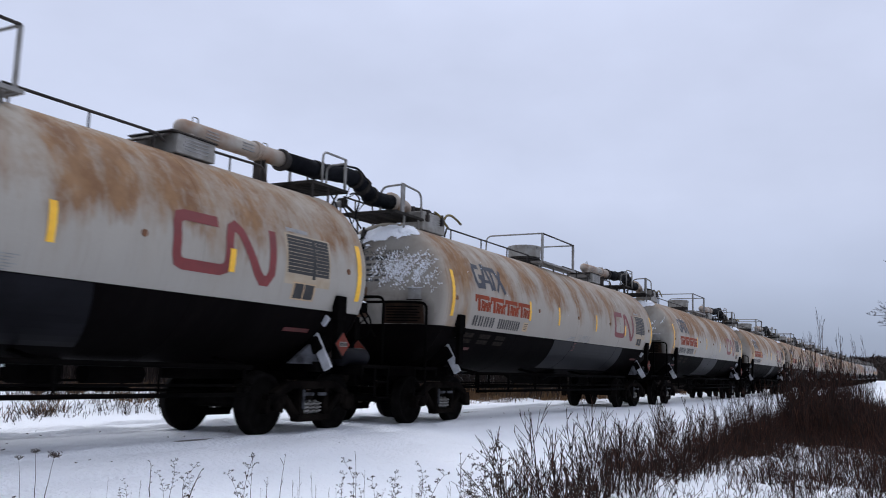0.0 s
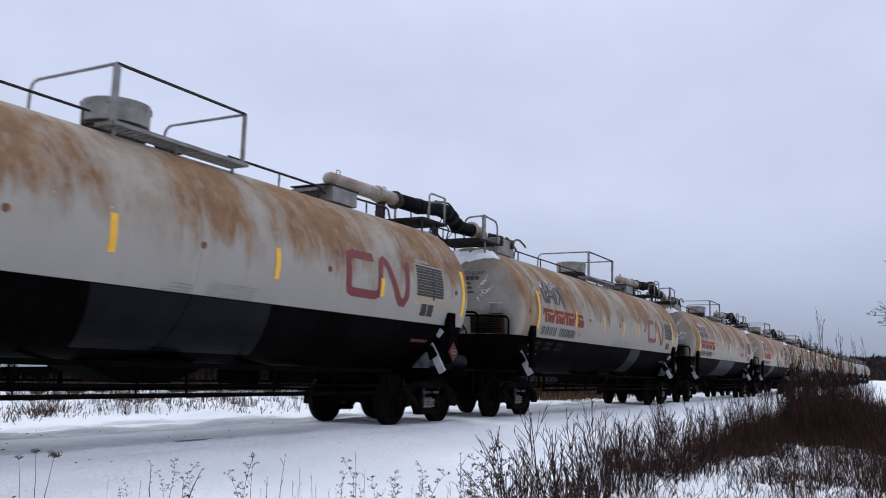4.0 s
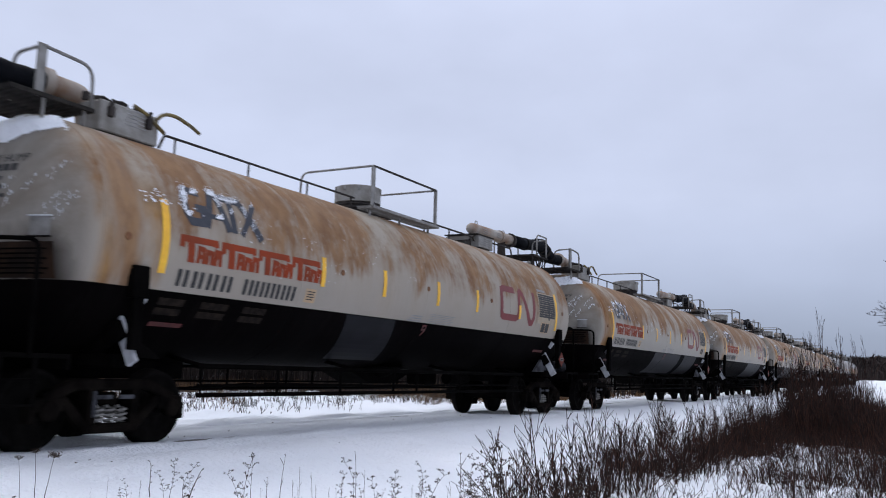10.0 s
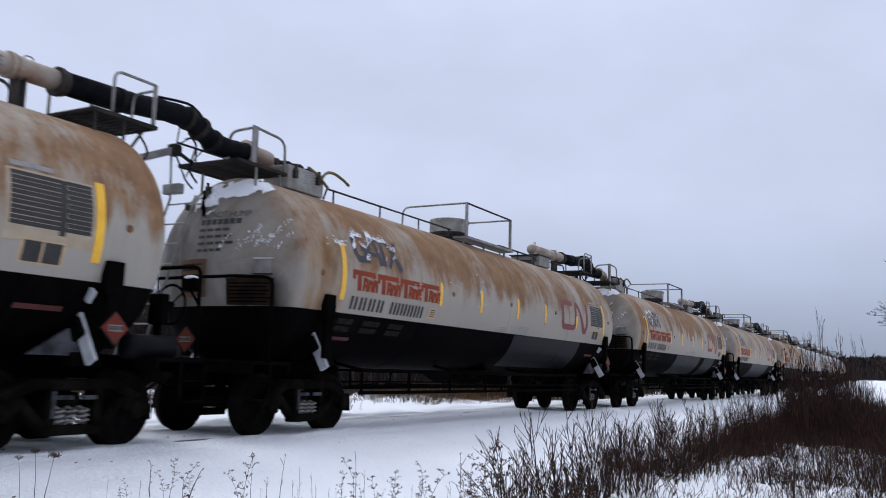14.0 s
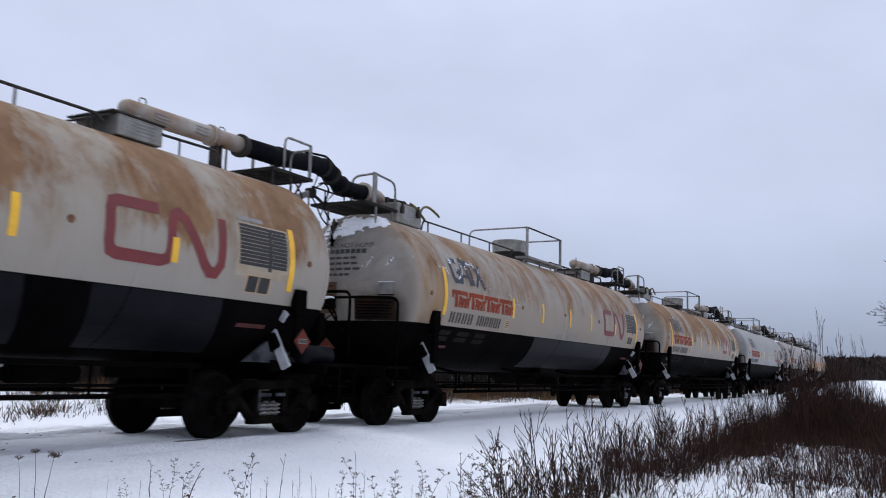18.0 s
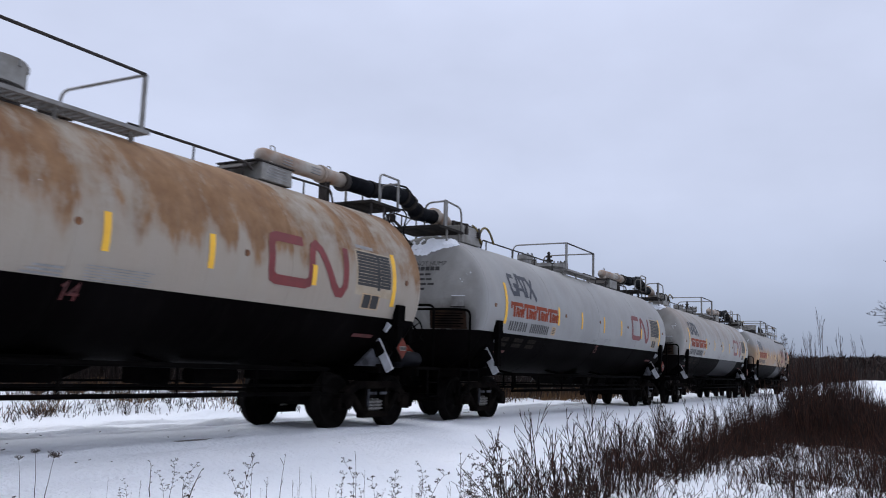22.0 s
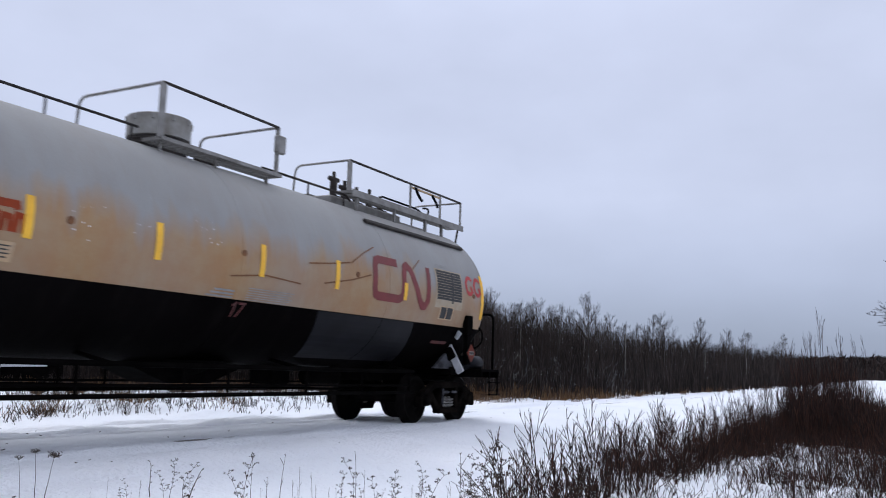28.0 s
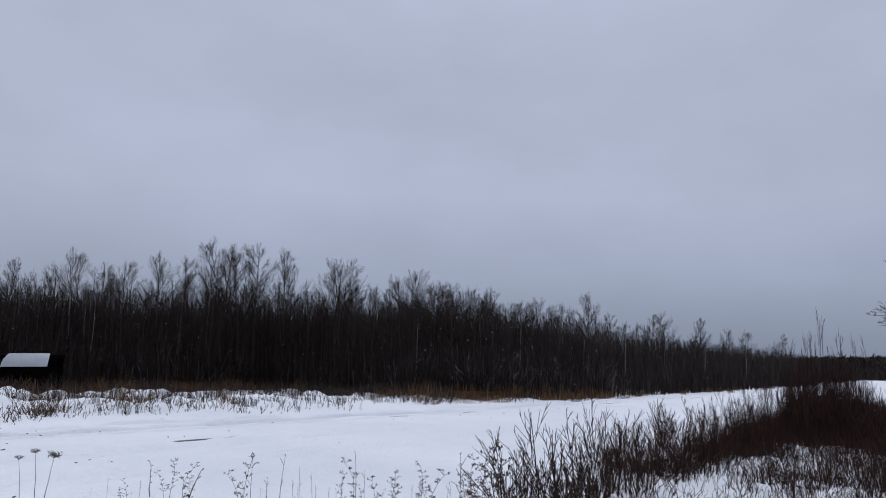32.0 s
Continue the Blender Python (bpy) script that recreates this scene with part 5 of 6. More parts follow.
def ground_z(x, y):
    v = y - track_y(x)
    z = track_z(x) + float(np.interp(v, SHAPE_V, SHAPE_Z))
    rough = 0.03 + 0.05 * min(1.0, max(0.0, (abs(v) - 2.2) / 2.0))
    n = noise.noise((x * 0.45, y * 0.45, 3.1)) + 0.5 * noise.noise((x * 1.6, y * 1.6, 7.7))
    z += n * rough * (0.35 if abs(v) < 1.9 else 1.0)
    if v > 2.6:
        z += 0.05 * min(1, v - 2.6) * max(0, noise.noise((x * 2.6, y * 2.6, 1.3))) * 1.6
    # lumpy verge under the wood's edge
    if 3.8 < v < 24:
        z += min(1.0, (v - 3.8) / 1.2) * (0.30 * max(0.0, noise.noise((x * 0.9, y * 1.3, 4.4))) + 0.14 * max(0.0, noise.noise((x * 2.3, y * 2.9, 6.1)))) * min(1.0, (24 - v) / 4) * float(np.interp(x, [17, 27], [1.0, 0.2]))
    # mounds of snow-laden growth on the bank before the wood
    if 8.5 < v < 21 and x < 48:
        k = min(1.0, (v - 8.5) / 1.5) * min(1.0, (21 - v) / 2.0) * min(1.0, (48 - x) / 12)
        z += k * (0.42 * max(0.0, noise.noise((x * 0.75, y * 0.55, 14.2)) + 0.12) + 0.22 * max(0.0, noise.noise((x * 1.9, y * 1.2, 5.5)) + 0.05))
    # wheel ruts of a service track and wind ridges beside the rails
    for at, deep, wide in ((1.30, 0.19, 0.085), (2.75, 0.12, 0.13), (-1.35, 0.05, 0.15), (-2.5, 0.07, 0.20)):
        w = at + 0.25 * noise.noise((x * 0.12, at, 2.2))
        z -= deep * math.exp(-((v - w) / wide) ** 2) * (0.6 + 0.7 * noise.noise((x * 0.3, at, 8.2)))
        z += deep * 0.55 * math.exp(-((v - w - 0.22) / 0.10) ** 2) * (0.7 + 0.8 * noise.noise((x * 0.9, at, 3.9)))
    # one spot where the near rail's side stands bare
    if 8.2 < x < 10.2 and -1.1 < v < -0.785:
        z -= 0.035 * min(1.0, (x - 8.2) / 0.5, (10.2 - x) / 1.2) * min(1.0, (v + 1.1) / 0.2)
    # small wind ripples and footing lumps close by
    if x < 45 and -9 < v < 5:
        z += 0.016 * noise.noise((x * 3.1, y * 3.1, 0.4)) + 0.03 * max(0.0, noise.noise((x * 0.8, y * 2.4, 5.0)))
    # hummocks of drifted snow by the near thicket
    if 4.0 < x < 26.0 and -4.0 < y < 4.0:
        k = min(1.0, (x - 4.0) / 3.0) * min(1.0, (26.0 - x) / 6.0) * min(1.0, (4.0 - y) / 2.0)
        z += k * 0.16 * max(0.0, noise.noise((x * 1.7, y * 2.3, 9.2)) + 0.25)
    return z


def spread(near0, near1, step, far0, far1):
    """Grid lines: even steps between near0 and near1, growing steps out to far0 and far1."""
    out = list(np.arange(near0, near1 + 1e-6, step))
    d, x = step, near1
    while x < far1:
        d *= 1.13
        x += d
        out.append(x)
    d, x = step, near0
    while x > far0:
        d *= 1.13
        x -= d
        out.insert(0, x)
    return out


def snow_material():
    m = Mat("snow", 0.75, 0.0, 0.25)
    tint = m.mix(m.noise(0.25, 5), (0.87, 0.89, 0.935), (0.79, 0.82, 0.875))
    dirt = m.math("MULTIPLY", m.noise(1.8, 6, 0.7, (0.5, 2.0, 1.0), 0.60, 0.78), 0.35)
    m.color(m.mix(dirt, tint, (0.55, 0.53, 0.50)))
    lumps = m.math("ADD", m.math("MULTIPLY", m.noise(2.2, 4, 0.6, lo=0.2, hi=0.8), 1.6), m.noise(14.0, 4, 0.6, lo=0.2, hi=0.8))
    m.bump(lumps, 0.65, 0.05)
    m.b.inputs["Subsurface Weight"].default_value = 0.0
    return m.m


SNOW = snow_material()


def make_ground():
    xs = spread(-6.0, 40.0, 0.22, -700.0, 2600.0)
    ys = sorted(set([round(v, 3) for v in spread(-1.0, 31.0, 0.20, -500.0, 2600.0)] + [10.55, 10.62, 10.69, 10.75, 10.82, 10.89, 10.96, 11.03, 8.02, 8.1, 8.18, 11.9, 12.05, 12.15, 12.25, 12.35, 12.5, 8.52, 8.58, 8.63, 8.67, 8.757, 8.807, 8.887, 10.047, 10.127, 10.177, 10.267]))
    verts = [(x, y, ground_z(x, y)) for y in ys for x in xs]
    nx = len(xs)
    faces = [(j * nx + i, j * nx + i + 1, (j + 1) * nx + i + 1, (j + 1) * nx + i) for j in range(len(ys) - 1) for i in range(nx - 1)]
    me = bpy.data.meshes.new("ground")
    me.from_pydata(verts, [], faces)
    me.polygons.foreach_set("use_smooth", [True] * len(faces))
    me.materials.append(SNOW)
    return tagged(new("ground", me), "snow-covered ground with faint ruts over the buried track", "ground", kind="structure")


def make_rails():
    for v in (-0.7525, 0.7525):
        bm = bmesh.new()
        s = -120.0
        prev = None
        while s < 420:
            th = math.radians(track_turn(s))
            ring = []
            for dv, z in ((-0.036, -0.16), (-0.036, -0.012), (-0.030, -0.002), (0.030, -0.002), (0.036, -0.012), (0.036, -0.16)):
                l = v + dv
                ring.append(bm.verts.new((s - math.sin(th) * l, track_y(s) + math.cos(th) * l, track_z(s) + z)))
            if prev:
                for a, b, c, d in zip(prev, prev[1:], ring[1:], ring):
                    bm.faces.new((a, b, c, d))
            prev = ring
            s += 4.0 if -20 < s < 80 else 12.0
        tagged(part("rail", bm, RAILSTEEL), "steel rail almost buried in snow", "rail", "rails of the track")


# ---- sticks: many thin three-sided tapering pieces in one mesh ----


def stick_mesh(name, segs, material):
    """segs: rows of x0 y0 z0 x1 y1 z1 r0 r1."""
    a = np.asarray(segs, dtype=np.float64)
    p0, p1, r0, r1 = a[:, 0:3], a[:, 3:6], a[:, 6:7], a[:, 7:8]
    d = p1 - p0
    d /= np.maximum(np.linalg.norm(d, axis=1, keepdims=True), 1e-9)
    ref = np.where(np.abs(d[:, 2:3]) < 0.9, np.array([[0, 0, 1.0]]), np.array([[1.0, 0, 0]]))
    u = np.cross(d, ref)
    u /= np.linalg.norm(u, axis=1, keepdims=True)
    w = np.cross(d, u)
    vs = []
    for p, r in ((p0, r0), (p1, r1)):
        for k in range(3):
            g = 2 * math.pi * k / 3
            vs.append(p + (u * math.cos(g) + w * math.sin(g)) * r)
    n = len(a)
    verts = np.stack(vs, axis=1).reshape(-1, 3)
    base = (np.arange(n) * 6)[:, None, None]
    quads = np.array([[0, 1, 4, 3], [1, 2, 5, 4], [2, 0, 3, 5]])[None] + base
    loops = quads.reshape(-1)
    me = bpy.data.meshes.new(name)
    me.vertices.add(n * 6)
    me.vertices.foreach_set("co", verts.reshape(-1))
    me.loops.add(len(loops))
    me.loops.foreach_set("vertex_index", loops.astype(np.int32))
    me.polygons.add(n * 3)
    me.polygons.foreach_set("loop_start", (np.arange(n * 3) * 4).astype(np.int32))
    me.polygons.foreach_set("loop_total", np.full(n * 3, 4, dtype=np.int32))
    me.update(calc_edges=True)
    me.materials.append(material)
    return me


def grow(rnd, p, d, length, r, depth, out, spreadness=0.6, lift=0.25, kids=(4, 6), bits=3, wobble=0.12, minr=0.004):
    """A branch that bends a little, tapers and carries side branches."""
    p, d = Vector(p), Vector(d).normalized()
    nodes = [(p.copy(), r)]
    for i in range(bits):
        d = (d + Vector((rnd.gauss(0, wobble), rnd.gauss(0, wobble), rnd.gauss(0, wobble) + lift * 0.3))).normalized()
        q = p + d * (length / bits)
        r1 = max(minr * 0.6, r * (1 - 0.8 * (i + 1) / bits))
        ra = max(minr * 0.6, r * (1 - 0.8 * i / bits))
        out.append((*p, *q, ra, r1, depth))
        p = q
        nodes.append((p.copy(), r1))
    if depth <= 0:
        return
    for k in range(rnd.randint(*kids)):
        t = rnd.uniform(0.28, 0.98)
        i = min(bits - 1, int(t * bits))
        f = t * bits - i
        at = nodes[i][0].lerp(nodes[i + 1][0], f)
        g = rnd.uniform(0, 2 * math.pi)
        side = Vector((math.cos(g), math.sin(g), 0))
        nd = (d * (1 - spreadness) + side * spreadness + Vector((0, 0, lift))).normalized()
        grow(rnd, at, nd, length * rnd.uniform(0.32, 0.55) * (1.15 - 0.5 * t), max(minr, r * (1 - 0.75 * t) * 0.55), depth - 1, out, spreadness, lift, kids, bits, wobble * 1.2, minr)


def limb(rnd, p, d, length, r, depth, out, kids, minr=0.005, spreadness=0.6, rise=0.12):
    """A straight, slightly rising limb with side limbs that leave it at sharp angles."""
    p, d = Vector(p), Vector(d).normalized()
    bits = (1, 2, 3)[depth]
    nodes = [p.copy()]
    for i in range(bits):
        d = (d + Vector((rnd.gauss(0, 0.05), rnd.gauss(0, 0.05), 0.07))).normalized()
        q = p + d * (length / bits)
        out.append((*p, *q, max(minr, r * (1 - 0.75 * i / bits)), max(minr * 0.7, r * (1 - 0.75 * (i + 1) / bits))))
        p = q
        nodes.append(p.copy())
    if depth == 0:
        return
    for k in range(kids[2 - depth]):
        t = 0.15 + 0.83 * (k + rnd.random()) / kids[2 - depth]
        i = min(bits - 1, int(t * bits))
        at = nodes[i].lerp(nodes[i + 1], t * bits - i)
        g = rnd.uniform(0, 2 * math.pi)
        side = d.cross(Vector((math.cos(g), math.sin(g), 0.3))).normalized()
        nd = d * 0.80 + side * spreadness * rnd.uniform(0.75, 1.25) + Vector((0, 0, rise))
        limb(rnd, at, nd, length * (0.50 * (1 - t) + 0.14) * rnd.uniform(0.8, 1.3), r * (1 - 0.7 * t) * 0.5, depth - 1, out, kids, minr, spreadness, rise)


BARK = plain("dark_bark", (0.026, 0.022, 0.020), (0.050, 0.043, 0.038), 3.0, 0.9, stretch=(3, 3, 0.6))
PALEBARK = plain("pale_bark", (0.13, 0.12, 0.11), (0.24, 0.23, 0.22), 2.5, 0.9, stretch=(2, 2, 1))
TWIG = islands("dark_twigs", (0.015, 0.0105, 0.0095), (0.038, 0.027, 0.0225), (0.080, 0.063, 0.055))
BRUSH = islands("red_brown_brush", (0.0052, 0.0030, 0.0025), (0.027, 0.0102, 0.0062), (0.095, 0.037, 0.021))
THICKET = islands("dark_thicket", (0.0095, 0.0068, 0.0063), (0.027, 0.0185, 0.0165), (0.075, 0.058, 0.051))
FROSTED = islands("snow_lined_twigs", (0.03, 0.028, 0.028), (0.12, 0.12, 0.13), (0.42, 0.44, 0.48))
GRASS = islands("dry_grass", (0.060, 0.030, 0.016), (0.15, 0.080, 0.036), (0.27, 0.18, 0.10))
WEED = islands("dead_weed", (0.016, 0.010, 0.008), (0.040, 0.026, 0.018), (0.10, 0.07, 0.045))

# ---- woods beyond the track ----


def tree_kind(seed, tall, crown_from=0.35, limbs=30, kids=(9, 5), wide=0.26, pale=False):
    """Meshes of one bare tree: trunk and crown."""
    rnd = random.Random(seed)
    trunk, crown = [], []
    p, d, r = Vector((0, 0, -0.2)), Vector((0, 0, 1)), 0.010 * tall + 0.02
    bits = 9
    nodes = [p.copy()]
    for i in range(bits):
        d = (d + Vector((rnd.gauss(0, 0.035), rnd.gauss(0, 0.035), 0.15))).normalized()
        q = p + d * (tall / bits)
        trunk.append((*p, *q, r * (1 - 0.9 * i / bits), r * (1 - 0.9 * (i + 1) / bits)))
        p = q
        nodes.append(p.copy())
    for k in range(limbs):
        t = crown_from + (0.93 - crown_from) * (k + rnd.random()) / limbs
        i = min(bits - 1, int(t * bits))
        at = nodes[i].lerp(nodes[i + 1], t * bits - i)
        f = (t - crown_from) / (1 - crown_from)
        g, out = rnd.uniform(0, 6.283), rnd.uniform(0.62, 0.95)
        ln = tall * wide * (0.75 + 1.2 * f if f < 0.25 else 1.05 - 1.0 * (f - 0.25)) * rnd.uniform(0.7, 1.25)
        limb(rnd, at, (math.cos(g) * out, math.sin(g) * out, 0.9), ln, max(0.009, r * (1 - 0.9 * t) * 0.5), 2, crown, kids, 0.0034, 0.50, 0.12)
    limb(rnd, nodes[-2], nodes[-1] - nodes[-2], tall * 0.15, 0.012, 2, crown, (10, 4), 0.0034, 0.45, 0.15)
    return stick_mesh("trunk", trunk, PALEBARK if pale else BARK), stick_mesh("crown", crown, TWIG)


def bare_tree(meshes, x, y, scale, turn, label):
    t = new("bare_tree")
    t.location, t.rotation_euler, t.scale = (x, y, ground_z(x, y)), (0, 0, turn), (scale, scale, scale)
    for me in meshes:
        o = new(me.name.split(".")[0], me)
        o.parent = t
    return tagged(t, label, "tree", "trees of the wood edge")


def wood_v(bearing):
    """How far beyond the track the wood's edge stands, by bearing from the camera."""
    return float(np.interp(bearing, [3, 14, 19, 22, 26, 31, 36, 40, 60], [5.4, 4.9, 4.8, 5.0, 5.9, 8.5, 15.0, 20.0, 20.5]))


def along(bearing, v):
    """A spot at a bearing from the camera (degrees off the track line) that lies v beyond the track."""
    g = math.radians(bearing)
    y = TRACK_Y + v
    x = y / math.tan(g)
    for _ in range(4):
        y = track_y(x) + v
        x = y / math.tan(g)
    return x, y


DENSE_B = [2.0, 7.1, 12.0, 17.2, 22.6, 26.3, 31.9, 37.7, 46.1, 60.0]
DENSE_E = [1.2, 2.04, 2.65, 3.27, 4.5, 5.2, 5.0, 5.2, 5.1, 4.9]


def make_woods():
    rnd = random.Random(5)
    kinds = [tree_kind(100 + i, 7.5, (0.36, 0.42, 0.30, 0.45, 0.34)[i], (32, 28, 36, 26, 32)[i], (10, 6), (0.25, 0.22, 0.29, 0.24, 0.31)[i], i == 3) for i in range(5)]
    rounded = [tree_kind(120 + i, 7.5, 0.26, 44, (10, 6), 0.36) for i in range(2)]
    young = [tree_kind(140 + i, 7.5, (0.12, 0.25, 0.18, 0.30, 0.15, 0.22)[i], 26, (8, 4), (0.28, 0.24, 0.32, 0.22, 0.28, 0.26)[i], i == 4) for i in range(6)]
    # the tall ones that stand out: bearing and the angle of their tops above the level, in degrees
    tall = ((55.1, 6.09), (51.9, 6.93), (50.1, 6.25), (48.7, 6.25), (47.0, 7.07), (45.5, 6.99), (43.8, 8.18), (42.9, 7.8), (41.8, 7.58), (40.9, 8.0), (39.2, 7.92), (35.7, 7.17), (35.4, 7.0), (33.4, 5.61), (31.6, 6.15), (30.5, 6.56),
            (29.3, 5.93), (28.2, 5.78), (27.4, 5.6), (26.7, 5.56), (25.6, 5.29), (23.7, 4.97), (22.6, 4.99), (20.8, 4.47), (19.4, 5.52), (17.7, 4.24), (16.9, 3.64), (15.4, 4.12), (14.6, 4.21), (12.3, 3.98), (11.0, 3.36), (9.7, 3.2), (7.7, 3.05))
    for i, (b, e) in enumerate(tall):
        x, y = along(b, wood_v(b) + rnd.uniform(0.5, 3.5))
        top = EYE_Z + math.hypot(x, y) * math.tan(radians(e))
        bare_tree(rounded[i % 2] if b in (35.7, 31.6, 30.5, 29.3, 28.2, 27.4, 22.6) else kinds[(i * 3) % 5], x, y, (top - ground_z(x, y)) / 7.6, rnd.uniform(0, 6.28), "tall bare tree with upswept twigs at the wood's edge")
    for i in range(262):
        b = rnd.uniform(5.0, 59.5)
        x, y = along(b, wood_v(b) + rnd.uniform(0.2, 8.0))
        e = float(np.interp(b, DENSE_B, DENSE_E)) * rnd.uniform(0.66, 1.16)
        top = EYE_Z + math.hypot(x, y) * math.tan(radians(e))
        bare_tree(young[i % 8 if i % 8 < 6 else rnd.randrange(6)], x, y, (top - ground_z(x, y)) / 7.6, rnd.uniform(0, 6.28), "young bare tree in the dense wood edge")
    # the tangle between and behind them
    segs = []
    for i in range(20000):
        b = rnd.uniform(2.5, 60.0) if rnd.random() < 0.85 else rnd.uniform(1.2, 14.0)
        deep = rnd.random() ** 1.5 * 24.0
        x, y = along(b, wood_v(b) - 0.6 + deep)
        far = math.hypot(x, y)
        if far > 420:
            continue
        z = ground_z(x, y)
        top = EYE_Z + far * math.tan(radians(float(np.interp(b, DENSE_B, DENSE_E)))) - z
        h = max(0.8, top * rnd.uniform(0.42, 0.96) * (0.6 if deep < 1.2 else 1.0))
        lean = Vector((rnd.gauss(0, 0.06), rnd.gauss(0, 0.06), 1))
        thick = 1.0 + far / 110.0
        r = rnd.uniform(0.012, 0.030) * thick * (1.5 if deep > 6 else 1.0)
        p0 = Vector((x, y, z - 0.1))
        mid = p0 + lean * h * 0.5
        end = mid + (lean + Vector((rnd.gauss(0, 0.1), rnd.gauss(0, 0.1), 0))) * h * 0.5
        segs.append((*p0, *mid, r, r * 0.7))
        segs.append((*mid, *end, r * 0.7, r * 0.12))
        for k in range(8):
            t = rnd.uniform(0.08, 1.0)
            at = p0.lerp(mid, t * 2) if t < 0.5 else mid.lerp(end, t * 2 - 1)
            g = rnd.uniform(0, 6.283)
            ln = h * rnd.uniform(0.08, 0.22) * (1.0 if t < 0.7 else 0.5)
            q = at + Vector((math.cos(g) * 0.55, math.sin(g) * 0.55, rnd.uniform(0.3, 1.2))) * ln
            segs.append((*at, *q, r * (0.5 - 0.3 * t), r * 0.10))
    tagged(new("woods", stick_mesh("woods", segs, THICKET)), "dense dark tangle of bare winter saplings", "woods", kind="stuff")
    # crumbs of snow caught on the twigs of the wood's face
    segs = []
    for i in range(900):
        b = rnd.uniform(9.0, 57.0)
        x, y = along(b, wood_v(b) + rnd.uniform(-0.3, 1.5))
        z = ground_z(x, y) + rnd.random() ** 1.6 * 3.2
        r = rnd.uniform(0.003, 0.009) * (0.6 + x / 60)
        segs.append((x, y, z, x + rnd.gauss(0, 2.5 * r), y, z + rnd.uniform(0.5, 3.5) * r, r, r * 0.5))
    tagged(new("twig_snow", stick_mesh("twig_snow", segs, SNOW)), "crumbs of snow caught on the bare twigs", "snow", kind="stuff")
    # leaning and fallen limbs at the edge, many lined with snow
    for i in range(60):
        b = rnd.uniform(17.0, 50.0) if i < 26 else rnd.uniform(17.0, 27.5)
        x, y = along(b, wood_v(b) - rnd.uniform(-0.5, 0.5))
        z = ground_z(x, y)
        segs = []
        limb(rnd, (x, y, z - 0.05), (rnd.uniform(-1, 1), rnd.uniform(-0.3, 0.3), rnd.uniform(0.25, 1.3)), rnd.uniform(0.8, 2.4), 0.016, 2, segs, (4, 2), 0.005, 0.85)
        o = tagged(new("twig", stick_mesh("twigs", np.array(segs) - np.array((x, y, z, x, y, z, 0, 0)), FROSTED if i % 5 else PALEBARK)), kind="stuff")
        fallen = new("fallen_branch")
        fallen.location = (x, y, z)
        o.parent = fallen
        tagged(fallen, "snow-lined leaning branch at the wood's edge" if i % 5 else "pale leaning branch at the wood's edge", "branch", "fallen branches")
    # wooded rise far off where the track bends away
    segs = []
    for i in range(2600):
        b = rnd.uniform(-6.0, 12.0)
        far = rnd.uniform(430.0, 560.0)
        x, y = far * math.cos(radians(b)), far * math.sin(radians(b))
        z = ground_z(x, y)
        h = EYE_Z + far * math.tan(radians(1.72 + 0.16 * noise.noise((b * 0.8, 0.3, 2.0)) - 0.05 * max(0.0, b - 4))) - z
        h *= rnd.uniform(0.7, 1.0)
        p0, p1 = Vector((x, y, z - 1)), Vector((x + rnd.gauss(0, 0.6), y + rnd.gauss(0, 0.6), z + h))
        segs.append((*p0, *p1, rnd.uniform(0.5, 1.1), 0.12))
        for k in range(5):
            at = p0.lerp(p1, rnd.uniform(0.3, 0.95))
            g = rnd.uniform(0, 6.283)
            segs.append((*at, *(at + Vector((math.cos(g), math.sin(g), 0.9)) * h * 0.16), 0.45, 0.1))
    tagged(new("far_woods", stick_mesh("far_woods", segs, THICKET)), "dark wooded rise far behind the track", "woods", kind="stuff")


def make_shed():
    """A small hut with a rounded roof under snow, at the wood's edge."""
    x, y = along(53.5, 19.4)
    z = ground_z(x, y)
    hut = new("hut")
    hut.location, hut.rotation_euler, hut.scale = (x, y, z + 0.26), (radians(1.5), radians(-2), radians(-37)), (0.94, 0.94, 0.92)
    bm = bmesh.new()
    box(bm, (0, 0, 0.24), (2.2, 0.94, 1.31), bevel=0.03)
    part("wall", bm, BLACK, hut, "dark board walls")
    for name, mat, more, x0, x1, lab in (("roof", BLACK, 0.0, -1.16, 1.16, "dark rounded roof"), ("roof_snow", SNOW, 0.05, -1.12, 0.60, "snow lying on the rounded roof")):
        bm = bmesh.new()
        prev = None
        for i in range(15):
            g = math.pi * (0.02 + 0.96 * i / 14)
            c, s = (0.52 + more) * math.cos(g), (0.50 + more) * math.sin(g)
            k = 0.30 * (1 - math.sin(g)) if name == "roof_snow" else 0.12 * (1 - math.sin(g))
            ring = [bm.verts.new((x0 - 0.0 + (0.26 - k if name == "roof_snow" else k) * (math.sin(g) if name == "roof_snow" else 1), c, 0.84 + s)), bm.verts.new((x1 - (0.10 * (1 - math.sin(g))), c, 0.84 + s))]
            if prev:
                bm.faces.new((prev[0], prev[1], ring[1], ring[0]))
            prev = ring
        bmesh.ops.solidify(bm, geom=bm.faces[:], thickness=-0.05)
        part(name, bm, mat, hut, lab)
    tagged(hut, "low hut with a snowy rounded roof among the trees", "hut")


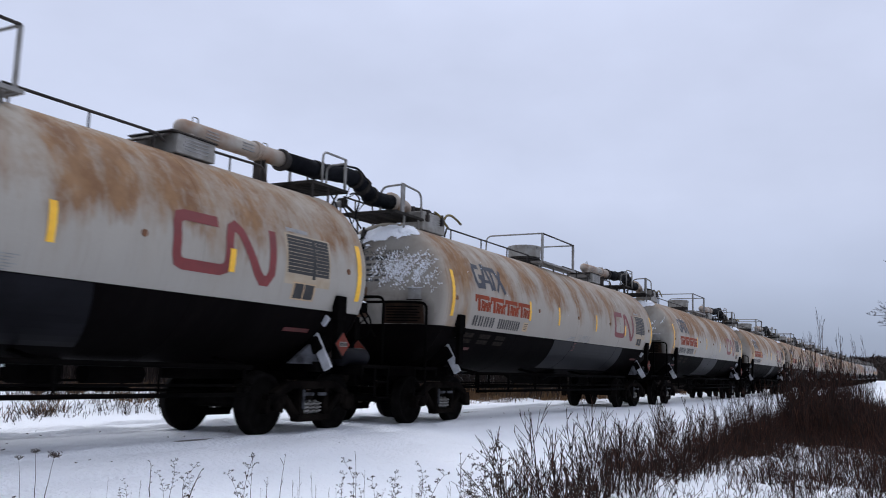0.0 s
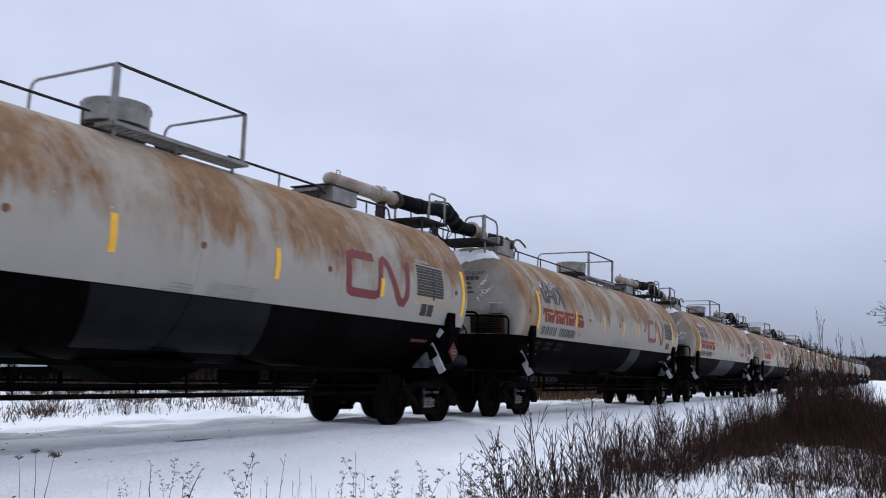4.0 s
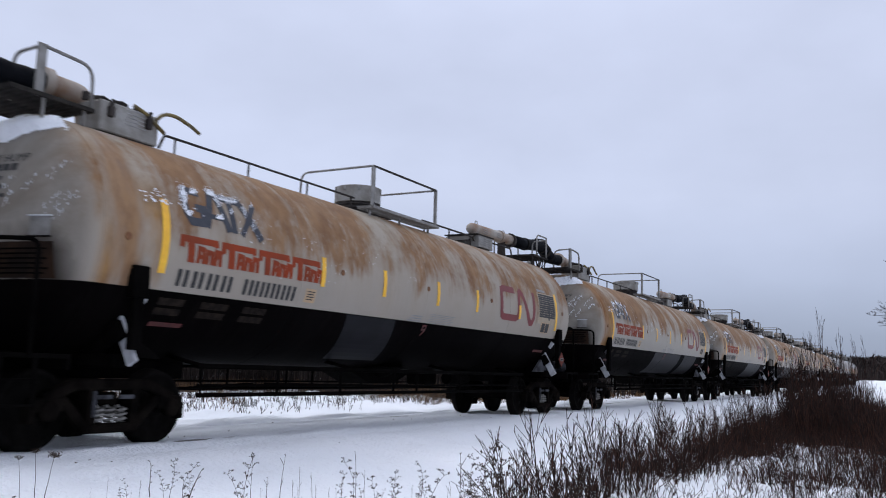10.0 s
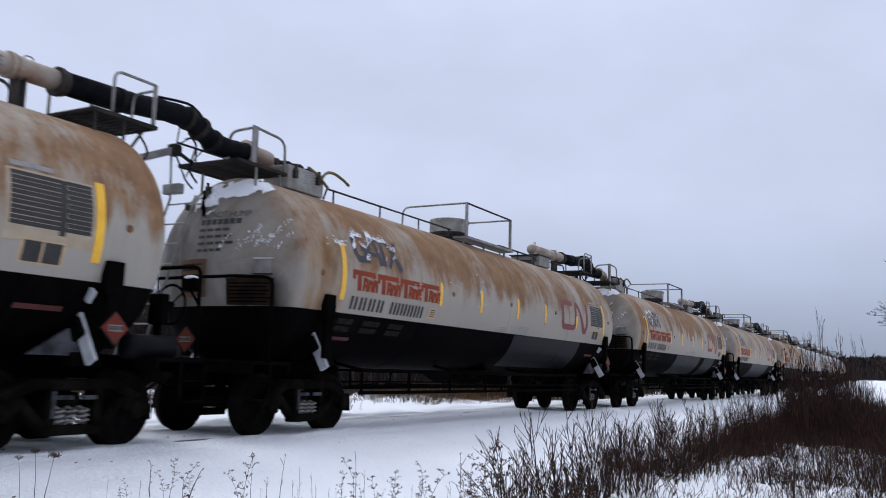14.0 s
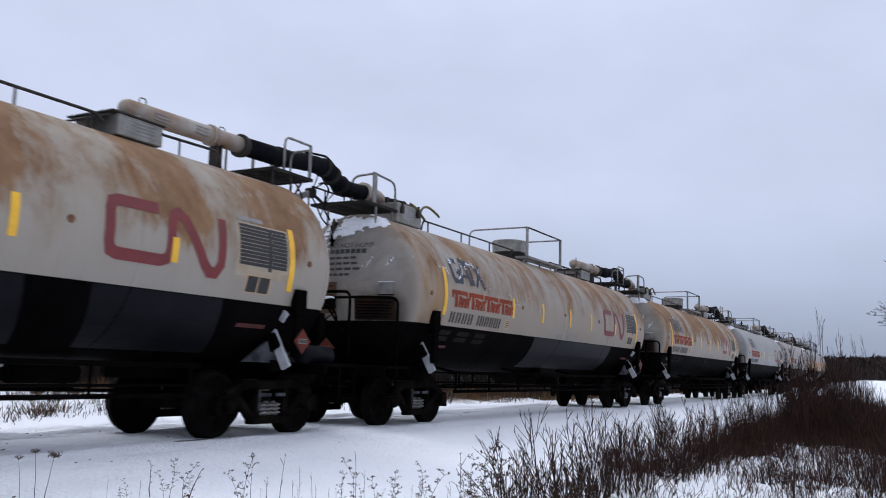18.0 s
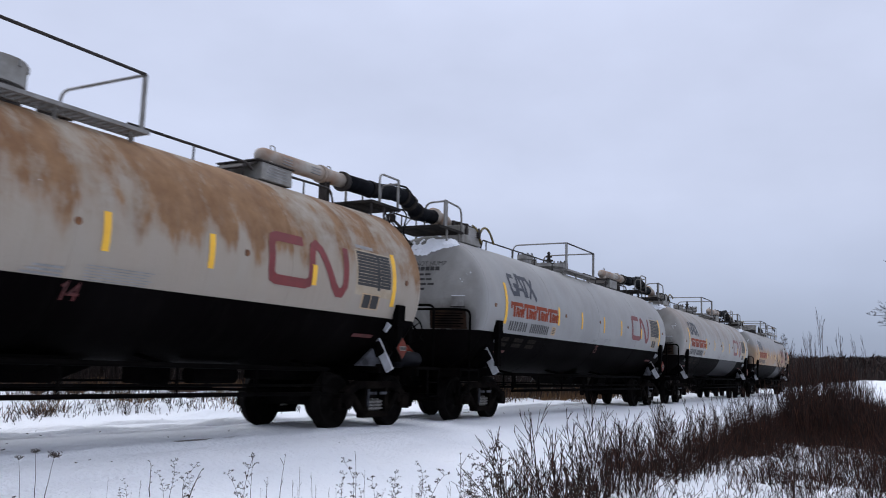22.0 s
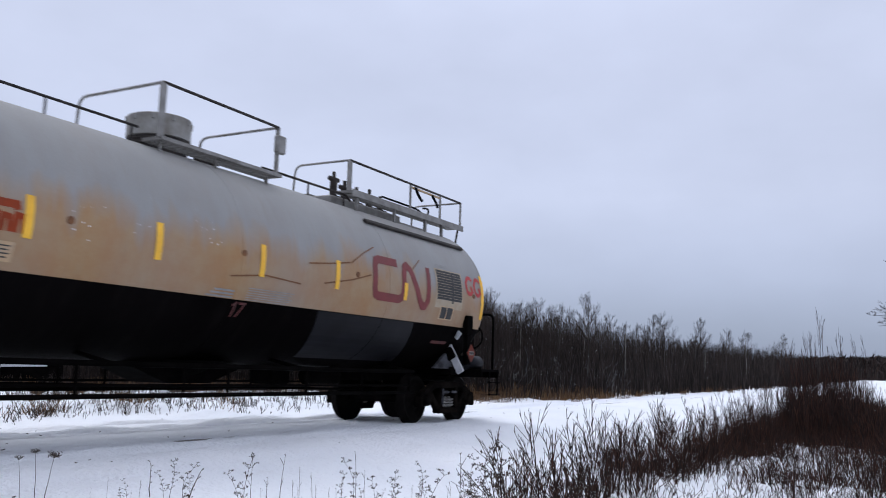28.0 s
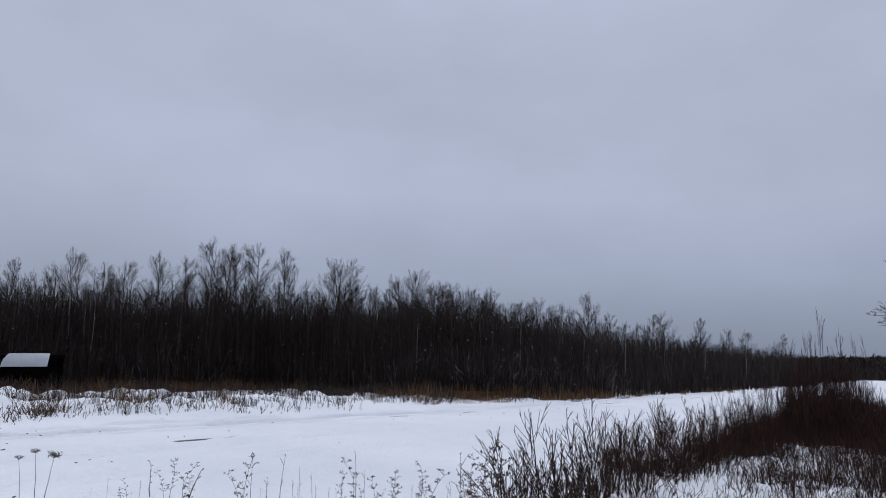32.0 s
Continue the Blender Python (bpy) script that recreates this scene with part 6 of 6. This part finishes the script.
def make_debris():
    """Dark crumbs and clods scattered on the snow beside the rails."""
    rnd = random.Random(91)
    segs = []
    for i in range(70):
        b = rnd.uniform(16, 57)
        v = rnd.gauss(0.3, 1.3) if rnd.random() < 0.7 else rnd.uniform(-4, 4)
        x, y = along(b, v)
        z = ground_z(x, y)
        r = rnd.uniform(0.004, 0.011)
        segs.append((x, y, z - 0.004, x + rnd.uniform(-0.05, 0.05), y + rnd.uniform(-0.03, 0.03), z + r, r, r * 0.5))
    tagged(new("debris", stick_mesh("debris", segs, TWIG)), "dark crumbs scattered over the snow by the rails", "debris", kind="stuff")


def make_grass():
    rnd = random.Random(11)
    segs = []
    for i in range(420):
        b = rnd.uniform(46.0, 59.0) if i % 3 == 0 else rnd.uniform(6.0, 59.0)
        edge = wood_v(b)
        v = edge + 0.6 - abs(rnd.gauss(0, 1.2)) if i % 4 else rnd.uniform(4.6, edge)
        x, y = along(b, v)
        many, size = rnd.randint(6, 60), rnd.uniform(0.12, 0.55)
        tall = rnd.uniform(0.10, 0.34)
        for k in range(many):
            ax, ay = x + rnd.gauss(0, size * 1.5), y + rnd.gauss(0, size * 0.6)
            a = Vector((ax, ay, ground_z(ax, ay) - 0.03))
            q = a + Vector((rnd.gauss(0, 0.45), rnd.gauss(0, 0.45), 1)) * tall * rnd.uniform(0.4, 1.3)
            r = 0.006 * (1 + x / 45)
            segs.append((*a, *q, r, r * 0.3))
    # the brown belt along the foot of the wood
    for i in range(260):
        b = rnd.uniform(41.0, 57.0) if i % 3 else rnd.uniform(18.0, 41.0)
        x, y = along(b, wood_v(b) - abs(rnd.gauss(0, 0.9)) + 0.3)
        for k in range(26):
            ax, ay = x + rnd.gauss(0, 0.40), y + rnd.gauss(0, 0.25)
            a = Vector((ax, ay, ground_z(ax, ay) - 0.03))
            q = a + Vector((rnd.gauss(0, 0.25), rnd.gauss(0, 0.25), 1)) * rnd.uniform(0.2, 0.65)
            r = 0.006 * (1 + x / 45)
            segs.append((*a, *q, r, r * 0.4))
    # the larger tussocks that hang over at the wood's foot
    for i in range(34):
        b = rnd.uniform(22.5, 36.0) if i < 26 else rnd.uniform(47.0, 57.0)
        x, y = along(b, wood_v(b) - rnd.uniform(0.1, 0.7))
        tall = rnd.uniform(0.25, 0.50)
        for k in range(90):
            ax, ay = x + rnd.gauss(0, 0.20), y + rnd.gauss(0, 0.12)
            a = Vector((ax, ay, ground_z(ax, ay) - 0.03))
            lean = Vector((rnd.gauss(0, 0.5), rnd.gauss(0, 0.4), 1))
            m_ = a + lean * tall * 0.6
            q = m_ + Vector((lean.x * 1.6, lean.y * 1.6, -0.1)) * tall * 0.5
            r = 0.006 * (1 + x / 45)
            segs.append((*a, *m_, r, r * 0.7))
            segs.append((*m_, *q, r * 0.7, r * 0.2))
    tagged(new("dry_grass", stick_mesh("dry_grass", segs, GRASS)), "tufts of dry tan grass poking through the snow", "grass", kind="stuff")
    segs = []
    for i in range(300):
        b = rnd.uniform(10.0, 59.0)
        edge = wood_v(b)
        v = rnd.gauss(5.0, 0.5) if i % 2 else rnd.uniform(5.5, max(6.0, edge - 0.5))
        x, y = along(b, v)
        size = rnd.uniform(0.1, 0.5)
        for k in range(rnd.randint(1, 11)):
            ax, ay = x + rnd.gauss(0, size * 1.6), y + rnd.gauss(0, size * 0.6)
            limb(rnd, (ax, ay, ground_z(ax, ay) - 0.03), (rnd.gauss(0, 0.45), rnd.gauss(0, 0.45), 1), rnd.uniform(0.08, 0.38) * (0.8 if v < 6 else 1.2), 0.005 * (1 + x / 60), 1, segs, (0, rnd.randint(2, 7)), 0.0028 * (1 + x / 40))
    for i in range(46):
        b = (51.0, 38.6, 36.0, 34.6, 47.0, 28.5, 55.0, 42.0)[i % 8] + rnd.gauss(0, 0.8)
        v = wood_v(b) - rnd.uniform(0.3, 3.0)
        x, y = along(b, v)
        z = ground_z(x, y)
        for k in range(9):
            limb(rnd, (x + rnd.gauss(0, 0.25), y + rnd.gauss(0, 0.25), z - 0.03), (rnd.gauss(0, 0.4), rnd.gauss(0, 0.4), 1), rnd.uniform(0.3, 0.8), 0.008, 1, segs, (0, 5), 0.005)
    # upright stems between the mounds of the bank, and those on its near slope
    for i in range(1500):
        b = rnd.uniform(31.0, 57.5)
        v = rnd.uniform(8.5, min(19.5, wood_v(b) - 0.3)) if i % 3 and wood_v(b) > 9.5 else rnd.uniform(4.6, 8.5)
        x, y = along(b, v)
        if noise.noise((x * 0.6, y * 0.5, 21.0)) < (0.0 if v < 8.5 else -0.15):
            continue
        for k in range(rnd.randint(1, 4)):
            ax, ay = x + rnd.gauss(0, 0.15), y + rnd.gauss(0, 0.15)
            limb(rnd, (ax, ay, ground_z(ax, ay) - 0.05), (rnd.gauss(0, 0.14), rnd.gauss(0, 0.14), 1), rnd.uniform(0.12, 0.30) * (1.0 if v < 8.5 else 1.9), 0.0055 * (1 + x / 60), 1, segs, (0, rnd.randint(0, 3)), 0.0032 * (1 + x / 50), 0.4)
    tagged(new("weed_stems", stick_mesh("weed_stems", [q[:8] for q in segs], TWIG)), "thin dark weed stems along the far bank", "weeds", kind="stuff")


# ---- brush on the near side ----


def bush_segs(seed, stems, wide, depth=2, thick=1.0):
    """Stems of one shrub about a metre tall."""
    rnd = random.Random(seed)
    segs = []
    for i in range(stems):
        g, rr = rnd.uniform(0, 6.283), wide * math.sqrt(rnd.random())
        p = (rr * math.cos(g), rr * math.sin(g), -0.15)
        d = (0.12 * math.cos(g) * rr / wide + rnd.gauss(0, 0.13), 0.12 * math.sin(g) * rr / wide + rnd.gauss(0, 0.13), 1)
        limb(rnd, p, d, 0.35 + 0.75 * rnd.random(), rnd.uniform(0.0028, 0.006) * thick, depth, segs, (6, 3) if depth == 2 else (0, 6), 0.0018 * thick, 0.36)
    return np.array([q[:8] for q in segs])


def moved(segs, x, y, z, wide, high, turn):
    c, s = math.cos(turn) * wide, math.sin(turn) * wide
    out = segs.copy()
    for k in (0, 3):
        out[:, k] = segs[:, k] * c - segs[:, k + 1] * s + x
        out[:, k + 1] = segs[:, k] * s + segs[:, k + 1] * c + y
        out[:, k + 2] = segs[:, k + 2] * high + z
    return out


def bush(me, x, y, scale, high, turn, label):
    b = new("bush")
    b.location, b.rotation_euler, b.scale = (x, y, ground_z(x, y)), (0, 0, turn), (scale, scale, high)
    o = tagged(new("branch", me), kind="stuff")
    o.parent = b
    return tagged(b, label, "bush", "bushes beside the track")


def make_brush():
    rnd = random.Random(21)
    dense = [bush_segs(300 + i, 12, 0.60, 1, 1.6) for i in range(6)]
    loose = [stick_mesh("branches", bush_segs(320 + i, 4, 0.22, 2, 1.55), BRUSH) for i in range(6)]
    tangle = [stick_mesh("branches", bush_segs(360 + i, 14, 0.42, 2, 1.5), BRUSH) for i in range(4)]
    whip = [stick_mesh("branches", bush_segs(340 + i, 4, 0.10, 2, 1.5), BRUSH) for i in range(4)]
    # the thicket itself
    mass, n = [], 0
    while n < 640:
        x = 9.4 + 50.0 * rnd.random() ** 1.7
        near, edge = 3.45 - 0.10 * (x - 10.0), 3.45 + (x - 12.0) * 0.055
        y = rnd.uniform(near - 0.2, edge)
        if (noise.noise((x * 0.7, y * 1.2, 6.6)) < -0.30 and x < 20) or (x < 17 and rnd.random() < 0.74 - 0.10 * (x - 13)):
            continue
        n += 1
        h = float(np.interp(x, [9, 12, 20, 30, 60], [0.70, 0.72, 0.70, 0.70, 0.70])) * rnd.uniform(0.25, 1.1) * (0.62 + 0.9 * max(0.0, noise.noise((x * 1.3, y * 1.8, 4.1)) + 0.25))
        mass.append(moved(rnd.choice(dense), x, y, ground_z(x, y), rnd.uniform(0.6, 1.1), h, rnd.uniform(0, 6.28)))
    n = 0
    while n < 190:
        b, d = rnd.uniform(0.5, 8.0), rnd.uniform(11.5, 30.0)
        x, y = d * math.cos(radians(b)), d * math.sin(radians(b))
        if noise.noise((x * 1.1, y * 1.5, 2.6)) < -0.05 or y > 3.4 - 0.10 * (x - 10.0):
            continue
        n += 1
        mass.append(moved(rnd.choice(dense)[::2], x, y, ground_z(x, y), rnd.uniform(0.6, 1.1), rnd.uniform(0.25, 0.75), rnd.uniform(0, 6.28)))
    # thinner growth in the snow before it
    for i in range(150):
        x = rnd.uniform(9.0, 34.0)
        near = 3.3 - 0.10 * (x - 10.0)
        y = near - abs(rnd.gauss(0, 1.3)) - 0.1
        mass.append(moved(rnd.choice(dense)[::3], x, y, ground_z(x, y), rnd.uniform(0.5, 1.0), rnd.uniform(0.2, 0.6), rnd.uniform(0, 6.28)))
    tagged(new("thicket", stick_mesh("thicket", np.concatenate(mass), BRUSH)), "low thicket of red-brown leafless brush in snow", "brush", kind="stuff")
    # shrubs that stand apart along its edge
    n = 0
    while n < 60:
        b, d = rnd.uniform(8.0, 25.0), rnd.uniform(8.0, 34.0)
        x, y = d * math.cos(radians(b)), d * math.sin(radians(b))
        edge = 3.5 + (x - 12.0) * 0.07
        if not edge - 0.5 < y < edge + 0.7:
            continue
        n += 1
        bush(rnd.choice(loose), x, y, rnd.uniform(0.9, 1.3), rnd.uniform(0.5, 1.15), rnd.uniform(0, 6.28), "thin leafless shrub at the thicket's edge")
    # the higher clump towards the bend
    for i in range(32):
        b, d = rnd.uniform(2.4, 7.6), rnd.uniform(20.0, 30.0)
        e = float(np.interp(b, [2.2, 3.4, 4.6, 5.8, 6.6, 7.8], [-0.4, 1.2, 2.3, 2.5, 1.0, -0.6])) * rnd.uniform(0.30, 1.05)
        x, y = d * math.cos(radians(b)), d * math.sin(radians(b))
        bush(rnd.choice(tangle), x, y, rnd.uniform(1.1, 1.6), EYE_Z + d * math.tan(radians(e)) - ground_z(x, y), rnd.uniform(0, 6.28), "tall dark leafless shrub in the thicket")
    for i in range(22):
        b, d = rnd.uniform(0.8, 3.8), rnd.uniform(19.0, 29.0)
        x, y = d * math.cos(radians(b)), d * math.sin(radians(b))
        bush(rnd.choice(tangle), x, y, rnd.uniform(1.1, 1.6), EYE_Z + d * math.tan(radians(rnd.uniform(-1.5, -0.25))) - ground_z(x, y), rnd.uniform(0, 6.28), "dark leafless shrub on the outer side of the thicket")
    for b, d, e in ((6.1, 24, 4.2), (5.5, 25, 4.5), (3.9, 27, 4.5), (3.5, 27, 4.0), (7.2, 24, 2.6), (4.6, 26, 3.0), (3.0, 28, 3.2), (6.6, 25, 3.4), (20.5, 9.2, -1.9), (19.6, 9.4, -1.7), (19.0, 9.5, -1.5), (17.4, 10.5, -1.4), (15.8, 11, -1.4), (14.2, 12, -1.0), (12.6, 13, -0.8), (23.4, 8.6, -2.6), (22.4, 8.8, -2.9), (18.2, 10.2, -0.9), (17.0, 10.8, -2.0), (16.4, 11.2, -1.7), (13.4, 13.4, -1.2), (11.6, 15.0, -0.7), (10.4, 17.0, -0.6), (9.4, 19.0, -0.2), (8.4, 21.0, 0.1), (21.2, 9.3, -2.4), (24.2, 8.6, -3.3)):
        x, y = d * math.cos(radians(b)), d * math.sin(radians(b))
        bush(rnd.choice(whip), x, y, 1.5, (EYE_Z + d * math.tan(radians(e)) - ground_z(x, y)) * 1.0, rnd.uniform(0, 6.28), "tall whippy shrub above the thicket")
    for i in range(42):
        b, d = (rnd.uniform(1.0, 8.0) if i % 2 else rnd.uniform(1.0, 17.0)), rnd.uniform(8.6, 13.0)
        x, y = d * math.cos(radians(b)), d * math.sin(radians(b))
        bush(rnd.choice(loose), x, y, rnd.uniform(0.6, 1.3), rnd.uniform(0.2, 0.6), rnd.uniform(0, 6.28), "short twigs poking from the snow bank")
    # the bare tree whose twigs reach in from the side
    segs = []
    r2 = random.Random(77)
    trunk = []
    grow(r2, (0, 0, -0.3), (0, 0, 1), 7.0, 0.13, 0, trunk, 0.6, 0.2, (0, 0), 6, 0.06)
    for k in range(26):
        z = 2.4 + 4.2 * k / 26
        g = r2.uniform(2.6, 6.8)
        grow(r2, (0, 0, z), (math.cos(g), math.sin(g), 0.35), r2.uniform(1.2, 2.2), 0.035, 3, segs, 0.55, 0.12, (4, 6), 4, 0.16, 0.006)
    for z, reach, rise in ((3.7, 1.9, 0.05), (4.1, 2.1, 0.12), (4.3, 1.6, 0.25), (5.9, 1.5, 0.2)):
        grow(r2, (0, 0, z), (0.1, 1, rise), reach, 0.030, 3, segs, 0.50, 0.10, (4, 6), 4, 0.16, 0.006)
    t = new("bare_tree")
    t.location = (38.0, -0.35, ground_z(38.0, -0.35))
    for nm, sg, mat in (("trunk", trunk, BARK), ("crown", segs, TWIG)):
        o = new(nm, stick_mesh(nm, [q[:8] for q in sg], mat))
        o.parent = t
    tagged(t, "spreading bare tree with dark crooked twigs", "tree")


def weed_kind(seed, kind):
    """A dead weed one metre tall: 0 flat-topped umbels, 1 a thick crooked bramble, 2 drooping seed sprays, 3 a bare straight stem."""
    rnd = random.Random(seed)
    segs, heads = [], []

    def sprinkle(q, many, size, r):
        for j in range(many):
            a = q + Vector((rnd.gauss(0, size), rnd.gauss(0, size), rnd.gauss(0, size * 0.5)))
            heads.append((*a, *(a + Vector((rnd.gauss(0, 0.006), rnd.gauss(0, 0.006), 0.011))), r, r * 0.6))

    p, d, r = Vector((0, 0, -0.1)), Vector((rnd.gauss(0, 0.07), rnd.gauss(0, 0.07), 1)), (0.0085, 0.0170, 0.0075, 0.0072)[kind]
    bits = 7
    for i in range(bits):
        wob = (0.04, 0.22, 0.06, 0.025)[kind]
        d = (d + Vector((rnd.gauss(0, wob), rnd.gauss(0, wob), 0.02))).normalized()
        if kind == 2 and i > 3:
            d = (d + Vector((0.18 * (1 if seed % 2 else -1), 0.1, -0.06))).normalized()
        q = p + d * (1.08 / bits)
        segs.append((*p, *q, r * (1 - 0.10 * i), r * (1 - 0.10 * (i + 1))))
        side = Vector((rnd.gauss(0, 1), rnd.gauss(0, 1), 0)).normalized()
        if kind == 1 and i > 1:
            e = q + (side * 0.05 + d * 0.03)
            segs.append((*q, *e, r * 0.5, r * 0.25))
            sprinkle(e, 3, 0.012, 0.011)
        if kind == 2 and i > 1:
            for n in range(3):
                f = q + (side * rnd.uniform(0.04, 0.11) + Vector((0, 0, rnd.uniform(0.02, 0.09))))
                segs.append((*q, *f, r * 0.5, r * 0.35))
                sprinkle(f, 6, 0.016, 0.0085)
                side = Vector((rnd.gauss(0, 1), rnd.gauss(0, 1), 0)).normalized()
        if kind == 3 and i in (3, 5):
            segs.append((*q, *(q + side * 0.07 + Vector((0, 0, 0.11))), r * 0.6, r * 0.4))
        p = q
    if kind == 0:
        for n in range(9):
            g = n * 0.7
            f = p + Vector((0.06 * math.cos(g), 0.06 * math.sin(g), rnd.uniform(0.01, 0.07)))
            segs.append((*p, *f, r * 0.4, r * 0.3))
            sprinkle(f, 10, 0.022, 0.0075)
    if not heads:
        sprinkle(p, 3, 0.006, 0.005)
    return stick_mesh("stalk", segs, WEED), stick_mesh("seed_head", heads, WEED)


WEED_LABELS = ("dead flat-topped umbel weed standing in the snow", "crooked thick bramble stem arching over the snow", "dry weed with drooping seed sprays in the snow", "bare straight weed stem standing in the snow")


def make_weeds():
    rnd = random.Random(31)
    kinds = {k: [weed_kind(400 + 10 * k + i, k) for i in range(3)] for k in range(4)}
    # bearing, the angle of the top and the sort
    spots = ((53.6, -5.54, 0), (52.8, -5.17, 0), (52.4, -5.36, 0), (46.4, -5.59, 1), (44.4, -6.06, 1), (45.4, -5.69, 2), (44.4, -5.86, 2), (47.8, -6.77, 2), (40.9, -5.37, 2), (34.1, -5.48, 2), (32.9, -6.6, 2), (31.8, -6.23, 2), (30.0, -5.66, 2), (29.3, -5.92, 2), (26.3, -5.13, 2), (26.1, -5.89, 2), (25.0, -4.63, 2), (24.1, -4.43, 2), (25.7, -6.57, 2), (31.4, -6.74, 2), (27.5, -6.29, 2), (19.5, -6.05, 2), (38.8, -5.14, 3), (39.4, -6.86, 3), (37.9, -6.84, 3), (36.5, -6.31, 3), (41.0, -7.2, 3), (47.0, -6.85, 3), (35.0, -6.64, 3), (33.9, -4.99, 3), (40.4, -5.57, 3), (48.9, -6.66, 3), (35.7, -7.23, 3), (23.9, -5.47, 3), (28.4, -6.66, 3), (30.5, -6.99, 3), (23.2, -4.75, 3), (25.3, -6.04, 3), (37.5, -7.25, 3), (27.2, -4.88, 3))
    more = tuple((b + rnd.gauss(0, 0.5), e - rnd.uniform(0.3, 1.1), k) for b, e, k in spots if k > 1)
    for i, (b, e, k) in enumerate(spots + more):
        d = rnd.uniform(7.0, 8.4)
        x, y = d * math.cos(radians(b)), d * math.sin(radians(b))
        sc = EYE_Z + d * math.tan(radians(e)) - ground_z(x, y)
        w = new("dead_weed")
        w.location, w.rotation_euler, w.scale = (x, y, ground_z(x, y)), (0, 0, rnd.uniform(0, 6.28)), (sc, sc, sc)
        for me in kinds[k][i % 3]:
            o = new(me.name.split(".")[0], me)
            o["kind"] = "stuff"
            o.parent = w
        tagged(w, WEED_LABELS[k], "weed", "weeds near the camera")


# ---- building the place ----
make_ground()
make_rails()
CARS = make_train()
make_woods()
make_shed()
make_grass()
make_debris()
make_brush()
make_weeds()

# ---- motion of the train ----
PITCH_CAR = 17.73668


def car_at(i, t):
    """Place along the track of the middle of car i (0 is the first of fourteen) at t seconds; the train gathers speed slightly."""
    u = t - 16.0
    return -104.60919 + (i - 1) * PITCH_CAR - (8.015371 * u + 0.0293323 * u * u / 2 + 0.00341545 * u ** 3 / 6)


def motions():
    for i, car in enumerate(CARS):
        rows = []
        for t in range(33):
            s = car_at(i, t)
            climb = math.degrees(math.atan2(track_z(s + 5) - track_z(s - 5), 10))
            rows.append((float(t), pose(s, track_y(s), track_z(s), 0, -climb, track_turn(s))))
        walk(car, rows)
        # wheels turn while the car is near enough to see them do so
        t0 = next((k / 15 for k in range(481) if car_at(i, k / 15) < 55), None)
        t1 = next((k / 15 for k in range(481) if car_at(i, k / 15) < -12), 32.0)
        if t0 is None:
            continue
        for truck_part in [o for o in car.children if o.name.split(".")[0] == "truck"]:
            for w in [o for o in truck_part.children if o.name.split(".")[0] == "wheelset"]:
                x, y, z = w.location
                times = sorted({0.0, 32.0} | {k / 15 for k in range(round(t0 * 15), round(t1 * 15) + 1)})
                s0 = car_at(i, t0)
                walk(w, [(t, pose(x, y, z, 0, math.degrees((car_at(i, min(max(t, t0), t1)) - s0) / WHEEL_R), 0)) for t in times])


motions()
